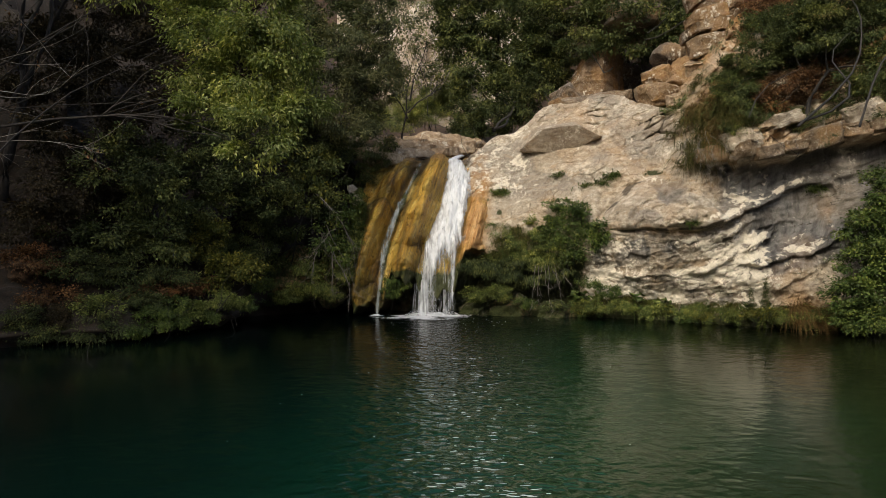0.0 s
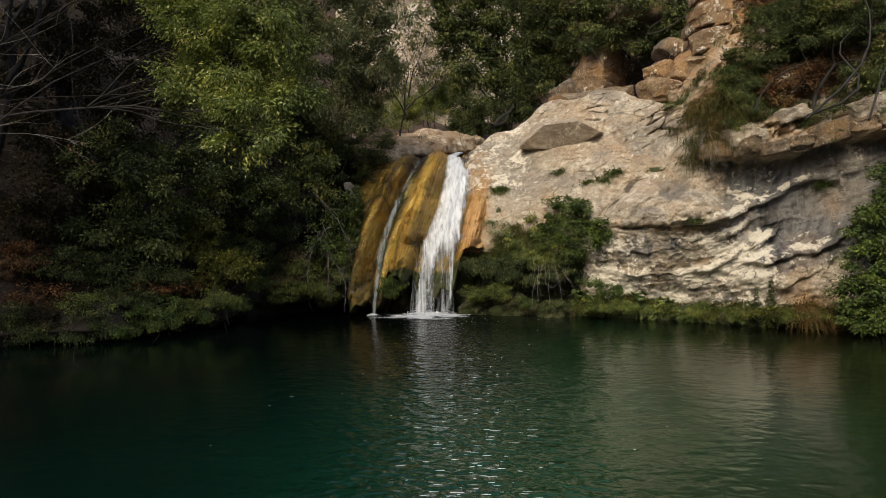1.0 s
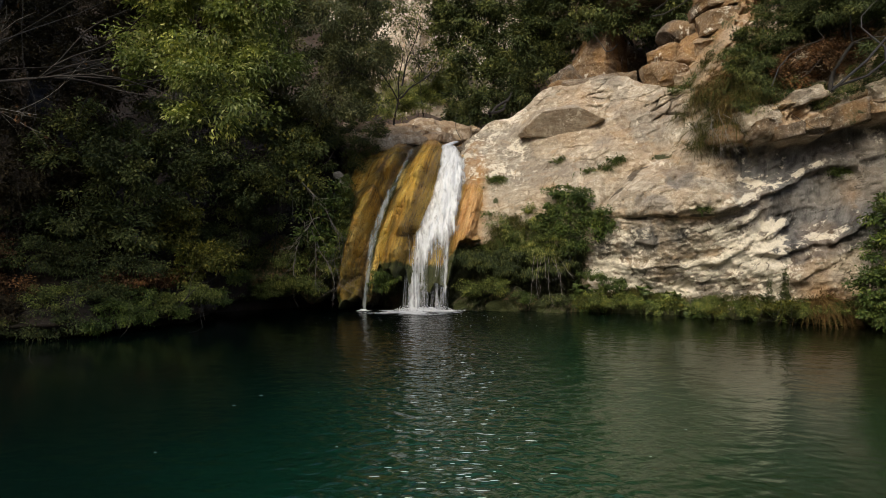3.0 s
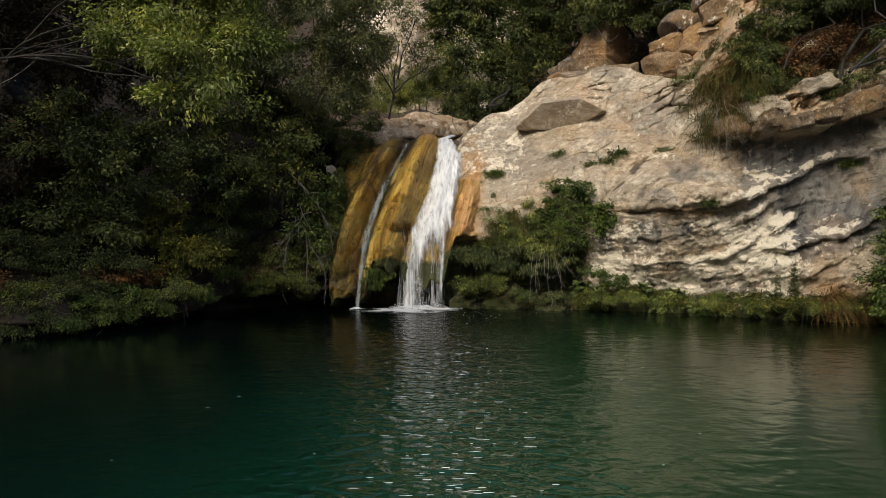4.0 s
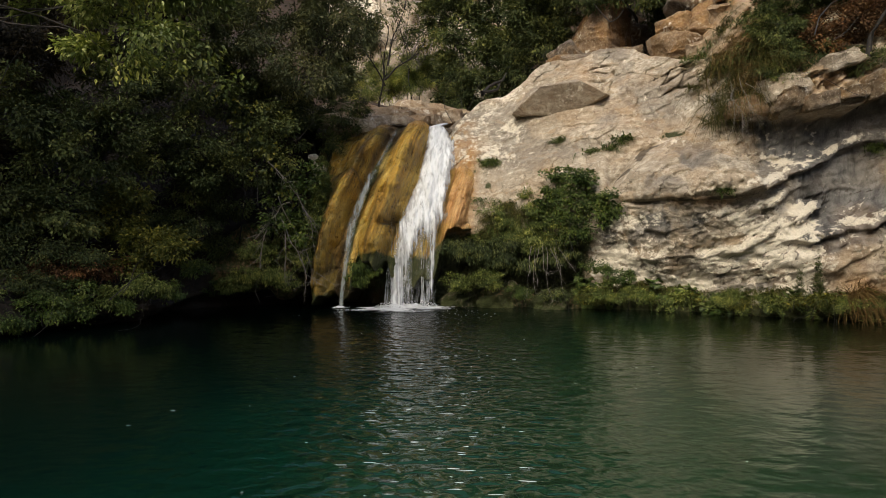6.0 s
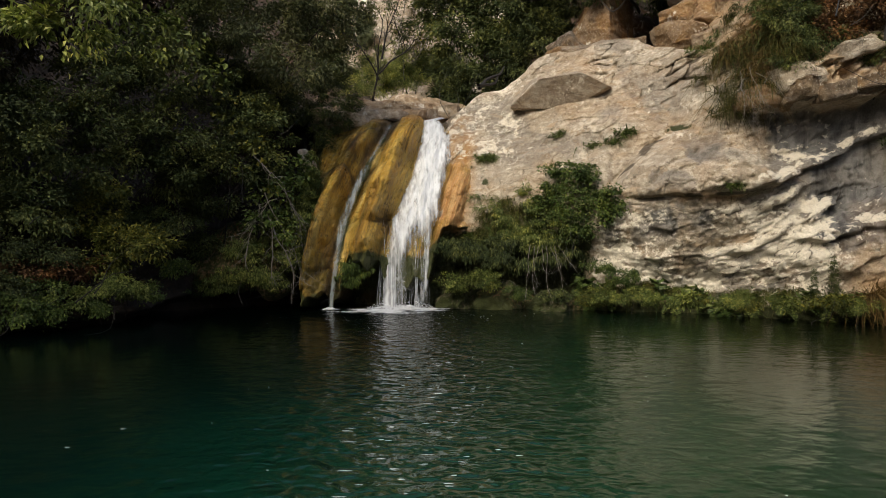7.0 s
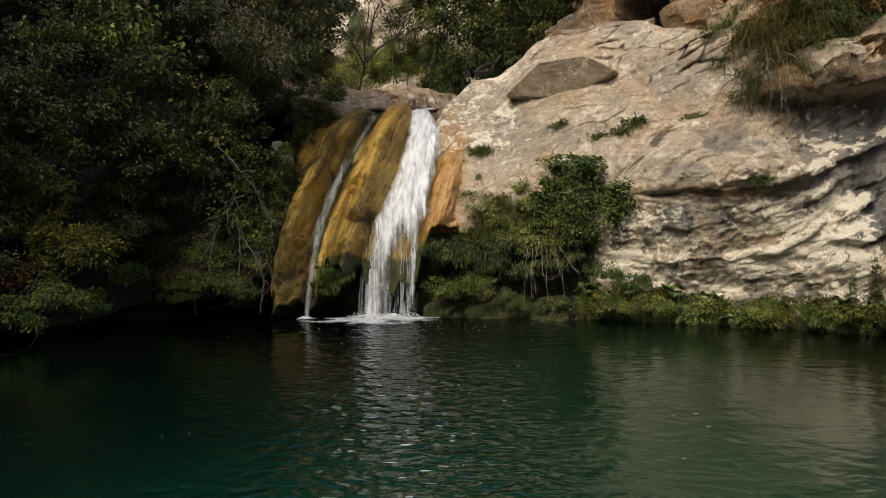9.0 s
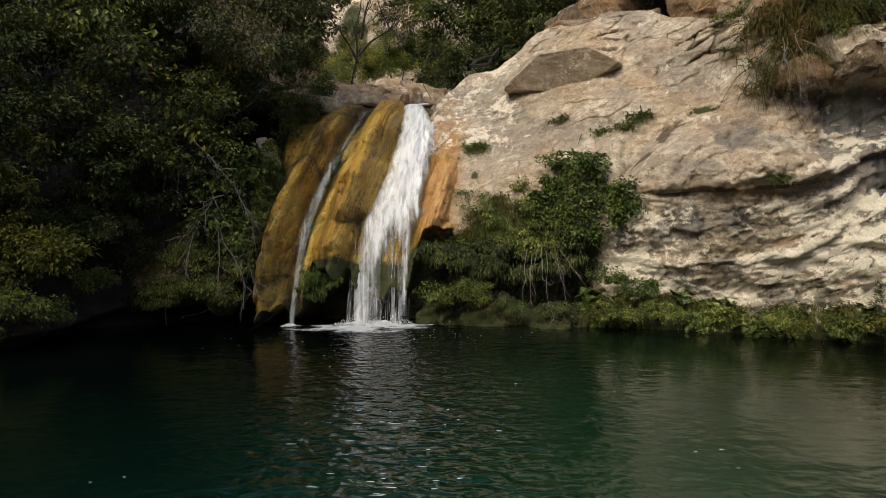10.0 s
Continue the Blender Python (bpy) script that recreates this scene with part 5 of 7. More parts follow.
foam_patch("splash_foam", -0.24, rockline[-1] - 0.16, 1.1, 0.7, 150, falls, 0.05)
foam_patch("foam_skirt", -0.45, rockline[-1] - 0.55, 1.15, 0.75, 152, falls, 0.01)
splash_drops(900, falls, np.random.default_rng(5), -0.22, rockline[-1] - 0.1, 0.72, 0.4, 0.32)
foam_patch("splash_foam", sx[-1], sy[-1] - 0.02, 0.24, 0.16, 155, thin, 0.03)


def glints_and_foam(n, rng):
    """Small flat white flecks, most gathered in a lane as painted sky glints; the rest are rafts of bubbles drifting
    from the falls.
    """
    V, F = [], []
    for k in range(n):
        a, b, turn = rng.uniform(0.008, 0.024), rng.uniform(0.004, 0.010), rng.normal(0, 0.25)
        # lane dashes are sky glints laid on the water as white geometry
        if k < 0.62 * n:
            y = 4.9 + 6.0 * rng.random() ** 1.8
            x = 1.05 - 0.05 * (y - 6.5) + rng.normal(0, 0.30)
            a, b, turn = rng.uniform(0.014, 0.060), rng.uniform(0.003, 0.008), rng.normal(0, 0.08)
        elif k < 0.88 * n:
            y = 16.7 - abs(rng.normal(0, 1.3))
            x = rng.normal(0.0, 0.9)
        else:
            x, y = rng.uniform(-1.5, 3.5), rng.uniform(6.0, 15.5)
        ang = np.linspace(0, 2 * np.pi, 9)[:-1] + rng.uniform(0, 0.4)
        r = rng.uniform(0.55, 1.25, 8)
        px, py = a * r * np.cos(ang), b * r * np.sin(ang)
        px, py = px * np.cos(turn) - py * np.sin(turn), px * np.sin(turn) + py * np.cos(turn)
        o = 9 * k
        V.append(np.concatenate([np.stack([x + px, y + py, np.full(8, 0.0006)], 1), [[x, y, 0.002]]]))
        F += [(o + i, o + (i + 1) % 8, o + 8) for i in range(8)]
    ob = new("glint_foam_fleck", mesh_of("glint_foam_fleck", np.concatenate(V), np.array(F), FOAM_AND_GLINT))
    tagged(ob, "small white flecks on the dark pool, painted glints and drifting foam", "foam", kind="stuff")


glints_and_foam(280, np.random.default_rng(17))


# ---- plants ----
bpy.context.view_layer.update()
GROUNDS = {o.name: o for o in scene.objects if o.type == "MESH"}


def on(where, p):
    """The point of a piece of the ground nearest to p."""
    ob = GROUNDS[where]
    _, q, n, _ = ob.closest_point_on_mesh(ob.matrix_world.inverted() @ Vector(p))
    return np.array(ob.matrix_world @ q)


def unit(v):
    return v / (np.linalg.norm(v, axis=-1, keepdims=True) + 1e-9)


def leaf_cloud(rng, blobs, dense, cluster, leaf, droop, spread=1.0, y_scale=1.0):
    """Places and turns of leaves in tufts over the blobs; also the tufts' hearts."""
    hearts, P, A, N, T = [], [], [], [], []
    for x, y, z, rx, rz in blobs:
        c, r = np.array([x, y, z]), np.array([rx, y_scale * (rx + rz) / 2, rz])
        area = 4 * np.pi * ((r[0] * r[1]) ** 1.6 / 3 + (r[0] * r[2]) ** 1.6 / 3 + (r[1] * r[2]) ** 1.6 / 3) ** (1 / 1.6)
        k = max(5, int(area / (cluster ** 2 * (6.0 if cluster > 0.15 else 3.2))))
        d = unit(rng.normal(0, 1, (k, 3)))
        h = c + d * r * (rng.random((k, 1)) ** 0.3) * (1 + 0.28 * vnoise(d * 2.2 + c, 5)[:, None])
        size = cluster * rng.uniform(0.6, 1.35, k)
        num = np.maximum(3, (0.87 * dense * area / (0.5 * leaf[0] ** 2 * leaf[1]) / k * rng.uniform(0.3, 1.7, k)).astype(int))
        idx = np.repeat(np.arange(k), num)
        off = rng.normal(0, 1, (len(idx), 3)) * np.array([1, 1, 0.62]) * (size[idx] * 0.54)[:, None]
        out = unit(off + d[idx] * size[idx][:, None] * 0.7)
        P.append(h[idx] + off)
        T.append(rng.random(k)[idx])
        A.append(out * 0.9 + rng.normal(0, 0.45 * spread, off.shape) + np.array([0, 0, -droop]))
        N.append(out * 0.45 + d[idx] * 0.35 + rng.normal(0, 0.32, off.shape) + np.array([0, -0.15, 0.9]))
        hearts.append((c, h))
    P, A, N, T = np.concatenate(P), np.concatenate(A), np.concatenate(N), np.concatenate(T)
    L = leaf[0] * rng.uniform(0.65, 1.4, len(P))
    return hearts, P, A, N, L, L * leaf[1], T


def wood_paths(rng, base, hearts, radius, twig=0.35, crook=0.12, reach=0.55):
    paths = []
    centres = np.array([c for c, _ in hearts])
    hub = base * (1 - reach) + centres.mean(0) * reach
    paths.append((wander(base, hub, 9, crook, rng), np.linspace(radius, radius * 0.6, 9)))
    for c, h in hearts:
        start = base * (0.55 - 0.35 * rng.random()) + hub * (0.45 + 0.2 * rng.random())
        start = hub if rng.random() < 0.6 else start
        paths.append((wander(start, c, 9, crook, rng, -0.04), np.linspace(radius * 0.4, radius * 0.12, 9)))
        for q in h[rng.random(len(h)) < twig]:
            paths.append((wander(c * 0.9 + start * 0.1, q, 6, 0.12, rng), np.linspace(radius * 0.12, radius * 0.03, 6)))
    return paths


def plant(name, label, category, where, blobs, mat, leaf=(0.06, 0.45), dense=1.0, cluster=0.16, radius=0.04, droop=0.2, seed=1, base=None, wood=None, group="", twig=0.35, y_scale=1.0, reach=0.55):
    """A tree or shrub: trunk with limbs and twigs, and a crown of leaf tufts."""
    rng = np.random.default_rng(seed)
    b = np.array(blobs)
    if base is None:
        low = b[np.argmin(b[:, 2])]
        base = on(where, (b[:, 0].mean(), b[:, 1].mean() + 0.4, low[2] - low[4] - 0.4))
    base = np.array(base, float) - np.array([0, 0, 0.06])
    hearts, P, A, N, L, W, T = leaf_cloud(rng, blobs, dense, cluster, leaf, droop, 1.0, y_scale)
    root = thing(name, label, category, base, group)
    paths = wood_paths(rng, base, hearts, radius, twig, reach=reach)
    if category == "tree":
        limbs, paths = [q for q in paths if len(q[0]) == 9], [q for q in paths if len(q[0]) < 9]
        for k, limb in enumerate(limbs):
            v, f = tube_arrays([limb], 6)
            part("limb" if k else "trunk", mesh_of("limb" if k else "trunk", v - base, f, wood or BARK), None, root)
    if paths:
        v, f = tube_arrays(paths, 5)
        part("twig_wood" if category == "tree" else "stem_wood", mesh_of("twig_wood", v - base, f, wood or BARK), None, root, kind="stuff")
    part("crown" if category == "tree" else "foliage", leaves_mesh("crown", P - base, A, N, L, W, mat, tone=T), None, root, kind="" if category == "tree" else "stuff")
    return root


def blades(name, label, category, where, spots, mat, n, length, width, hang=0.6, seed=1, lean=(0, -0.5, 0.6), group=""):
    """A tuft of arching grass blades, rooted at the spots."""
    rng = np.random.default_rng(seed)
    roots = np.array([on(where, s) for s in spots])
    base = roots[0].copy()
    r = roots[rng.integers(0, len(roots), n)] + rng.normal(0, 0.06, (n, 3)) * np.array([1.6, 0.6, 0.6])
    d = unit(np.array(lean)[None] + rng.normal(0, 0.42, (n, 3)))
    L = length * rng.uniform(0.45, 1.25, n)
    t = np.linspace(0, 1, 5)
    pts = r[:, None] + d[:, None] * (L[:, None] * t[None])[..., None]
    pts[..., 2] -= hang * (L[:, None] * t[None] ** 2)
    side = unit(np.cross(d, rng.normal(0, 1, (n, 3)))) * width
    wid = np.array([0.7, 1.0, 0.8, 0.5, 0.08])
    a, b = pts + side[:, None] * wid[None, :, None], pts - side[:, None] * wid[None, :, None]
    v = np.stack([a, b], 2).reshape(-1, 3) - base
    k = np.arange(n)[:, None, None] * 10 + np.arange(4)[None, :, None] * 2
    f = (k + np.array([0, 1, 3, 2])[None, None]).reshape(-1, 4)
    ob = new(name, mesh_of(name, v, f, mat))
    ob.location = base
    return tagged(ob, label, category, group, "stuff")


def fern(name, label, where, spot, n, length, seed, mat=None, group="", down=0.55, lean=(0, -0.6, 0.5)):
    """A crown of feathered fronds."""
    rng = np.random.default_rng(seed)
    base = on(where, spot)
    P, A, N, L, W, stalks = [], [], [], [], [], []
    for _ in range(n):
        d = unit(np.array(lean) + rng.normal(0, 0.55, 3))
        ln = length * rng.uniform(0.55, 1.2)
        t = np.linspace(0, 1, 12)
        pts = base + rng.normal(0, 0.05, 3) + d[None] * (ln * t)[:, None]
        pts[:, 2] -= down * ln * t ** 2
        stalks.append((pts[::2], np.linspace(0.005, 0.002, 6)))
        side = unit(np.cross(d, [0, 0, 1.0]) + rng.normal(0, 0.2, 3))
        tan = unit(np.gradient(pts, axis=0))
        for s in (-1, 1):
            P.append(pts[1:])
            A.append(side * s + tan[1:] * 0.45)
            N.append(np.cross(tan[1:], side * s) * s + np.array([0, 0, 0.3]))
            ll = ln * 0.30 * np.sin(np.pi * (0.12 + 0.85 * t[1:])) + 0.015
            L.append(ll)
            W.append(ll * 0.34 + 0.004)
    root = thing(name, label, "fern", base, group)
    v, f = tube_arrays(stalks, 3)
    part("stalk_wood", mesh_of("stalks", v - base, f, BARK), None, root, kind="stuff")
    part("foliage", leaves_mesh("fronds", np.concatenate(P) - base, np.concatenate(A), np.concatenate(N), np.concatenate(L), np.concatenate(W), mat or LEAF_FERN), None, root, kind="stuff")
    return root


def twigs(name, label, category, lines, mat, seed, r0=0.012, fork=5, sag=0.0, leaves=None, reach=0.35):
    """Bare branches along the lines, each with side twigs; a few leaves where given."""
    rng = np.random.default_rng(seed)
    paths, tips = [], []
    for a, b in lines:
        p = wander(a, b, 14, 0.10, rng, sag)
        paths.append((p, np.linspace(r0, r0 * 0.25, 14)))
        ln = np.linalg.norm(np.array(b) - np.array(a))
        for _ in range(fork):
            i = rng.integers(3, 13)
            d = unit(p[i] - p[i - 2]) + rng.normal(0, 0.55, 3)
            q = p[i] + unit(d) * ln * reach * rng.uniform(0.3, 1.0)
            w = wander(p[i], q, 8, 0.12, rng)
            paths.append((w, np.linspace(r0 * 0.4, r0 * 0.12, 8)))
            tips += [w[4], w[6], w[7]]
            for _ in range(2):
                j = rng.integers(2, 7)
                q2 = w[j] + unit(w[j] - w[j - 1] + rng.normal(0, 0.05, 3)) * ln * reach * 0.3 + rng.normal(0, 0.05, 3)
                paths.append((wander(w[j], q2, 5, 0.1, rng), np.linspace(r0 * 0.2, r0 * 0.08, 5)))
                tips.append(q2)
    base = np.array(lines[0][0], float)
    v, f = tube_arrays(paths, 4)
    root = thing(name, label, category, base)
    part("branch_wood", mesh_of("branch_wood", v - base, f, mat), None, root, kind="stuff")
    if leaves:
        lm, n, size = leaves
        tips = np.array(tips)
        P = tips[rng.integers(0, len(tips), n)] + rng.normal(0, 0.05, (n, 3))
        A, N = rng.normal(0, 1, (n, 3)) + np.array([0, 0, -0.6]), rng.normal(0, 0.6, (n, 3)) + np.array([0, -0.3, 0.6])
        L = size * rng.uniform(0.6, 1.3, n)
        part("foliage", leaves_mesh("foliage", P - base, A, N, L, L * 0.6, lm), None, root, kind="stuff")
    return root


plant("bough_tree", "leafy tree with sunlit yellow-green leaves leaning over the pool", "tree", "bank_ground", [(-1.94, 9, 5.01, 0.67, 0.47), (-1.58, 9, 4.5, 0.43, 0.39), (-2.17, 9.2, 4.36, 0.6, 0.44), (-1.47, 8.9, 3.89, 0.37, 0.3), (-1.94, 8.8, 3.63, 0.42, 0.29), (-2.57, 9.4, 4.99, 0.7, 0.54), (-3.08, 9.6, 4.46, 0.46, 0.46), (-2.13, 8.7, 3.2, 0.34, 0.2), (-2.77, 9.2, 3.79, 0.4, 0.34), (-1.64, 8.6, 3.33, 0.27, 0.17), (-3.17, 9.8, 5.37, 0.6, 0.47)], LEAF_BRIGHT, leaf=(0.06, 0.46), dense=1.1, cluster=0.19, radius=0.03, droop=0.35, seed=11, base=on("bank_ground", (-8.6, 9.6, 4.4)), reach=0.72)
plant("bough_tree", "upper boughs of a leafy tree over the pool", "tree", "bank_ground", [(-2.09, 9, 5.88, 0.87, 0.47), (-3.28, 9.5, 6.27, 1.0, 0.58), (-4.29, 9.8, 6.15, 0.94, 0.52), (-5.28, 10, 6.5, 0.96, 0.61), (-1.56, 8.8, 5.48, 0.46, 0.31)], LEAF_BRIGHT, leaf=(0.08, 0.42), dense=0.3, cluster=0.22, radius=0.03, droop=0.35, seed=12, base=on("bank_ground", (-8.9, 10.4, 5.4)), reach=0.6)
# oaks out of view, added above the slope to shade the bank below
shade = np.random.default_rng(3)
for k, (x, y, z) in enumerate([(-8.0, 13.2, 8.8), (-9.5, 10.6, 8.6), (-8.4, 8.4, 9.2), (-9.0, 5.6, 9.0), (-10.5, 13.5, 10.0), (-11.5, 8.5, 9.6)]):
    plant("evergreen_oak", "evergreen oak out of view, added to shade the bank", "tree", "bank_ground", [(x + shade.uniform(-1.2, 1.2), y + shade.uniform(-1.2, 1.2), z + shade.uniform(-0.4, 1.2), shade.uniform(1.0, 1.5), shade.uniform(0.6, 0.9)) for _ in range(5)], LEAF_DARK, leaf=(0.174, 0.5), dense=0.25, cluster=0.35, radius=0.12, droop=0.2, seed=920 + k, base=on("bank_ground", (x - 1.5, y + 0.5, 3.0)), twig=0.1, group="bank oaks")
plant("evergreen_oak", "dark evergreen oak hanging over the falls", "tree", "bank_ground", [(-2.66, 17, 7.46, 1.19, 0.89), (-1.54, 17.5, 8.08, 0.92, 0.84), (-3.2, 16.8, 5.92, 1.18, 0.81), (-1.95, 17.2, 6.17, 0.93, 0.83), (-2.3, 16.7, 5.09, 1.02, 0.53), (-1.3, 18, 7.0, 0.63, 0.79), (-2.17, 17.6, 5.65, 0.37, 0.37)], LEAF_GREY, leaf=(0.0812, 0.45), dense=0.58, cluster=0.22, radius=0.05, droop=0.3, seed=21, base=(-4.0, 18.9, 3.4))
plant("evergreen_oak", "tall dark evergreen oak on the slope", "tree", "bank_ground", [(-3.51, 18, 8.42, 1.26, 0.95), (-4.43, 19, 7.61, 1.0, 1.17), (-4.12, 18.5, 5.68, 0.81, 0.81), (-3.51, 18, 4.79, 0.79, 0.63)], LEAF_DARK, leaf=(0.0928, 0.5), dense=0.85, cluster=0.24, radius=0.07, droop=0.3, seed=22, base=(-5.2, 19.4, 4.4))
plant("oak_tree", "green oak in the gorge behind the falls", "tree", "valley_ground", [(1.06, 26, 10.39, 1.71, 1.03), (2.2, 26, 9.25, 1.48, 1.03), (0.61, 25.5, 8.66, 1.23, 0.8), (1.74, 26, 11.3, 1.94, 1.03), (1.72, 25.2, 7.74, 1.44, 0.57), (3.03, 25, 8.31, 0.99, 0.79), (0.01, 26.5, 11.25, 0.84, 0.84), (0.04, 26.5, 9.74, 0.65, 0.84), (1.06, 26, 12.21, 2.05, 0.91)], LEAF_OAK, leaf=(0.128, 0.5), dense=0.98, cluster=0.34, radius=0.12, droop=0.15, seed=31, base=(2.4, 27.2, 5.6))
plant("oak_tree", "green oak on the cliff brow", "tree", "cliff_wall", [(3.95, 22, 9.66, 1.25, 0.87), (5.3, 21.0, 9.13, 1.38, 0.81), (6.61, 20.4, 9.01, 1.34, 0.75), (2.98, 23, 8.71, 0.85, 0.81), (4.59, 21.2, 8.31, 0.74, 0.3), (5.8, 20.8, 8.15, 0.66, 0.26), (7.23, 19.8, 8.46, 0.59, 0.69)], LEAF_OAK, leaf=(0.104, 0.5), dense=1.07, cluster=0.28, radius=0.05, droop=0.2, seed=32, base=(6.2, 22.6, 8.2))
plant("shrub", "dark undergrowth beside the rock pillar", "shrub", "cliff_wall", [(3.5, 22.6, 7.5, 0.7, 0.6), (4.1, 23.2, 8.5, 0.8, 0.7), (3.9, 22.9, 9.3, 0.8, 0.6), (3.1, 23.0, 8.4, 0.7, 0.6)], LEAF_DARK, leaf=(0.0986, 0.5), dense=1.2, cluster=0.24, radius=0.03, droop=0.2, seed=34)
plant("oak_tree", "dense oak crown above the cliff brow", "tree", "cliff_wall", [(5.77, 21.5, 10.81, 2.64, 0.94), (3.28, 23, 10.82, 1.61, 1.11), (7.9, 20, 9.84, 1.58, 0.88), (9.44, 19.5, 9.47, 1.37, 0.85), (6.58, 22.5, 8.85, 1.58, 0.59)], LEAF_OAK, leaf=(0.104, 0.5), dense=0.98, cluster=0.3, radius=0.05, droop=0.2, seed=33, base=(7.2, 23.2, 9.0))
plant("oak_sapling", "slim dark-trunked oak on the cliff shelf", "tree", "cliff_wall", [(8.62, 14.6, 6.61, 0.67, 0.54), (9.39, 14.6, 6.68, 0.77, 0.64), (8.3, 15, 7.07, 0.66, 0.42), (9.72, 14.2, 5.74, 0.5, 0.62), (9.24, 14.8, 7.52, 1.17, 0.52), (9.15, 14.4, 5.29, 0.63, 0.28)], LEAF_OAK, leaf=(0.058, 0.5), dense=1.3, cluster=0.17, radius=0.05, droop=0.25, seed=41, base=(8.3, 14.75, 4.75))
plant("shrub", "green bush on the cliff shelf", "shrub", "cliff_wall", [(7.72, 15.8, 6.24, 0.83, 0.42), (8.45, 15.6, 6.52, 0.75, 0.44), (7.01, 15.4, 5.52, 0.51, 0.35), (8.4, 16.4, 7.26, 0.86, 0.43)], LEAF_OAK, leaf=(0.058, 0.45), dense=1.07, cluster=0.16, radius=0.025, droop=0.1, seed=42)
plant("shrub", "dry brown bush on the cliff shelf", "shrub", "cliff_wall", [(8.28, 15.1, 5.45, 0.79, 0.32), (7.73, 15.2, 5.14, 0.53, 0.24), (8.83, 15, 5.76, 0.39, 0.29), (8.52, 17, 7.91, 0.89, 0.39)], LEAF_BROWN, leaf=(0.058, 0.5), dense=1.0, cluster=0.14, radius=0.02, droop=0.1, seed=43)
plant("shrub", "dark bush at the back of the shelf", "shrub", "cliff_wall", [(10.75, 17, 8.5, 1.79, 0.89), (9.96, 17.5, 8.39, 1.07, 0.77), (10.72, 15.5, 6.97, 0.82, 0.82), (10.09, 14.5, 4.99, 0.51, 0.51)], LEAF_OAK, leaf=(0.0696, 0.5), dense=1.07, cluster=0.22, radius=0.05, droop=0.1, seed=44)
plant("shrub", "olive bush trailing over the shelf edge", "shrub", "cliff_wall", [(7.46, 15.2, 4.94, 0.53, 0.35), (6.89, 15.1, 4.52, 0.34, 0.29), (8.67, 14.7, 4.71, 0.44, 0.21), (9.27, 14.4, 4.78, 0.56, 0.23), (8.25, 14.9, 4.62, 0.39, 0.18), (9.72, 14, 4.58, 0.44, 0.25)], LEAF_OAK, leaf=(0.0522, 0.4), dense=0.9, cluster=0.12, radius=0.012, droop=0.4, seed=45, y_scale=0.7)
plant("shrub", "reddish-brown leaf litter bush on the brow", "shrub", "cliff_wall", [(9.17, 17.6, 8.19, 0.77, 0.46), (8.47, 17.6, 7.81, 0.52, 0.34), (9.46, 16.8, 7.39, 0.74, 0.38), (7.85, 17.2, 7.3, 0.3, 0.21)], LEAF_BROWN, leaf=(0.0696, 0.5), dense=0.9, cluster=0.14, radius=0.015, droop=0.2, seed=46)
plant("ivy_bush", "dense dark green ivy clinging to the rock", "shrub", "cliff_wall", [(3.26, 17.15, 2.86, 0.38, 0.18), (3.55, 16.79, 2.49, 0.45, 0.26), (3.8, 16.39, 2.3, 0.31, 0.25), (3.4, 16.66, 2.03, 0.38, 0.26), (3.08, 17.07, 2.41, 0.29, 0.24), (3.52, 16.43, 1.71, 0.27, 0.23), (3.32, 16.66, 1.54, 0.26, 0.15), (2.92, 17.31, 2.92, 0.12, 0.09), (4.03, 16.23, 2.42, 0.11, 0.17), (3.7, 16.86, 2.91, 0.13, 0.06), (2.95, 17.15, 2.05, 0.4, 0.34), (3.95, 16.3, 1.95, 0.24, 0.25), (4.1, 16.2, 2.15, 0.18, 0.2), (3.6, 16.5, 2.75, 0.35, 0.18)], LEAF_IVY, leaf=(0.055, 0.75), dense=1.9, cluster=0.11, radius=0.006, droop=0.4, seed=51, y_scale=0.35, twig=0.05)
plant("ivy_bush", "light green bramble over the rock beside the ivy", "shrub", "cliff_wall", [(2.6, 17.26, 2.2, 0.25, 0.2), (2.84, 17.13, 1.75, 0.33, 0.24), (2.5, 17.3, 1.67, 0.22, 0.18), (3.07, 16.95, 1.42, 0.33, 0.17), (2.65, 17.11, 1.31, 0.29, 0.13), (3.22, 16.76, 1.79, 0.21, 0.15), (3.37, 16.61, 1.65, 0.21, 0.08), (2.43, 17.57, 2.56, 0.16, 0.1), (2.92, 17.11, 2.52, 0.22, 0.15)], LEAF_FERN, leaf=(0.045, 0.55), dense=1.15, cluster=0.1, radius=0.004, droop=0.7, seed=52, y_scale=0.4, twig=0.2)
plant("bramble", "olive bramble sprays arching out of the ivy", "shrub", "cliff_wall", [(2.69, 17.03, 1.91, 0.39, 0.28), (3.18, 16.63, 1.52, 0.42, 0.21), (3.63, 16.43, 2.09, 0.38, 0.21), (2.97, 17.03, 2.57, 0.37, 0.18)], LEAF_OAK, leaf=(0.05, 0.5), dense=0.16, cluster=0.09, radius=0.005, droop=0.6, seed=54, y_scale=0.5)
plant("shrub", "dark green plants in the recess beside the falls", "shrub", "cliff_wall", [(1.9, 17.2, 1.34, 0.45, 0.24), (1.07, 17.3, 1.42, 0.3, 0.15)], LEAF_DARK, leaf=(0.0696, 0.4), dense=1.2, cluster=0.1, radius=0.006, droop=0.9, seed=55, y_scale=0.5)
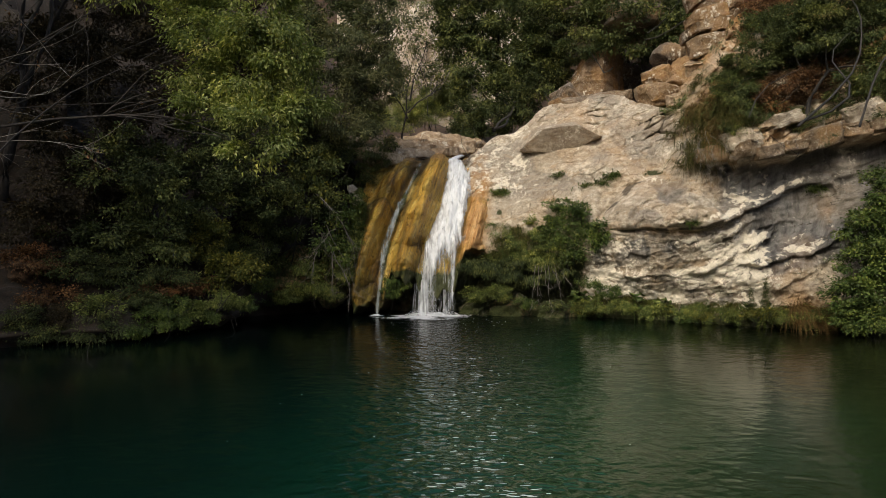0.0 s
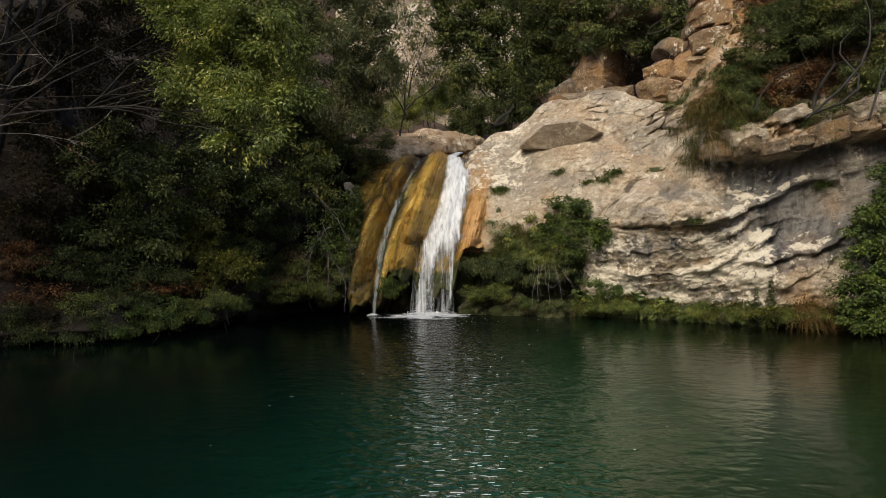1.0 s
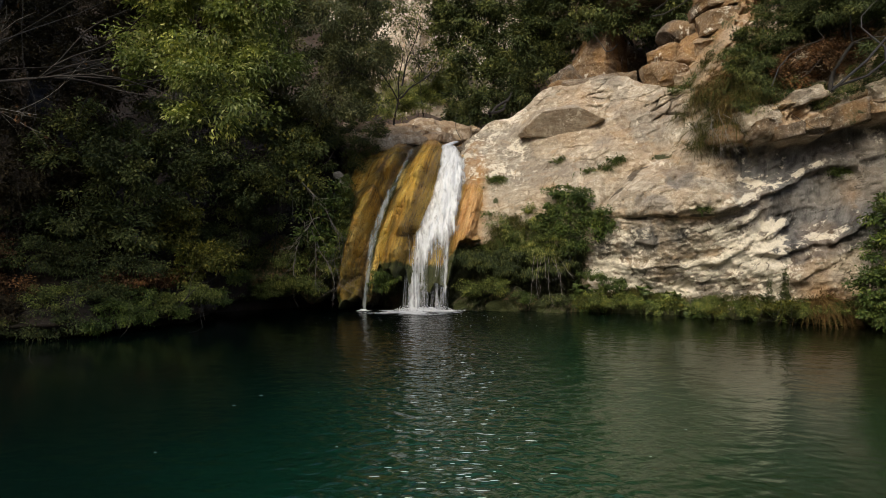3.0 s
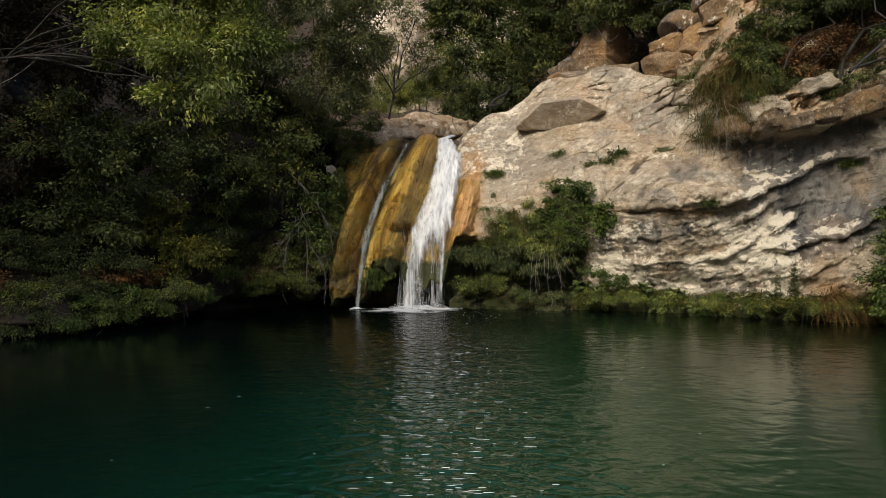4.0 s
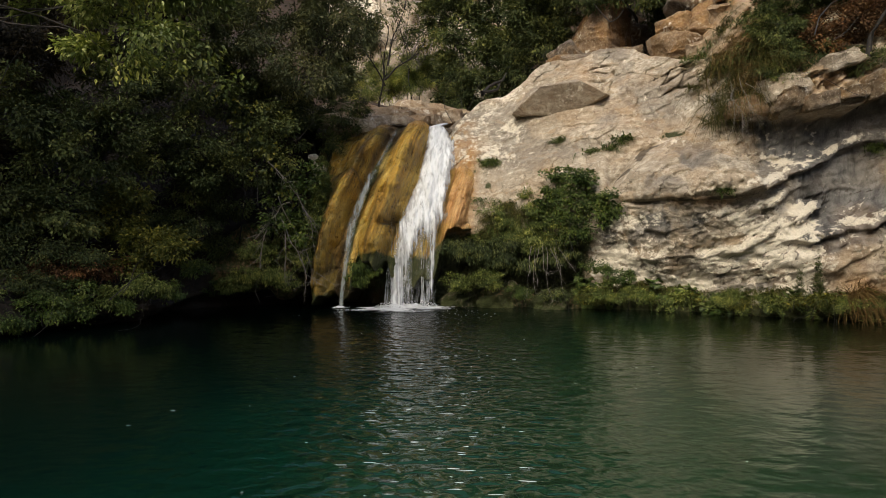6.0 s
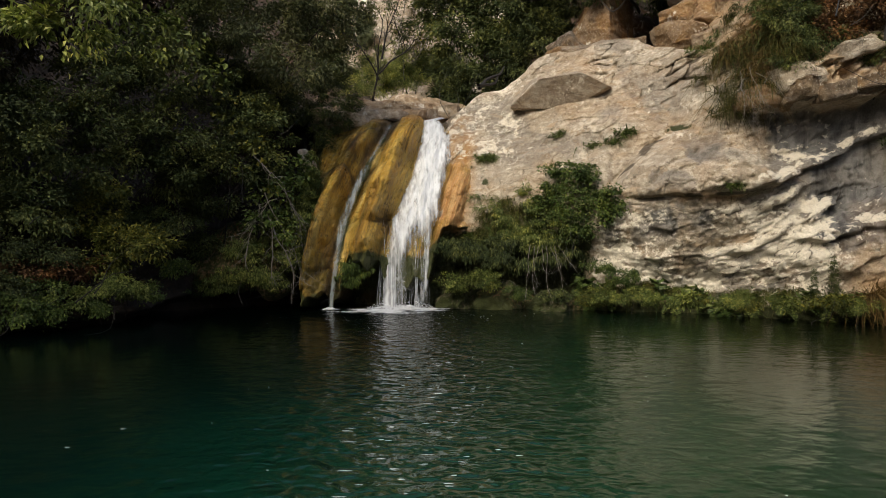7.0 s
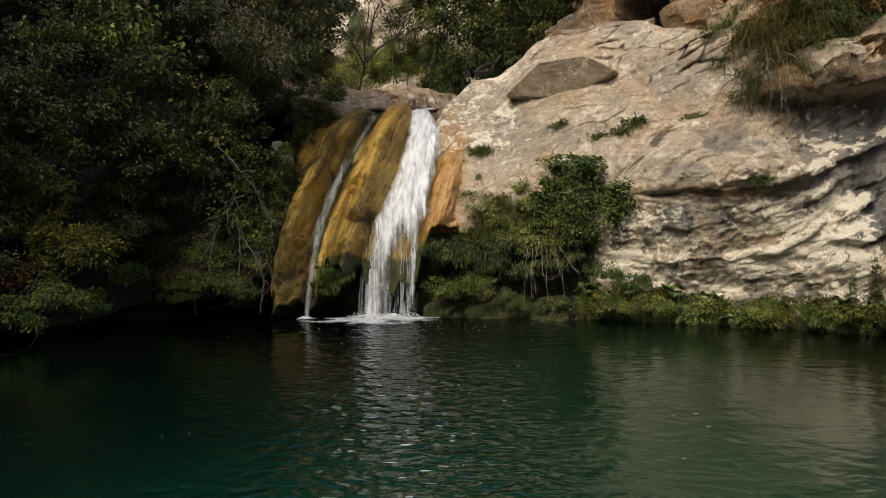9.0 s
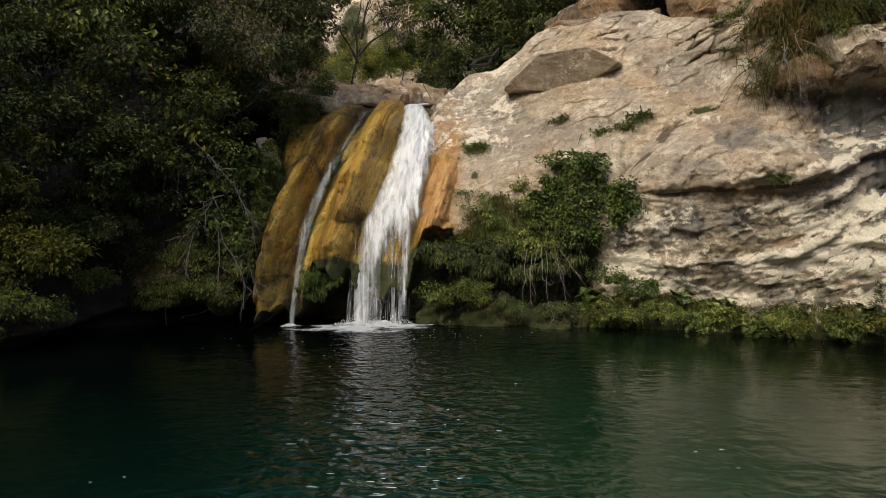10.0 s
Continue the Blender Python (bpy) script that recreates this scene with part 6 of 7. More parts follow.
plant("shrub", "dense green bush at the water's edge", "shrub", "cliff_wall", [(8.95, 13.6, 2.25, 0.5, 0.38), (8.95, 13.5, 1.53, 0.62, 0.50), (8.65, 13.4, 0.84, 0.52, 0.42), (8.75, 13.3, 0.40, 0.50, 0.28), (9.45, 13.7, 3.05, 0.41, 0.5), (9.5, 13.2, 1.83, 0.68, 0.8)], LEAF_IVY, leaf=(0.0638, 0.6), dense=1.5, cluster=0.14, radius=0.025, droop=0.3, seed=53, base=(9.1, 13.7, 0.1))
plant("shrub", "yellow-green leaved shrub on the dark bank", "shrub", "bank_ground", [(-4.57, 14.3, 1.47, 0.65, 0.28), (-5.18, 14.7, 2.36, 0.54, 0.23), (-5.56, 14.7, 1.94, 0.64, 0.33), (-3.96, 14, 1.33, 0.42, 0.18), (-4.78, 14.2, 1.07, 0.37, 0.17)], LEAF_YELLOW, leaf=(0.0696, 0.5), dense=1.2, cluster=0.15, radius=0.02, droop=0.3, seed=61)
plant("thicket_shrub", "dark leafy shrub on the shaded slope", "shrub", "bank_ground", [(-4.26, 16, 2.86, 0.98, 0.63), (-4.67, 15.6, 3.31, 1.09, 0.68), (-4.12, 16.9, 2.39, 0.67, 0.44)], LEAF_OAK, leaf=(0.0766, 0.52), dense=0.9, cluster=0.22, radius=0.015, droop=0.25, seed=71)
plant("thicket_shrub", "dark climbing shrub beside the tufa", "shrub", "bank_ground", [(-3.5, 16.8, 3.34, 0.77, 0.74), (-3.03, 17, 3.88, 0.54, 0.6), (-3.67, 16.9, 4.54, 0.68, 0.62), (-2.86, 16.9, 3.13, 0.44, 0.53)], LEAF_OAK, leaf=(0.0766, 0.52), dense=0.9, cluster=0.22, radius=0.015, droop=0.25, seed=72)
plant("thicket_shrub", "dark leafy shrub on the shaded slope", "shrub", "bank_ground", [(-5.87, 14.4, 3.21, 1.14, 0.88), (-5.59, 15.2, 4.34, 1.07, 0.8), (-6.34, 14.1, 2.13, 0.87, 0.54)], LEAF_OAK, leaf=(0.0766, 0.52), dense=0.9, cluster=0.22, radius=0.015, droop=0.25, seed=73)
plant("thicket_shrub", "dark leafy shrub on the shaded slope", "shrub", "bank_ground", [(-6.9, 14, 3.54, 1.1, 0.98), (-7.21, 13.5, 2.12, 0.95, 0.54)], LEAF_DARK, leaf=(0.0766, 0.52), dense=0.9, cluster=0.22, radius=0.015, droop=0.25, seed=74)
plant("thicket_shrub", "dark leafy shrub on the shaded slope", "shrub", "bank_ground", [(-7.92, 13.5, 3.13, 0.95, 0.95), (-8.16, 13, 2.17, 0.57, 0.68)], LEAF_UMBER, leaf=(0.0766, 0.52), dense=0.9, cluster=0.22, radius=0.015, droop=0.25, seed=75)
plant("thicket_shrub", "dark leafy shrub on the shaded slope", "shrub", "bank_ground", [(-4.47, 15.8, 4.65, 0.76, 0.76), (-4.28, 16.5, 6.14, 0.87, 0.87), (-5.24, 16, 5.45, 0.84, 0.84)], LEAF_OAK, leaf=(0.0766, 0.52), dense=0.9, cluster=0.22, radius=0.015, droop=0.25, seed=76)
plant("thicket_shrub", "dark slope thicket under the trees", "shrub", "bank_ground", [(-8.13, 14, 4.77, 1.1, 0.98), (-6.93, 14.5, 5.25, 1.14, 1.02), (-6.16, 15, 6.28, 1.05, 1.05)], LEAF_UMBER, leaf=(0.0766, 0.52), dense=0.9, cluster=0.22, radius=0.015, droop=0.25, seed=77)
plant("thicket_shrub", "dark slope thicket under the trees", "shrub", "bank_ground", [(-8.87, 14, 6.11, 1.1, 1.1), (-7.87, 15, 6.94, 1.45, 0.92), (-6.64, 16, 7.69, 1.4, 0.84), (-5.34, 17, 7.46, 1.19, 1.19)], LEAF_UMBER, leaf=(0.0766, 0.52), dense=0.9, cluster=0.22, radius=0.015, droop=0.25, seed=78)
plant("fig_shrub", "large-leaved fig with pale twigs beside the tufa", "shrub", "bank_ground", [(-2.71, 16.6, 2.38, 0.55, 0.47), (-2.61, 16.8, 1.65, 0.41, 0.47), (-2.98, 16.5, 1.8, 0.4, 0.4), (-2.48, 17, 2.87, 0.33, 0.36)], LEAF_IVY, leaf=(0.09, 0.7), dense=0.5, cluster=0.2, radius=0.02, droop=0.5, seed=81, wood=None)
plant("hanging_greenery", "bright green moss and grass on the tufa edge", "plant", "tufa_wall", [(-2.29, 17.25, 2.17, 0.21, 0.54), (-2.39, 17.15, 1.5, 0.18, 0.36), (-2.23, 17.6, 3.03, 0.15, 0.4)], LEAF_FERN, leaf=(0.05, 0.35), dense=1.4, cluster=0.08, radius=0.006, droop=0.8, seed=82)
plant("fig_shrub", "sparse branch with large yellow-green leaves", "shrub", "bank_ground", [(-3.17, 15.6, 3.86, 0.55, 0.27), (-2.67, 15.8, 3.33, 0.55, 0.28), (-3.65, 15.4, 4.1, 0.49, 0.19), (-3.0, 16, 2.65, 0.56, 0.34)], LEAF_YELLOW, leaf=(0.1, 0.75), dense=0.1, cluster=0.25, radius=0.015, droop=0.5, seed=83)
plant("fig_shrub", "spray of large pale yellow-green fig leaves", "shrub", "bank_ground", [(-4.0, 14.9, 5.05, 0.6, 0.3), (-4.6, 15.0, 5.5, 0.6, 0.35), (-3.6, 15.3, 4.5, 0.5, 0.28), (-5.2, 14.9, 4.9, 0.5, 0.3)], LEAF_FERN, leaf=(0.11, 0.72), dense=0.16, cluster=0.26, radius=0.012, droop=0.5, seed=84)
plant("bank_fern_clump", "low fern and ivy clump overhanging dark water", "plant", "bank_ground", [(-4.57, 14, 0.68, 0.52, 0.18)], LEAF_FERN, leaf=(0.045, 0.5), dense=1.1, cluster=0.12, radius=0.008, droop=0.6, seed=90, group='bank plants')
plant("bank_fern_clump", "low fern and ivy clump overhanging dark water", "plant", "bank_ground", [(-5.17, 13.7, 0.53, 0.31, 0.14)], LEAF_FERN, leaf=(0.045, 0.5), dense=1.1, cluster=0.12, radius=0.008, droop=0.6, seed=91, group='bank plants')
plant("bank_fern_clump", "low fern and ivy clump overhanging dark water", "plant", "bank_ground", [(-5.56, 13.4, 0.65, 0.4, 0.21)], LEAF_IVY, leaf=(0.045, 0.5), dense=1.1, cluster=0.12, radius=0.008, droop=0.6, seed=92, group='bank plants')
plant("bank_fern_clump", "low fern and ivy clump overhanging dark water", "plant", "bank_ground", [(-6.05, 13, 0.75, 0.52, 0.27)], LEAF_DARK, leaf=(0.045, 0.5), dense=1.1, cluster=0.12, radius=0.008, droop=0.6, seed=93, group='bank plants')
plant("bank_fern_clump", "low fern and ivy clump overhanging dark water", "plant", "bank_ground", [(-6.66, 12.6, 0.67, 0.53, 0.31)], LEAF_FERN, leaf=(0.045, 0.5), dense=1.1, cluster=0.12, radius=0.008, droop=0.6, seed=94, group='bank plants')
plant("bank_fern_clump", "low fern and ivy clump overhanging dark water", "plant", "bank_ground", [(-7.23, 12.3, 0.49, 0.5, 0.28)], LEAF_UMBER, leaf=(0.045, 0.5), dense=1.1, cluster=0.12, radius=0.008, droop=0.6, seed=95, group='bank plants')
plant("bank_fern_clump", "low fern and ivy clump overhanging dark water", "plant", "bank_ground", [(-7.66, 12, 0.47, 0.42, 0.27)], LEAF_DARK, leaf=(0.045, 0.5), dense=1.1, cluster=0.12, radius=0.008, droop=0.6, seed=96, group='bank plants')
plant("bank_fern_clump", "low fern and ivy clump overhanging dark water", "plant", "bank_ground", [(-6.07, 12.35, 0.3, 0.37, 0.15)], LEAF_DARK, leaf=(0.045, 0.5), dense=1.1, cluster=0.12, radius=0.008, droop=0.6, seed=97, group='bank plants')
plant("bank_fern_clump", "low fern and ivy clump overhanging dark water", "plant", "bank_ground", [(-6.84, 12.2, 0.23, 0.43, 0.13)], LEAF_DARK, leaf=(0.045, 0.5), dense=1.1, cluster=0.12, radius=0.008, droop=0.6, seed=98, group='bank plants')
plant("bank_fern_clump", "low fern and ivy clump overhanging dark water", "plant", "bank_ground", [(-4.12, 15, 0.96, 0.32, 0.16)], LEAF_IVY, leaf=(0.045, 0.5), dense=1.1, cluster=0.12, radius=0.008, droop=0.6, seed=99, group='bank plants')
plant("bank_fern_clump", "low fern and ivy clump overhanging dark water", "plant", "bank_ground", [(-7.34, 12.0, 0.21, 0.42, 0.15)], LEAF_DARK, leaf=(0.045, 0.5), dense=1.1, cluster=0.12, radius=0.008, droop=0.6, seed=100, group='bank plants')
plant("bank_fern_clump", "low fern and ivy clump overhanging dark water", "plant", "bank_ground", [(-5.71, 12.9, 0.45, 0.38, 0.2)], LEAF_IVY, leaf=(0.045, 0.5), dense=1.1, cluster=0.12, radius=0.008, droop=0.6, seed=101, group='bank plants')
plant("bank_fern_clump", "low fern and ivy clump overhanging dark water", "plant", "bank_ground", [(-5.29, 13.2, 0.32, 0.3, 0.14)], LEAF_IVY, leaf=(0.045, 0.5), dense=1.1, cluster=0.12, radius=0.008, droop=0.6, seed=102, group='bank plants')
plant("bank_fern_clump", "low fern and ivy clump overhanging dark water", "plant", "bank_ground", [(-6.53, 12.4, 0.47, 0.39, 0.24)], LEAF_DARK, leaf=(0.045, 0.5), dense=1.1, cluster=0.12, radius=0.008, droop=0.6, seed=103, group='bank plants')
plant("bank_fern_clump", "low fern and ivy clump overhanging dark water", "plant", "bank_ground", [(-4.98, 13.8, 0.37, 0.34, 0.12)], LEAF_IVY, leaf=(0.045, 0.5), dense=1.1, cluster=0.12, radius=0.008, droop=0.6, seed=104, group='bank plants')
plant("bank_fern_clump", "low fern and ivy clump overhanging dark water", "plant", "bank_ground", [(-4.19, 14.3, 0.56, 0.25, 0.11)], LEAF_IVY, leaf=(0.045, 0.5), dense=1.1, cluster=0.12, radius=0.008, droop=0.6, seed=105, group='bank plants')
plant("bank_fern_clump", "low fern and ivy clump overhanging dark water", "plant", "bank_ground", [(-7.66, 11.8, 0.23, 0.31, 0.21)], LEAF_DARK, leaf=(0.045, 0.5), dense=1.1, cluster=0.12, radius=0.008, droop=0.6, seed=106, group='bank plants')
plant("bank_fern_clump", "low fern and ivy clump overhanging dark water", "plant", "bank_ground", [(-5.77, 12.3, 0.24, 0.28, 0.11)], LEAF_IVY, leaf=(0.045, 0.5), dense=1.1, cluster=0.12, radius=0.008, droop=0.6, seed=107, group='bank plants')
plant("bank_fern_clump", "low fern and ivy clump overhanging dark water", "plant", "bank_ground", [(-5.49, 12.7, 0.27, 0.29, 0.11)], LEAF_IVY, leaf=(0.045, 0.5), dense=1.1, cluster=0.12, radius=0.008, droop=0.6, seed=108, group='bank plants')
plant("bank_fern_clump", "low fern and ivy clump overhanging dark water", "plant", "bank_ground", [(-7.2, 12.1, 0.35, 0.42, 0.21)], LEAF_UMBER, leaf=(0.045, 0.5), dense=1.1, cluster=0.12, radius=0.008, droop=0.6, seed=109, group='bank plants')
plant("bank_fern_clump", "low fern and ivy clump overhanging dark water", "plant", "bank_ground", [(-6.53, 12.05, 0.15, 0.36, 0.08)], LEAF_DARK, leaf=(0.045, 0.5), dense=1.1, cluster=0.12, radius=0.008, droop=0.6, seed=110, group='bank plants')
plant("bank_fern_clump", "low fern and ivy clump overhanging dark water", "plant", "bank_ground", [(-4.48, 17.1, 0.52, 0.39, 0.18)], LEAF_IVY, leaf=(0.045, 0.5), dense=1.1, cluster=0.12, radius=0.008, droop=0.6, seed=111, group='bank plants')
plant("bank_fern_clump", "low fern and ivy clump overhanging dark water", "plant", "bank_ground", [(-3.81, 17.4, 0.57, 0.37, 0.21)], LEAF_IVY, leaf=(0.045, 0.5), dense=1.1, cluster=0.12, radius=0.008, droop=0.6, seed=112, group='bank plants')
plant("shrub", "light green shrubs in the stream gorge", "shrub", "valley_ground", [(-1.38, 26.5, 7.39, 0.79, 0.33), (-0.75, 27.5, 7.84, 0.63, 0.34), (-1.9, 26, 7.08, 0.5, 0.32), (-0.17, 28, 8.34, 0.59, 0.74)], LEAF_BRIGHT, leaf=(0.0928, 0.4), dense=1.2, cluster=0.22, radius=0.02, droop=0.1, seed=101)
plant("oak_tree", "dark oak on the gorge side", "tree", "valley_ground", [(-3.36, 24, 8.69, 1.26, 1.26), (-3.6, 25, 7.65, 0.66, 0.88), (-3.25, 24, 10.58, 1.26, 1.05)], LEAF_DARK, leaf=(0.0928, 0.5), dense=1.07, cluster=0.3, radius=0.1, droop=0.2, seed=102, base=(-4.2, 24.6, 7.0))
plant("shrub", "yellowing bush beside the gorge stream", "shrub", "valley_ground", [(-0.78, 28, 9.57, 0.49, 0.98), (-0.44, 28.5, 11.2, 0.45, 1.0), (-0.87, 27.5, 8.22, 0.48, 0.48)], LEAF_YELLOW, leaf=(0.0928, 0.5), dense=0.35, cluster=0.3, radius=0.02, droop=0.2, seed=103)
plant("shrub", "dark undergrowth in the gorge notch", "shrub", "valley_ground", [(1.49, 24.5, 6.57, 1.07, 0.52), (2.74, 24, 7.0, 1.05, 0.63), (3.79, 24, 8.26, 0.84, 0.84), (0.84, 25, 6.34, 0.57, 0.35)], LEAF_DARK, leaf=(0.104, 0.5), dense=1.2, cluster=0.25, radius=0.012, droop=0.2, seed=104, base=(1.7, 25.2, 5.9))
plant("waterline_plant", "low green leafy plants along the waterline", "plant", "cliff_wall", [(0.99, 17.10, 0.57, 0.36, 0.22)], LEAF_FERN, leaf=(0.04, 0.55), dense=1.13, cluster=0.085, radius=0.005, droop=0.5, seed=600, group='waterline plants', twig=0.15)
plant("waterline_plant", "low green leafy plants along the waterline", "plant", "cliff_wall", [(1.59, 17.00, 0.61, 0.39, 0.22)], LEAF_FERN, leaf=(0.04, 0.55), dense=1.08, cluster=0.085, radius=0.005, droop=0.5, seed=601, group='waterline plants', twig=0.15)
plant("waterline_plant", "low green leafy plants along the waterline", "plant", "cliff_wall", [(2.25, 16.90, 0.36, 0.27, 0.12)], LEAF_IVY, leaf=(0.03, 0.4), dense=1.06, cluster=0.085, radius=0.005, droop=0.5, seed=602, group='waterline plants', twig=0.15)
plant("waterline_plant", "low green leafy plants along the waterline", "plant", "cliff_wall", [(3.03, 16.60, 0.33, 0.29, 0.10)], LEAF_DARK, leaf=(0.055, 0.4), dense=1.23, cluster=0.085, radius=0.005, droop=0.5, seed=603, group='waterline plants', twig=0.15)
plant("waterline_plant", "low green leafy plants along the waterline", "plant", "cliff_wall", [(3.80, 16.40, 0.94, 0.32, 0.14)], LEAF_IVY, leaf=(0.04, 0.55), dense=0.92, cluster=0.085, radius=0.005, droop=0.5, seed=604, group='waterline plants', twig=0.15)
plant("waterline_plant", "low green leafy plants along the waterline", "plant", "cliff_wall", [(4.24, 16.10, 0.75, 0.34, 0.14)], LEAF_IVY, leaf=(0.04, 0.55), dense=1.16, cluster=0.085, radius=0.005, droop=0.5, seed=605, group='waterline plants', twig=0.15)
plant("waterline_plant", "low green leafy plants along the waterline", "plant", "cliff_wall", [(8.82, 13.60, 0.33, 0.36, 0.17)], LEAF_IVY, leaf=(0.055, 0.55), dense=0.84, cluster=0.085, radius=0.005, droop=0.5, seed=606, group='waterline plants', twig=0.15)
plant("waterline_plant", "low green leafy plants along the waterline", "plant", "cliff_wall", [(9.17, 13.20, 0.44, 0.46, 0.23)], LEAF_IVY, leaf=(0.04, 0.4), dense=1.33, cluster=0.085, radius=0.005, droop=0.5, seed=607, group='waterline plants', twig=0.15)
plant("waterline_plant", "low green leafy plants along the waterline", "plant", "cliff_wall", [(3.63, 16.06, 0.32, 0.35, 0.15)], LEAF_YELLOW, leaf=(0.04, 0.55), dense=1.38, cluster=0.085, radius=0.005, droop=0.5, seed=608, group='waterline plants', twig=0.15)
plant("waterline_plant", "low green leafy plants along the waterline", "plant", "cliff_wall", [(3.78, 15.99, 0.36, 0.29, 0.17)], LEAF_FERN, leaf=(0.04, 0.55), dense=1.46, cluster=0.085, radius=0.005, droop=0.5, seed=609, group='waterline plants', twig=0.15)
plant("waterline_plant", "low green leafy plants along the waterline", "plant", "cliff_wall", [(4.10, 15.77, 0.31, 0.17, 0.09)], LEAF_FERN, leaf=(0.04, 0.4), dense=1.20, cluster=0.085, radius=0.005, droop=0.5, seed=610, group='waterline plants', twig=0.15)
plant("waterline_plant", "low green leafy plants along the waterline", "plant", "cliff_wall", [(4.40, 15.75, 0.40, 0.23, 0.15)], LEAF_FERN, leaf=(0.03, 0.55), dense=1.18, cluster=0.085, radius=0.005, droop=0.5, seed=611, group='waterline plants', twig=0.15)
plant("waterline_plant", "low green leafy plants along the waterline", "plant", "cliff_wall", [(4.56, 15.49, 0.35, 0.15, 0.16)], LEAF_FERN, leaf=(0.04, 0.55), dense=1.27, cluster=0.085, radius=0.005, droop=0.5, seed=612, group='waterline plants', twig=0.15)
plant("waterline_plant", "low green leafy plants along the waterline", "plant", "cliff_wall", [(4.96, 15.38, 0.30, 0.18, 0.09)], LEAF_FERN, leaf=(0.04, 0.55), dense=1.37, cluster=0.085, radius=0.005, droop=0.5, seed=613, group='waterline plants', twig=0.15)
plant("waterline_plant", "low green leafy plants along the waterline", "plant", "cliff_wall", [(5.16, 15.27, 0.34, 0.34, 0.14)], LEAF_FERN, leaf=(0.055, 0.55), dense=1.04, cluster=0.085, radius=0.005, droop=0.5, seed=614, group='waterline plants', twig=0.15)
plant("waterline_plant", "low green leafy plants along the waterline", "plant", "cliff_wall", [(5.34, 15.13, 0.39, 0.17, 0.06)], LEAF_YELLOW, leaf=(0.055, 0.55), dense=1.31, cluster=0.085, radius=0.005, droop=0.5, seed=615, group='waterline plants', twig=0.15)
plant("waterline_plant", "low green leafy plants along the waterline", "plant", "cliff_wall", [(5.72, 15.09, 0.34, 0.29, 0.06)], LEAF_IVY, leaf=(0.04, 0.55), dense=1.44, cluster=0.085, radius=0.005, droop=0.5, seed=616, group='waterline plants', twig=0.15)
plant("waterline_plant", "low green leafy plants along the waterline", "plant", "cliff_wall", [(5.93, 14.89, 0.37, 0.24, 0.14)], LEAF_FERN, leaf=(0.03, 0.55), dense=1.48, cluster=0.085, radius=0.005, droop=0.5, seed=617, group='waterline plants', twig=0.15)
plant("waterline_plant", "low green leafy plants along the waterline", "plant", "cliff_wall", [(6.08, 14.88, 0.29, 0.21, 0.10)], LEAF_YELLOW, leaf=(0.04, 0.4), dense=1.17, cluster=0.085, radius=0.005, droop=0.5, seed=618, group='waterline plants', twig=0.15)
plant("waterline_plant", "low green leafy plants along the waterline", "plant", "cliff_wall", [(6.38, 14.66, 0.38, 0.14, 0.06)], LEAF_FERN, leaf=(0.03, 0.4), dense=1.38, cluster=0.085, radius=0.005, droop=0.5, seed=619, group='waterline plants', twig=0.15)
plant("waterline_plant", "low green leafy plants along the waterline", "plant", "cliff_wall", [(6.53, 14.42, 0.31, 0.19, 0.14)], LEAF_FERN, leaf=(0.04, 0.55), dense=1.28, cluster=0.085, radius=0.005, droop=0.5, seed=620, group='waterline plants', twig=0.15)
plant("waterline_plant", "low green leafy plants along the waterline", "plant", "cliff_wall", [(6.70, 14.35, 0.38, 0.28, 0.06)], LEAF_YELLOW, leaf=(0.055, 0.55), dense=0.92, cluster=0.085, radius=0.005, droop=0.5, seed=621, group='waterline plants', twig=0.15)
plant("waterline_plant", "low green leafy plants along the waterline", "plant", "cliff_wall", [(7.06, 14.32, 0.42, 0.15, 0.09)], LEAF_YELLOW, leaf=(0.055, 0.55), dense=1.01, cluster=0.085, radius=0.005, droop=0.5, seed=622, group='waterline plants', twig=0.15)
plant("waterline_plant", "low green leafy plants along the waterline", "plant", "cliff_wall", [(7.10, 14.06, 0.41, 0.26, 0.06)], LEAF_YELLOW, leaf=(0.055, 0.55), dense=1.30, cluster=0.085, radius=0.005, droop=0.5, seed=623, group='waterline plants', twig=0.15)
plant("waterline_plant", "low green leafy plants along the waterline", "plant", "cliff_wall", [(7.42, 14.17, 0.30, 0.28, 0.08)], LEAF_FERN, leaf=(0.03, 0.4), dense=0.91, cluster=0.085, radius=0.005, droop=0.5, seed=624, group='waterline plants', twig=0.15)
plant("waterline_plant", "low green leafy plants along the waterline", "plant", "cliff_wall", [(7.71, 14.26, 0.39, 0.24, 0.09)], LEAF_FERN, leaf=(0.04, 0.4), dense=0.95, cluster=0.085, radius=0.005, droop=0.5, seed=625, group='waterline plants', twig=0.15)
plant("waterline_plant", "low green leafy plants along the waterline", "plant", "cliff_wall", [(8.04, 14.14, 0.35, 0.26, 0.06)], LEAF_FERN, leaf=(0.055, 0.4), dense=1.24, cluster=0.085, radius=0.005, droop=0.5, seed=626, group='waterline plants', twig=0.15)
plant("waterline_plant", "low green leafy plants along the waterline", "plant", "cliff_wall", [(8.32, 14.12, 0.34, 0.32, 0.12)], LEAF_FERN, leaf=(0.03, 0.55), dense=1.48, cluster=0.085, radius=0.005, droop=0.5, seed=627, group='waterline plants', twig=0.15)
plant("waterline_plant", "low green leafy plants along the waterline", "plant", "cliff_wall", [(8.74, 14.08, 0.29, 0.29, 0.16)], LEAF_FERN, leaf=(0.03, 0.55), dense=1.47, cluster=0.085, radius=0.005, droop=0.5, seed=629, group='waterline plants', twig=0.15)
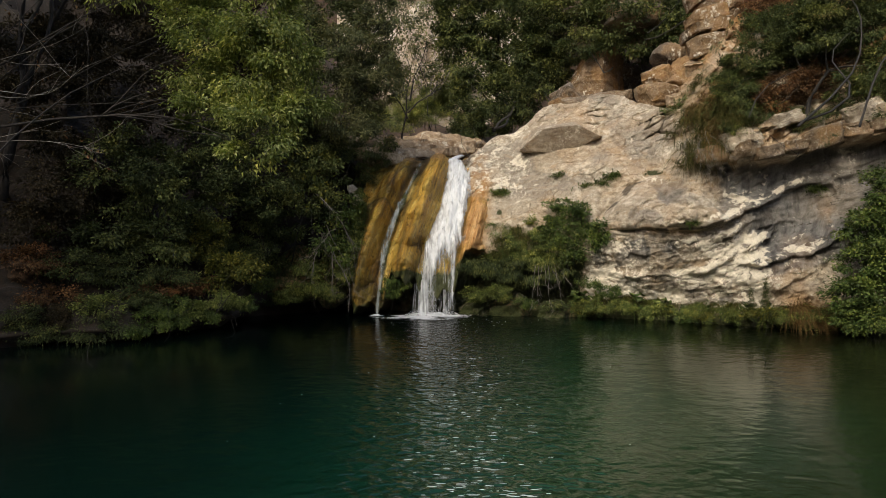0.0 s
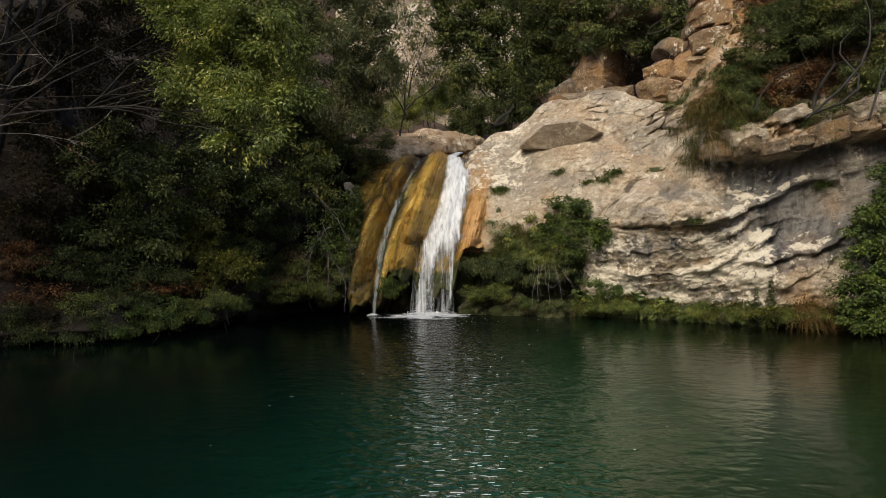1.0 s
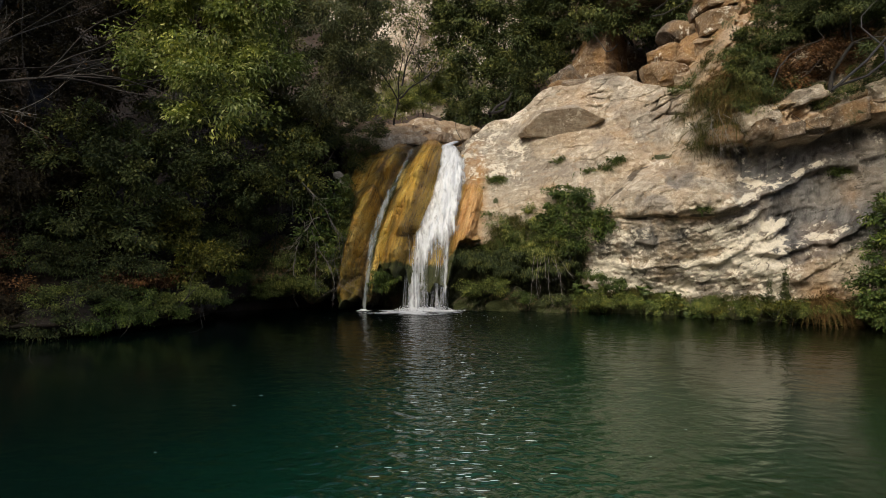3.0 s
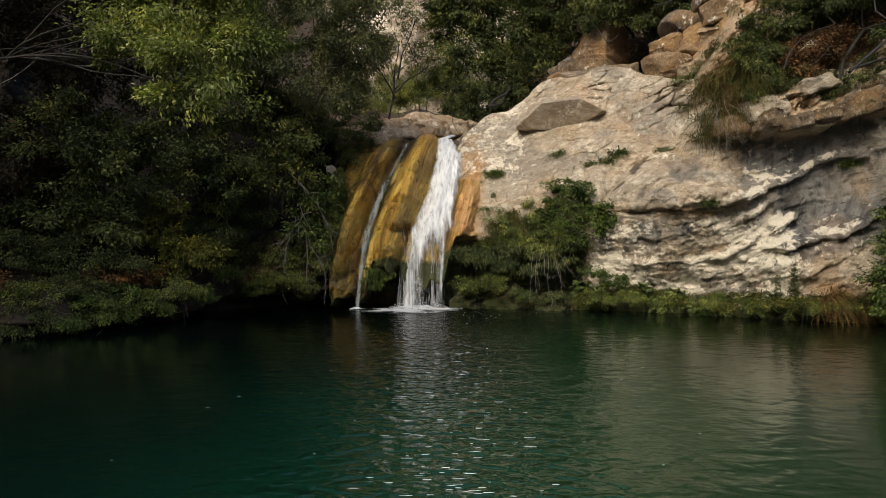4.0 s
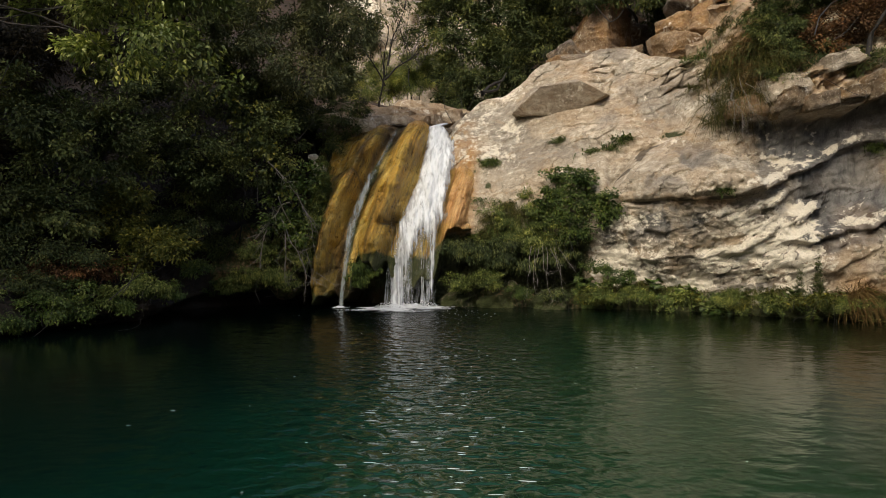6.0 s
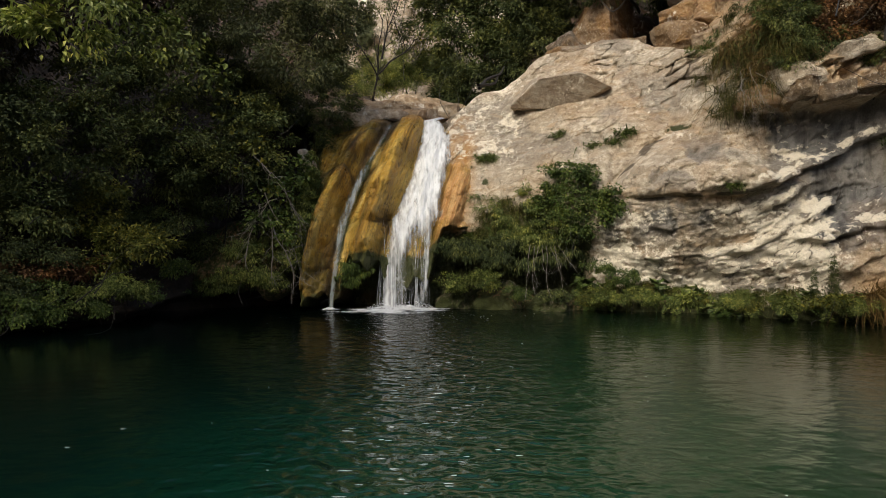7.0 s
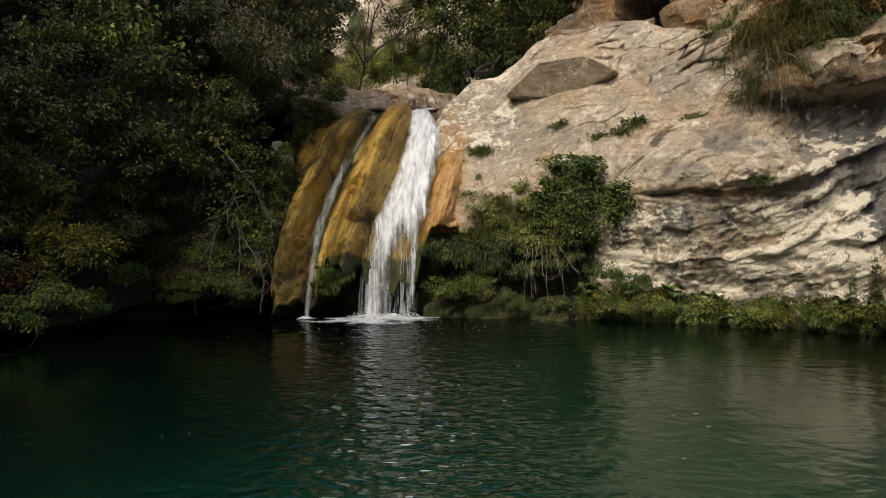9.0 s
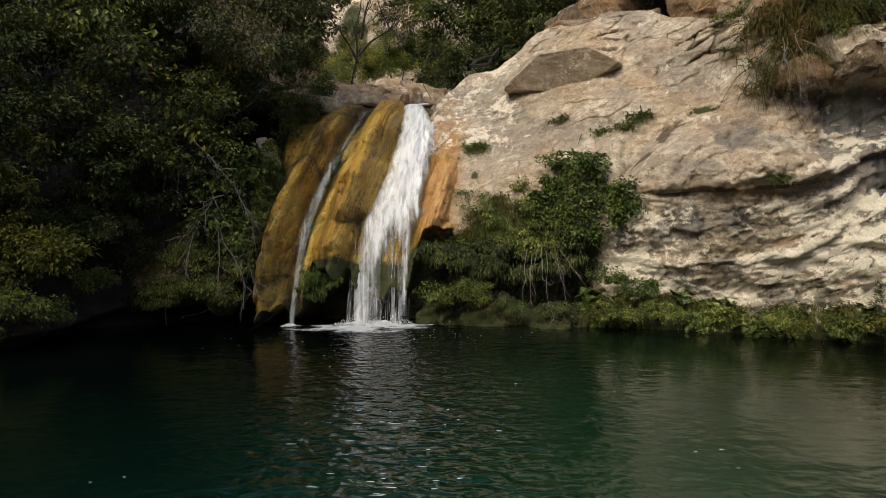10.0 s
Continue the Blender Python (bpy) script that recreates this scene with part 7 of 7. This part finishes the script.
plant("hanging_fern", "dark hanging ferns under the tufa overhang", "plant", "tufa_wall", [(0.84, 17.2, 1.34, 0.3, 0.21)], LEAF_DARK, leaf=(0.07, 0.3), dense=1.5, cluster=0.09, radius=0.005, droop=1.3, seed=640, group='overhang ferns', twig=0.1)
plant("hanging_fern", "dark hanging ferns under the tufa overhang", "plant", "tufa_wall", [(1.29, 17.2, 1.22, 0.36, 0.24)], LEAF_DARK, leaf=(0.07, 0.3), dense=1.5, cluster=0.09, radius=0.005, droop=1.3, seed=641, group='overhang ferns', twig=0.1)
plant("hanging_fern", "dark hanging ferns under the tufa overhang", "plant", "tufa_wall", [(1.89, 17.1, 1.05, 0.36, 0.21)], LEAF_DARK, leaf=(0.07, 0.3), dense=1.5, cluster=0.09, radius=0.005, droop=1.3, seed=642, group='overhang ferns', twig=0.1)
plant("hanging_fern", "dark hanging ferns under the tufa overhang", "plant", "tufa_wall", [(-1.18, 17.1, 0.9, 0.33, 0.24)], LEAF_IVY, leaf=(0.07, 0.3), dense=1.5, cluster=0.09, radius=0.005, droop=1.3, seed=643, group='overhang ferns', twig=0.1)
plant("hanging_fern", "dark hanging ferns under the tufa overhang", "plant", "tufa_wall", [(-0.96, 17.15, 1.2, 0.21, 0.18)], LEAF_IVY, leaf=(0.07, 0.3), dense=1.5, cluster=0.09, radius=0.005, droop=1.3, seed=644, group='overhang ferns', twig=0.1)
plant("hanging_fern", "dark hanging ferns under the tufa overhang", "plant", "tufa_wall", [(-1.33, 17.1, 0.67, 0.21, 0.18)], LEAF_IVY, leaf=(0.07, 0.3), dense=1.5, cluster=0.09, radius=0.005, droop=1.3, seed=645, group='overhang ferns', twig=0.1)
plant("shrub", "dark undergrowth beside the lip of the falls", "shrub", "bank_ground", [(-3.51, 19, 4.7, 0.6, 0.47), (-3.89, 19.5, 5.37, 0.85, 0.68)], LEAF_DARK, leaf=(0.0812, 0.5), dense=1.3, cluster=0.16, radius=0.02, droop=0.3, seed=660)
plant("conifer_seedling", "small dark upright conifer seedling at the cliff foot", "plant", "cliff_wall", [(7.32, 14.5, 0.58, 0.10, 0.07), (7.32, 14.5, 0.74, 0.07, 0.09), (7.32, 14.5, 0.92, 0.035, 0.11), (7.32, 14.5, 1.05, 0.012, 0.08)], LEAF_DARK, leaf=(0.035, 0.25), dense=1.0, cluster=0.035, radius=0.006, droop=-0.4, seed=670)
plant("conifer_seedling", "smaller dark conifer seedling at the cliff foot", "plant", "cliff_wall", [(7.06, 14.62, 0.56, 0.07, 0.06), (7.06, 14.62, 0.70, 0.04, 0.08), (7.06, 14.62, 0.82, 0.015, 0.08)], LEAF_DARK, leaf=(0.035, 0.25), dense=0.9, cluster=0.035, radius=0.006, droop=-0.4, seed=671)
plant("undergrowth", "dark undergrowth above the bank", "shrub", "bank_ground", [(-6.5, 13.3, 1.36, 0.7, 0.3), (-7.36, 13, 1.49, 0.68, 0.34), (-5.77, 13.7, 1.22, 0.6, 0.26)], LEAF_DARK, leaf=(0.0534, 0.52), dense=0.9, cluster=0.15, radius=0.008, droop=0.4, seed=720)
plant("undergrowth", "dry reddish-brown undergrowth on the bank", "shrub", "bank_ground", [(-8.13, 12.8, 1.49, 0.56, 0.45), (-7.58, 12.5, 0.85, 0.55, 0.28)], LEAF_BROWN, leaf=(0.0534, 0.52), dense=0.9, cluster=0.15, radius=0.008, droop=0.4, seed=721)
plant("undergrowth", "dark undergrowth above the bank", "shrub", "bank_ground", [(-4.89, 16.2, 1.87, 0.71, 0.34), (-4.44, 17, 1.35, 0.51, 0.3), (-5.27, 15.4, 1.81, 0.54, 0.32)], LEAF_OAK, leaf=(0.0534, 0.52), dense=0.9, cluster=0.15, radius=0.008, droop=0.4, seed=722)
plant("undergrowth", "dry brown leaf litter and twigs on the bank", "shrub", "bank_ground", [(-5.51, 13.9, 0.97, 0.54, 0.19), (-5.07, 14.3, 1.0, 0.43, 0.18), (-6.09, 13.4, 0.94, 0.47, 0.21)], LEAF_BROWN, leaf=(0.0534, 0.52), dense=0.9, cluster=0.15, radius=0.008, droop=0.4, seed=723)
plant("undergrowth", "green hanging plants over dark water", "shrub", "bank_ground", [(-3.35, 17.4, 0.88, 0.37, 0.24), (-2.77, 17.5, 0.87, 0.28, 0.21)], LEAF_IVY, leaf=(0.0534, 0.52), dense=0.9, cluster=0.15, radius=0.008, droop=0.4, seed=724)
plant("shrub", "hazy grey-green bush behind the lip rocks", "shrub", "valley_ground", [(-2.0, 24.53, 7.08, 0.81, 0.53), (-2.49, 23.53, 6.46, 0.57, 0.43), (-1.44, 25.53, 7.09, 0.66, 0.33), (-0.75, 26.03, 7.32, 0.57, 0.3), (-1.72, 25.53, 7.73, 0.81, 0.48)], LEAF_BRIGHT, leaf=(0.0696, 0.35), dense=0.75, cluster=0.16, radius=0.02, droop=0.1, seed=801)
plant("shrub", "yellow-green bush in the stream gorge", "shrub", "valley_ground", [(-1.99, 23.03, 6.16, 0.26, 0.19), (-1.01, 25.03, 6.63, 0.36, 0.18), (-1.66, 23.53, 6.16, 0.23, 0.13)], LEAF_BRIGHT, leaf=(0.0696, 0.3), dense=0.7, cluster=0.14, radius=0.015, droop=0.1, seed=802)
plant("shrub", "dark undergrowth in the shaded gorge notch", "shrub", "valley_ground", [(1.16, 24.03, 6.25, 0.75, 0.51), (0.43, 25.03, 6.5, 0.61, 0.43), (1.84, 24.03, 6.76, 0.68, 0.44), (0.79, 25.03, 7.13, 0.9, 0.36)], LEAF_DARK, leaf=(0.0928, 0.5), dense=1.3, cluster=0.22, radius=0.02, droop=0.2, seed=803)
plant("hanging_greenery", "olive moss and ferns on the rock bulge", "plant", "bank_ground", [(-3.54, 16.73, 1.31, 0.38, 0.21), (-3.04, 16.83, 1.2, 0.28, 0.32), (-3.71, 16.63, 0.78, 0.32, 0.15), (-2.86, 16.93, 1.74, 0.28, 0.33), (-2.47, 16.73, 1.2, 0.26, 0.32), (-2.32, 16.93, 1.85, 0.22, 0.33), (-3.2, 16.75, 0.75, 0.35, 0.25), (-2.85, 16.8, 0.65, 0.3, 0.22), (-3.95, 16.75, 0.55, 0.35, 0.2)], LEAF_FERN, leaf=(0.05, 0.4), dense=1.1, cluster=0.1, radius=0.006, droop=0.9, seed=804)
plant("oak_tree", "slender grey-green tree before the far cliff", "tree", "valley_ground", [(-1.46, 25, 10.17, 0.61, 1.01), (-1.18, 26, 8.91, 0.41, 0.82), (-1.79, 25, 11.16, 0.88, 0.88), (-1.03, 26.5, 11.25, 0.42, 0.93)], LEAF_OAK, leaf=(0.0812, 0.4), dense=0.3, cluster=0.2, radius=0.03, droop=0.1, seed=810, base=(-0.6, 26.2, 5.9))
plant("hanging_fern", "dark ferns hanging in the recess under the ivy", "plant", "cliff_wall", [(2.59, 17.08, 1.0, 0.33, 0.15), (3.06, 16.93, 1.07, 0.28, 0.13), (2.16, 17.23, 0.95, 0.27, 0.13), (3.37, 16.83, 1.2, 0.19, 0.15)], LEAF_DARK, leaf=(0.09, 0.3), dense=1.1, cluster=0.09, radius=0.004, droop=1.6, seed=820, group='overhang ferns', twig=0.1)
plant("shrub", "olive twiggy bush over the dark rock beside the lip", "shrub", "bank_ground", [(-2.11, 19.23, 4.52, 0.39, 0.36), (-1.84, 19.73, 5.01, 0.37, 0.27), (-2.38, 19.03, 3.97, 0.3, 0.3), (-1.66, 19.53, 4.52, 0.18, 0.18)], LEAF_OAK, leaf=(0.0638, 0.4), dense=0.8, cluster=0.13, radius=0.012, droop=0.3, seed=830)
plant("bramble", "fresh yellow-green bramble and grass beside the ivy", "shrub", "cliff_wall", [(2.09, 17.48, 1.82, 0.25, 0.27), (1.86, 17.58, 2.2, 0.13, 0.14), (2.22, 17.28, 1.44, 0.29, 0.18), (1.94, 17.43, 1.48, 0.18, 0.14), (2.46, 17.13, 1.66, 0.2, 0.18), (2.59, 17.13, 2.14, 0.18, 0.18), (2.68, 16.93, 1.4, 0.22, 0.11)], LEAF_BRIGHT, leaf=(0.05, 0.32), dense=1.3, cluster=0.1, radius=0.004, droop=0.9, seed=831, y_scale=0.4, twig=0.1)
plant("shrub", "grey-green bush on the slope above the lip", "shrub", "bank_ground", [(-2.95, 20.13, 5.27, 0.49, 0.41), (-2.64, 20.53, 5.72, 0.5, 0.39), (-3.1, 19.73, 4.7, 0.37, 0.35), (-2.34, 21.03, 6.14, 0.49, 0.35)], LEAF_OAK, leaf=(0.0696, 0.42), dense=1.1, cluster=0.16, radius=0.015, droop=0.25, seed=832)
# bare trees, roots, grass and ferns
twigs("bare_tree", "leafless grey tree above the stream bed", "tree", [((-1.75, 23.2, 5.6), (-1.3, 22.6, 8.2)), ((-1.5, 23.0, 6.6), (-0.4, 22.9, 7.6)), ((-1.5, 23.0, 6.4), (-2.3, 22.4, 7.6)), ((-1.4, 22.9, 7.0), (-0.8, 22.8, 8.9))], BARK, 201, 0.035, 9, leaves=(LEAF_YELLOW, 90, 0.07))
twigs("dead_branch", "pale leafless branches reaching over the water", "branch", [((-8.0, 9.2, 4.0), (-4.3, 8.9, 4.55)), ((-7.8, 9.0, 3.6), (-4.2, 8.8, 3.25)), ((-7.6, 9.1, 3.8), (-5.0, 9.0, 4.2)), ((-7.6, 9.1, 3.5), (-4.9, 8.9, 3.7)), ((-7.8, 9.0, 4.4), (-4.6, 9.2, 5.2))], TWIG, 202, 0.008, 7, 0.1, leaves=(LEAF_BROWN, 120, 0.06))
twigs("hanging_vine", "thin vine hanging in front of the dark bank", "vine", [((-4.75, 9.2, 5.2), (-4.72, 9.2, 2.0))], BARK, 203, 0.006, 2)
twigs("hanging_twig", "pale bare twigs hanging beside the tufa", "branch", [((-2.75, 16.3, 1.9), (-2.25, 16.2, 0.4)), ((-2.6, 16.3, 2.3), (-3.3, 16.1, 1.5)), ((-2.9, 16.4, 2.5), (-2.15, 16.5, 0.55)), ((-2.8, 16.3, 2.0), (-2.7, 16.3, 0.6)), ((-2.5, 16.5, 2.6), (-2.1, 16.6, 1.1)), ((-3.0, 16.4, 2.2), (-3.2, 16.2, 0.9)), ((-3.1, 16.3, 3.2), (-2.3, 16.4, 2.0))], TWIG, 204, 0.014, 9, -0.12, reach=0.4)
twigs("root", "pale dead roots hanging from the cliff shelf", "root", [((6.15, 15.35, 4.45), (6.0, 15.0, 3.4)), ((6.3, 15.3, 4.5), (6.5, 14.9, 3.5)), ((6.0, 15.4, 4.4), (5.6, 15.2, 3.7)), ((6.4, 15.3, 4.4), (6.8, 14.9, 3.8)), ((6.2, 15.3, 4.3), (6.2, 14.9, 3.2))], TWIG, 205, 0.006, 10, -0.05, reach=0.45)
twigs("root", "bare roots trailing to the water under the ivy", "root", [((2.5 + 0.08 * k, 16.7, 1.35 - 0.02 * (k % 3)), (2.3 + 0.15 * k + 0.1 * (k % 2), 16.45, 0.15 + 0.2 * ((k * 5) % 4))) for k in range(8)], TWIG, 206, 0.006, 4, 0.05, reach=0.2)
for k, (x, y, z) in enumerate([(6.2, 15.6, 4.8), (6.6, 15.5, 5.1), (7.0, 15.4, 5.2), (5.95, 15.9, 4.75), (6.4, 16.0, 5.5), (5.75, 16.3, 5.2), (6.1, 15.5, 4.4), (6.8, 15.6, 5.5), (6.55, 15.3, 4.55), (7.2, 15.6, 5.6), (5.85, 15.6, 4.3), (6.3, 15.2, 4.2), (6.0, 16.2, 5.4), (7.5, 15.3, 5.3), (6.9, 15.2, 4.8)]):
    blades("grass_tuft", "long green grass hanging over the cliff", "grass", "cliff_wall", [(x + 0.15 * j, y, z + 0.08 * j) for j in range(-2, 3)], GRASS if k % 4 else STRAW, 380, 0.6, 0.006, 0.95, 300 + k, group="cliff grass")
slope = np.random.default_rng(12)
for k in range(12):
    x, z = slope.uniform(6.2, 7.7), slope.uniform(4.9, 6.1)
    y = float(cliff_depth(np.array([x]), np.array([z]))[0]) - 0.1
    blades("grass_tuft", "yellow-green grass tuft on the steep slope", "grass", "cliff_wall", [(x + 0.14 * j, y, z + 0.05 * j) for j in range(-2, 3)], LEAF_FERN if k % 3 else GRASS, 260, 0.42, 0.006, 0.9, 500 + k, group="cliff grass")
blades("sedge_tuft", "rust-brown sedge clump at the water's edge", "grass", "cliff_wall", [(8.0 + 0.09 * j, 14.2, 0.38) for j in range(-4, 5)], STRAW, 900, 0.8, 0.007, 0.75, 320, (0, -0.9, 0.7))
blades("grass_tuft", "yellow-green grass on the wet rock", "grass", "cliff_wall", [(1.75 + 0.07 * j, 17.6, 2.1 + 0.05 * j) for j in range(-3, 4)], GRASS, 380, 0.4, 0.005, 1.0, 321)
for k, (x, z, n) in enumerate([(1.65, 3.34, 170), (3.9, 3.42, 40), (4.55, 3.65, 90), (4.3, 3.5, 60), (3.25, 3.75, 60), (5.9, 2.3, 50), (2.6, 4.6, 30), (8.7, 3.1, 120)]):
    y = float(cliff_depth(np.array([x]), np.array([z]))[0])
    blades("rock_tuft", "small green tuft growing from a rock crack", "grass", "cliff_wall", [(x, y, z), (x + 0.08, y, z + 0.05), (x - 0.07, y, z + 0.03)], LEAF_BRIGHT if n > 150 else LEAF_FERN, n * 3, 0.17, 0.010, 0.6, 330 + k, group="rock tufts")
# fern fringe along the sunny waterline
fringe = np.random.default_rng(9)
for k in range(26):
    x = 3.6 + 5.6 * (k + fringe.random()) / 26
    z = fringe.uniform(0.08, 0.42)
    y = float(cliff_depth(np.array([x]), np.array([z]))[0]) - 0.1
    fern("fern", "green fern at the pool's edge", "cliff_wall", (x, y, z), int(fringe.integers(9, 16)), fringe.uniform(0.3, 0.48), 400 + k, LEAF_FERN if fringe.random() < 0.6 else LEAF_IVY, "edge ferns")
for k in range(18):
    x = 3.3 + 5.6 * (k + fringe.random()) / 18
    y = float(cliff_depth(np.array([x]), np.array([0.4]))[0]) - 0.1
    blades("grass_tuft", "long grey-green grass hanging to the water", "grass", "cliff_wall", [(x, y, 0.4), (x + 0.15, y, 0.42), (x + 0.3, y, 0.38)], GRASS if k % 3 else LEAF_YELLOW, int(fringe.integers(120, 320)), fringe.uniform(0.3, 0.5), 0.005, fringe.uniform(0.9, 1.3), 440 + k, group="edge grass")

for k in range(20):
    x = 0.95 + 2.5 * (k + fringe.random()) / 20
    fern("fern", "green fern on the mossy waterline rocks", "cliff_wall", (x, 16.75, fringe.uniform(0.12, 0.55)), 12, fringe.uniform(0.25, 0.42), 760 + k, LEAF_FERN if x < 1.9 else LEAF_IVY, "rock ferns")
# sticks caught at the lip
for k, (a, b) in enumerate([((-1.6, 19.75, 4.62), (-0.7, 19.95, 4.5)), ((-1.2, 19.9, 4.7), (-0.5, 19.7, 4.5)), ((-1.5, 20.1, 4.75), (-0.8, 19.65, 4.45)), ((-0.9, 20.3, 4.75), (-0.3, 19.95, 4.55))]):
    twigs("driftwood_stick", "pale stick caught on the lip rocks", "branch", [(a, b)], TWIG, 220 + k, 0.014, 2, 0.0, reach=0.3)
for k in range(18):
    x = 1.45 + 1.35 * (k + fringe.random()) / 18
    z = fringe.uniform(1.55, 2.45) - 0.12 * (x - 1.5)
    y = float(cliff_depth(np.array([x]), np.array([z]))[0]) - 0.1
    blades("grass_tuft", "yellow-green grass hanging beside the ivy", "grass", "cliff_wall", [(x, y, z), (x + 0.1, y, z - 0.06), (x + 0.2, y, z)], LEAF_FERN if k % 3 else GRASS, 200, 0.36, 0.006, 1.0, 860 + k, group="ivy grass")
for k, (x, z) in enumerate([(1.38, 2.50), (1.50, 2.22), (1.72, 2.40), (1.95, 2.30)]):
    y = float(cliff_depth(np.array([x]), np.array([z]))[0]) - 0.1
    blades("grass_tuft", "fresh green grass between the tufa and the ivy", "grass", "cliff_wall", [(x, y, z), (x + 0.08, y, z - 0.05), (x - 0.08, y, z - 0.03)], LEAF_BRIGHT if k % 2 else LEAF_FERN, 80, 0.24, 0.007, 1.0, 890 + k, group="ivy grass")
for k, (x, z) in enumerate([(-2.40, 2.9), (-2.38, 2.5), (-2.45, 2.1), (-2.45, 1.75), (-2.55, 1.4), (-2.5, 3.2)]):
    y = float(apron_depth(np.array([x]), np.array([z]))[0]) - 0.3
    blades("grass_tuft", "bright green grass hanging on the tufa edge", "grass", "tufa_wall", [(x, y, z), (x + 0.12, y, z - 0.05), (x - 0.12, y, z)], LEAF_FERN, 420, 0.42, 0.006, 1.25, 380 + k, group="tufa grass")

twigs("bare_tree", "leafless bush with fine twigs before the far cliff", "tree", [((-1.2, 27.0, 6.6), (-0.9, 26.6, 9.6)), ((-1.1, 27.0, 7.2), (0.1, 26.8, 9.2)), ((-1.2, 27.0, 7.4), (-2.2, 26.6, 9.4)), ((-1.0, 26.8, 8.2), (-0.4, 26.6, 11.0)), ((-1.2, 26.9, 8.0), (-1.9, 26.7, 10.8))], TWIG, 207, 0.02, 12, leaves=(LEAF_YELLOW, 160, 0.07), reach=0.45)
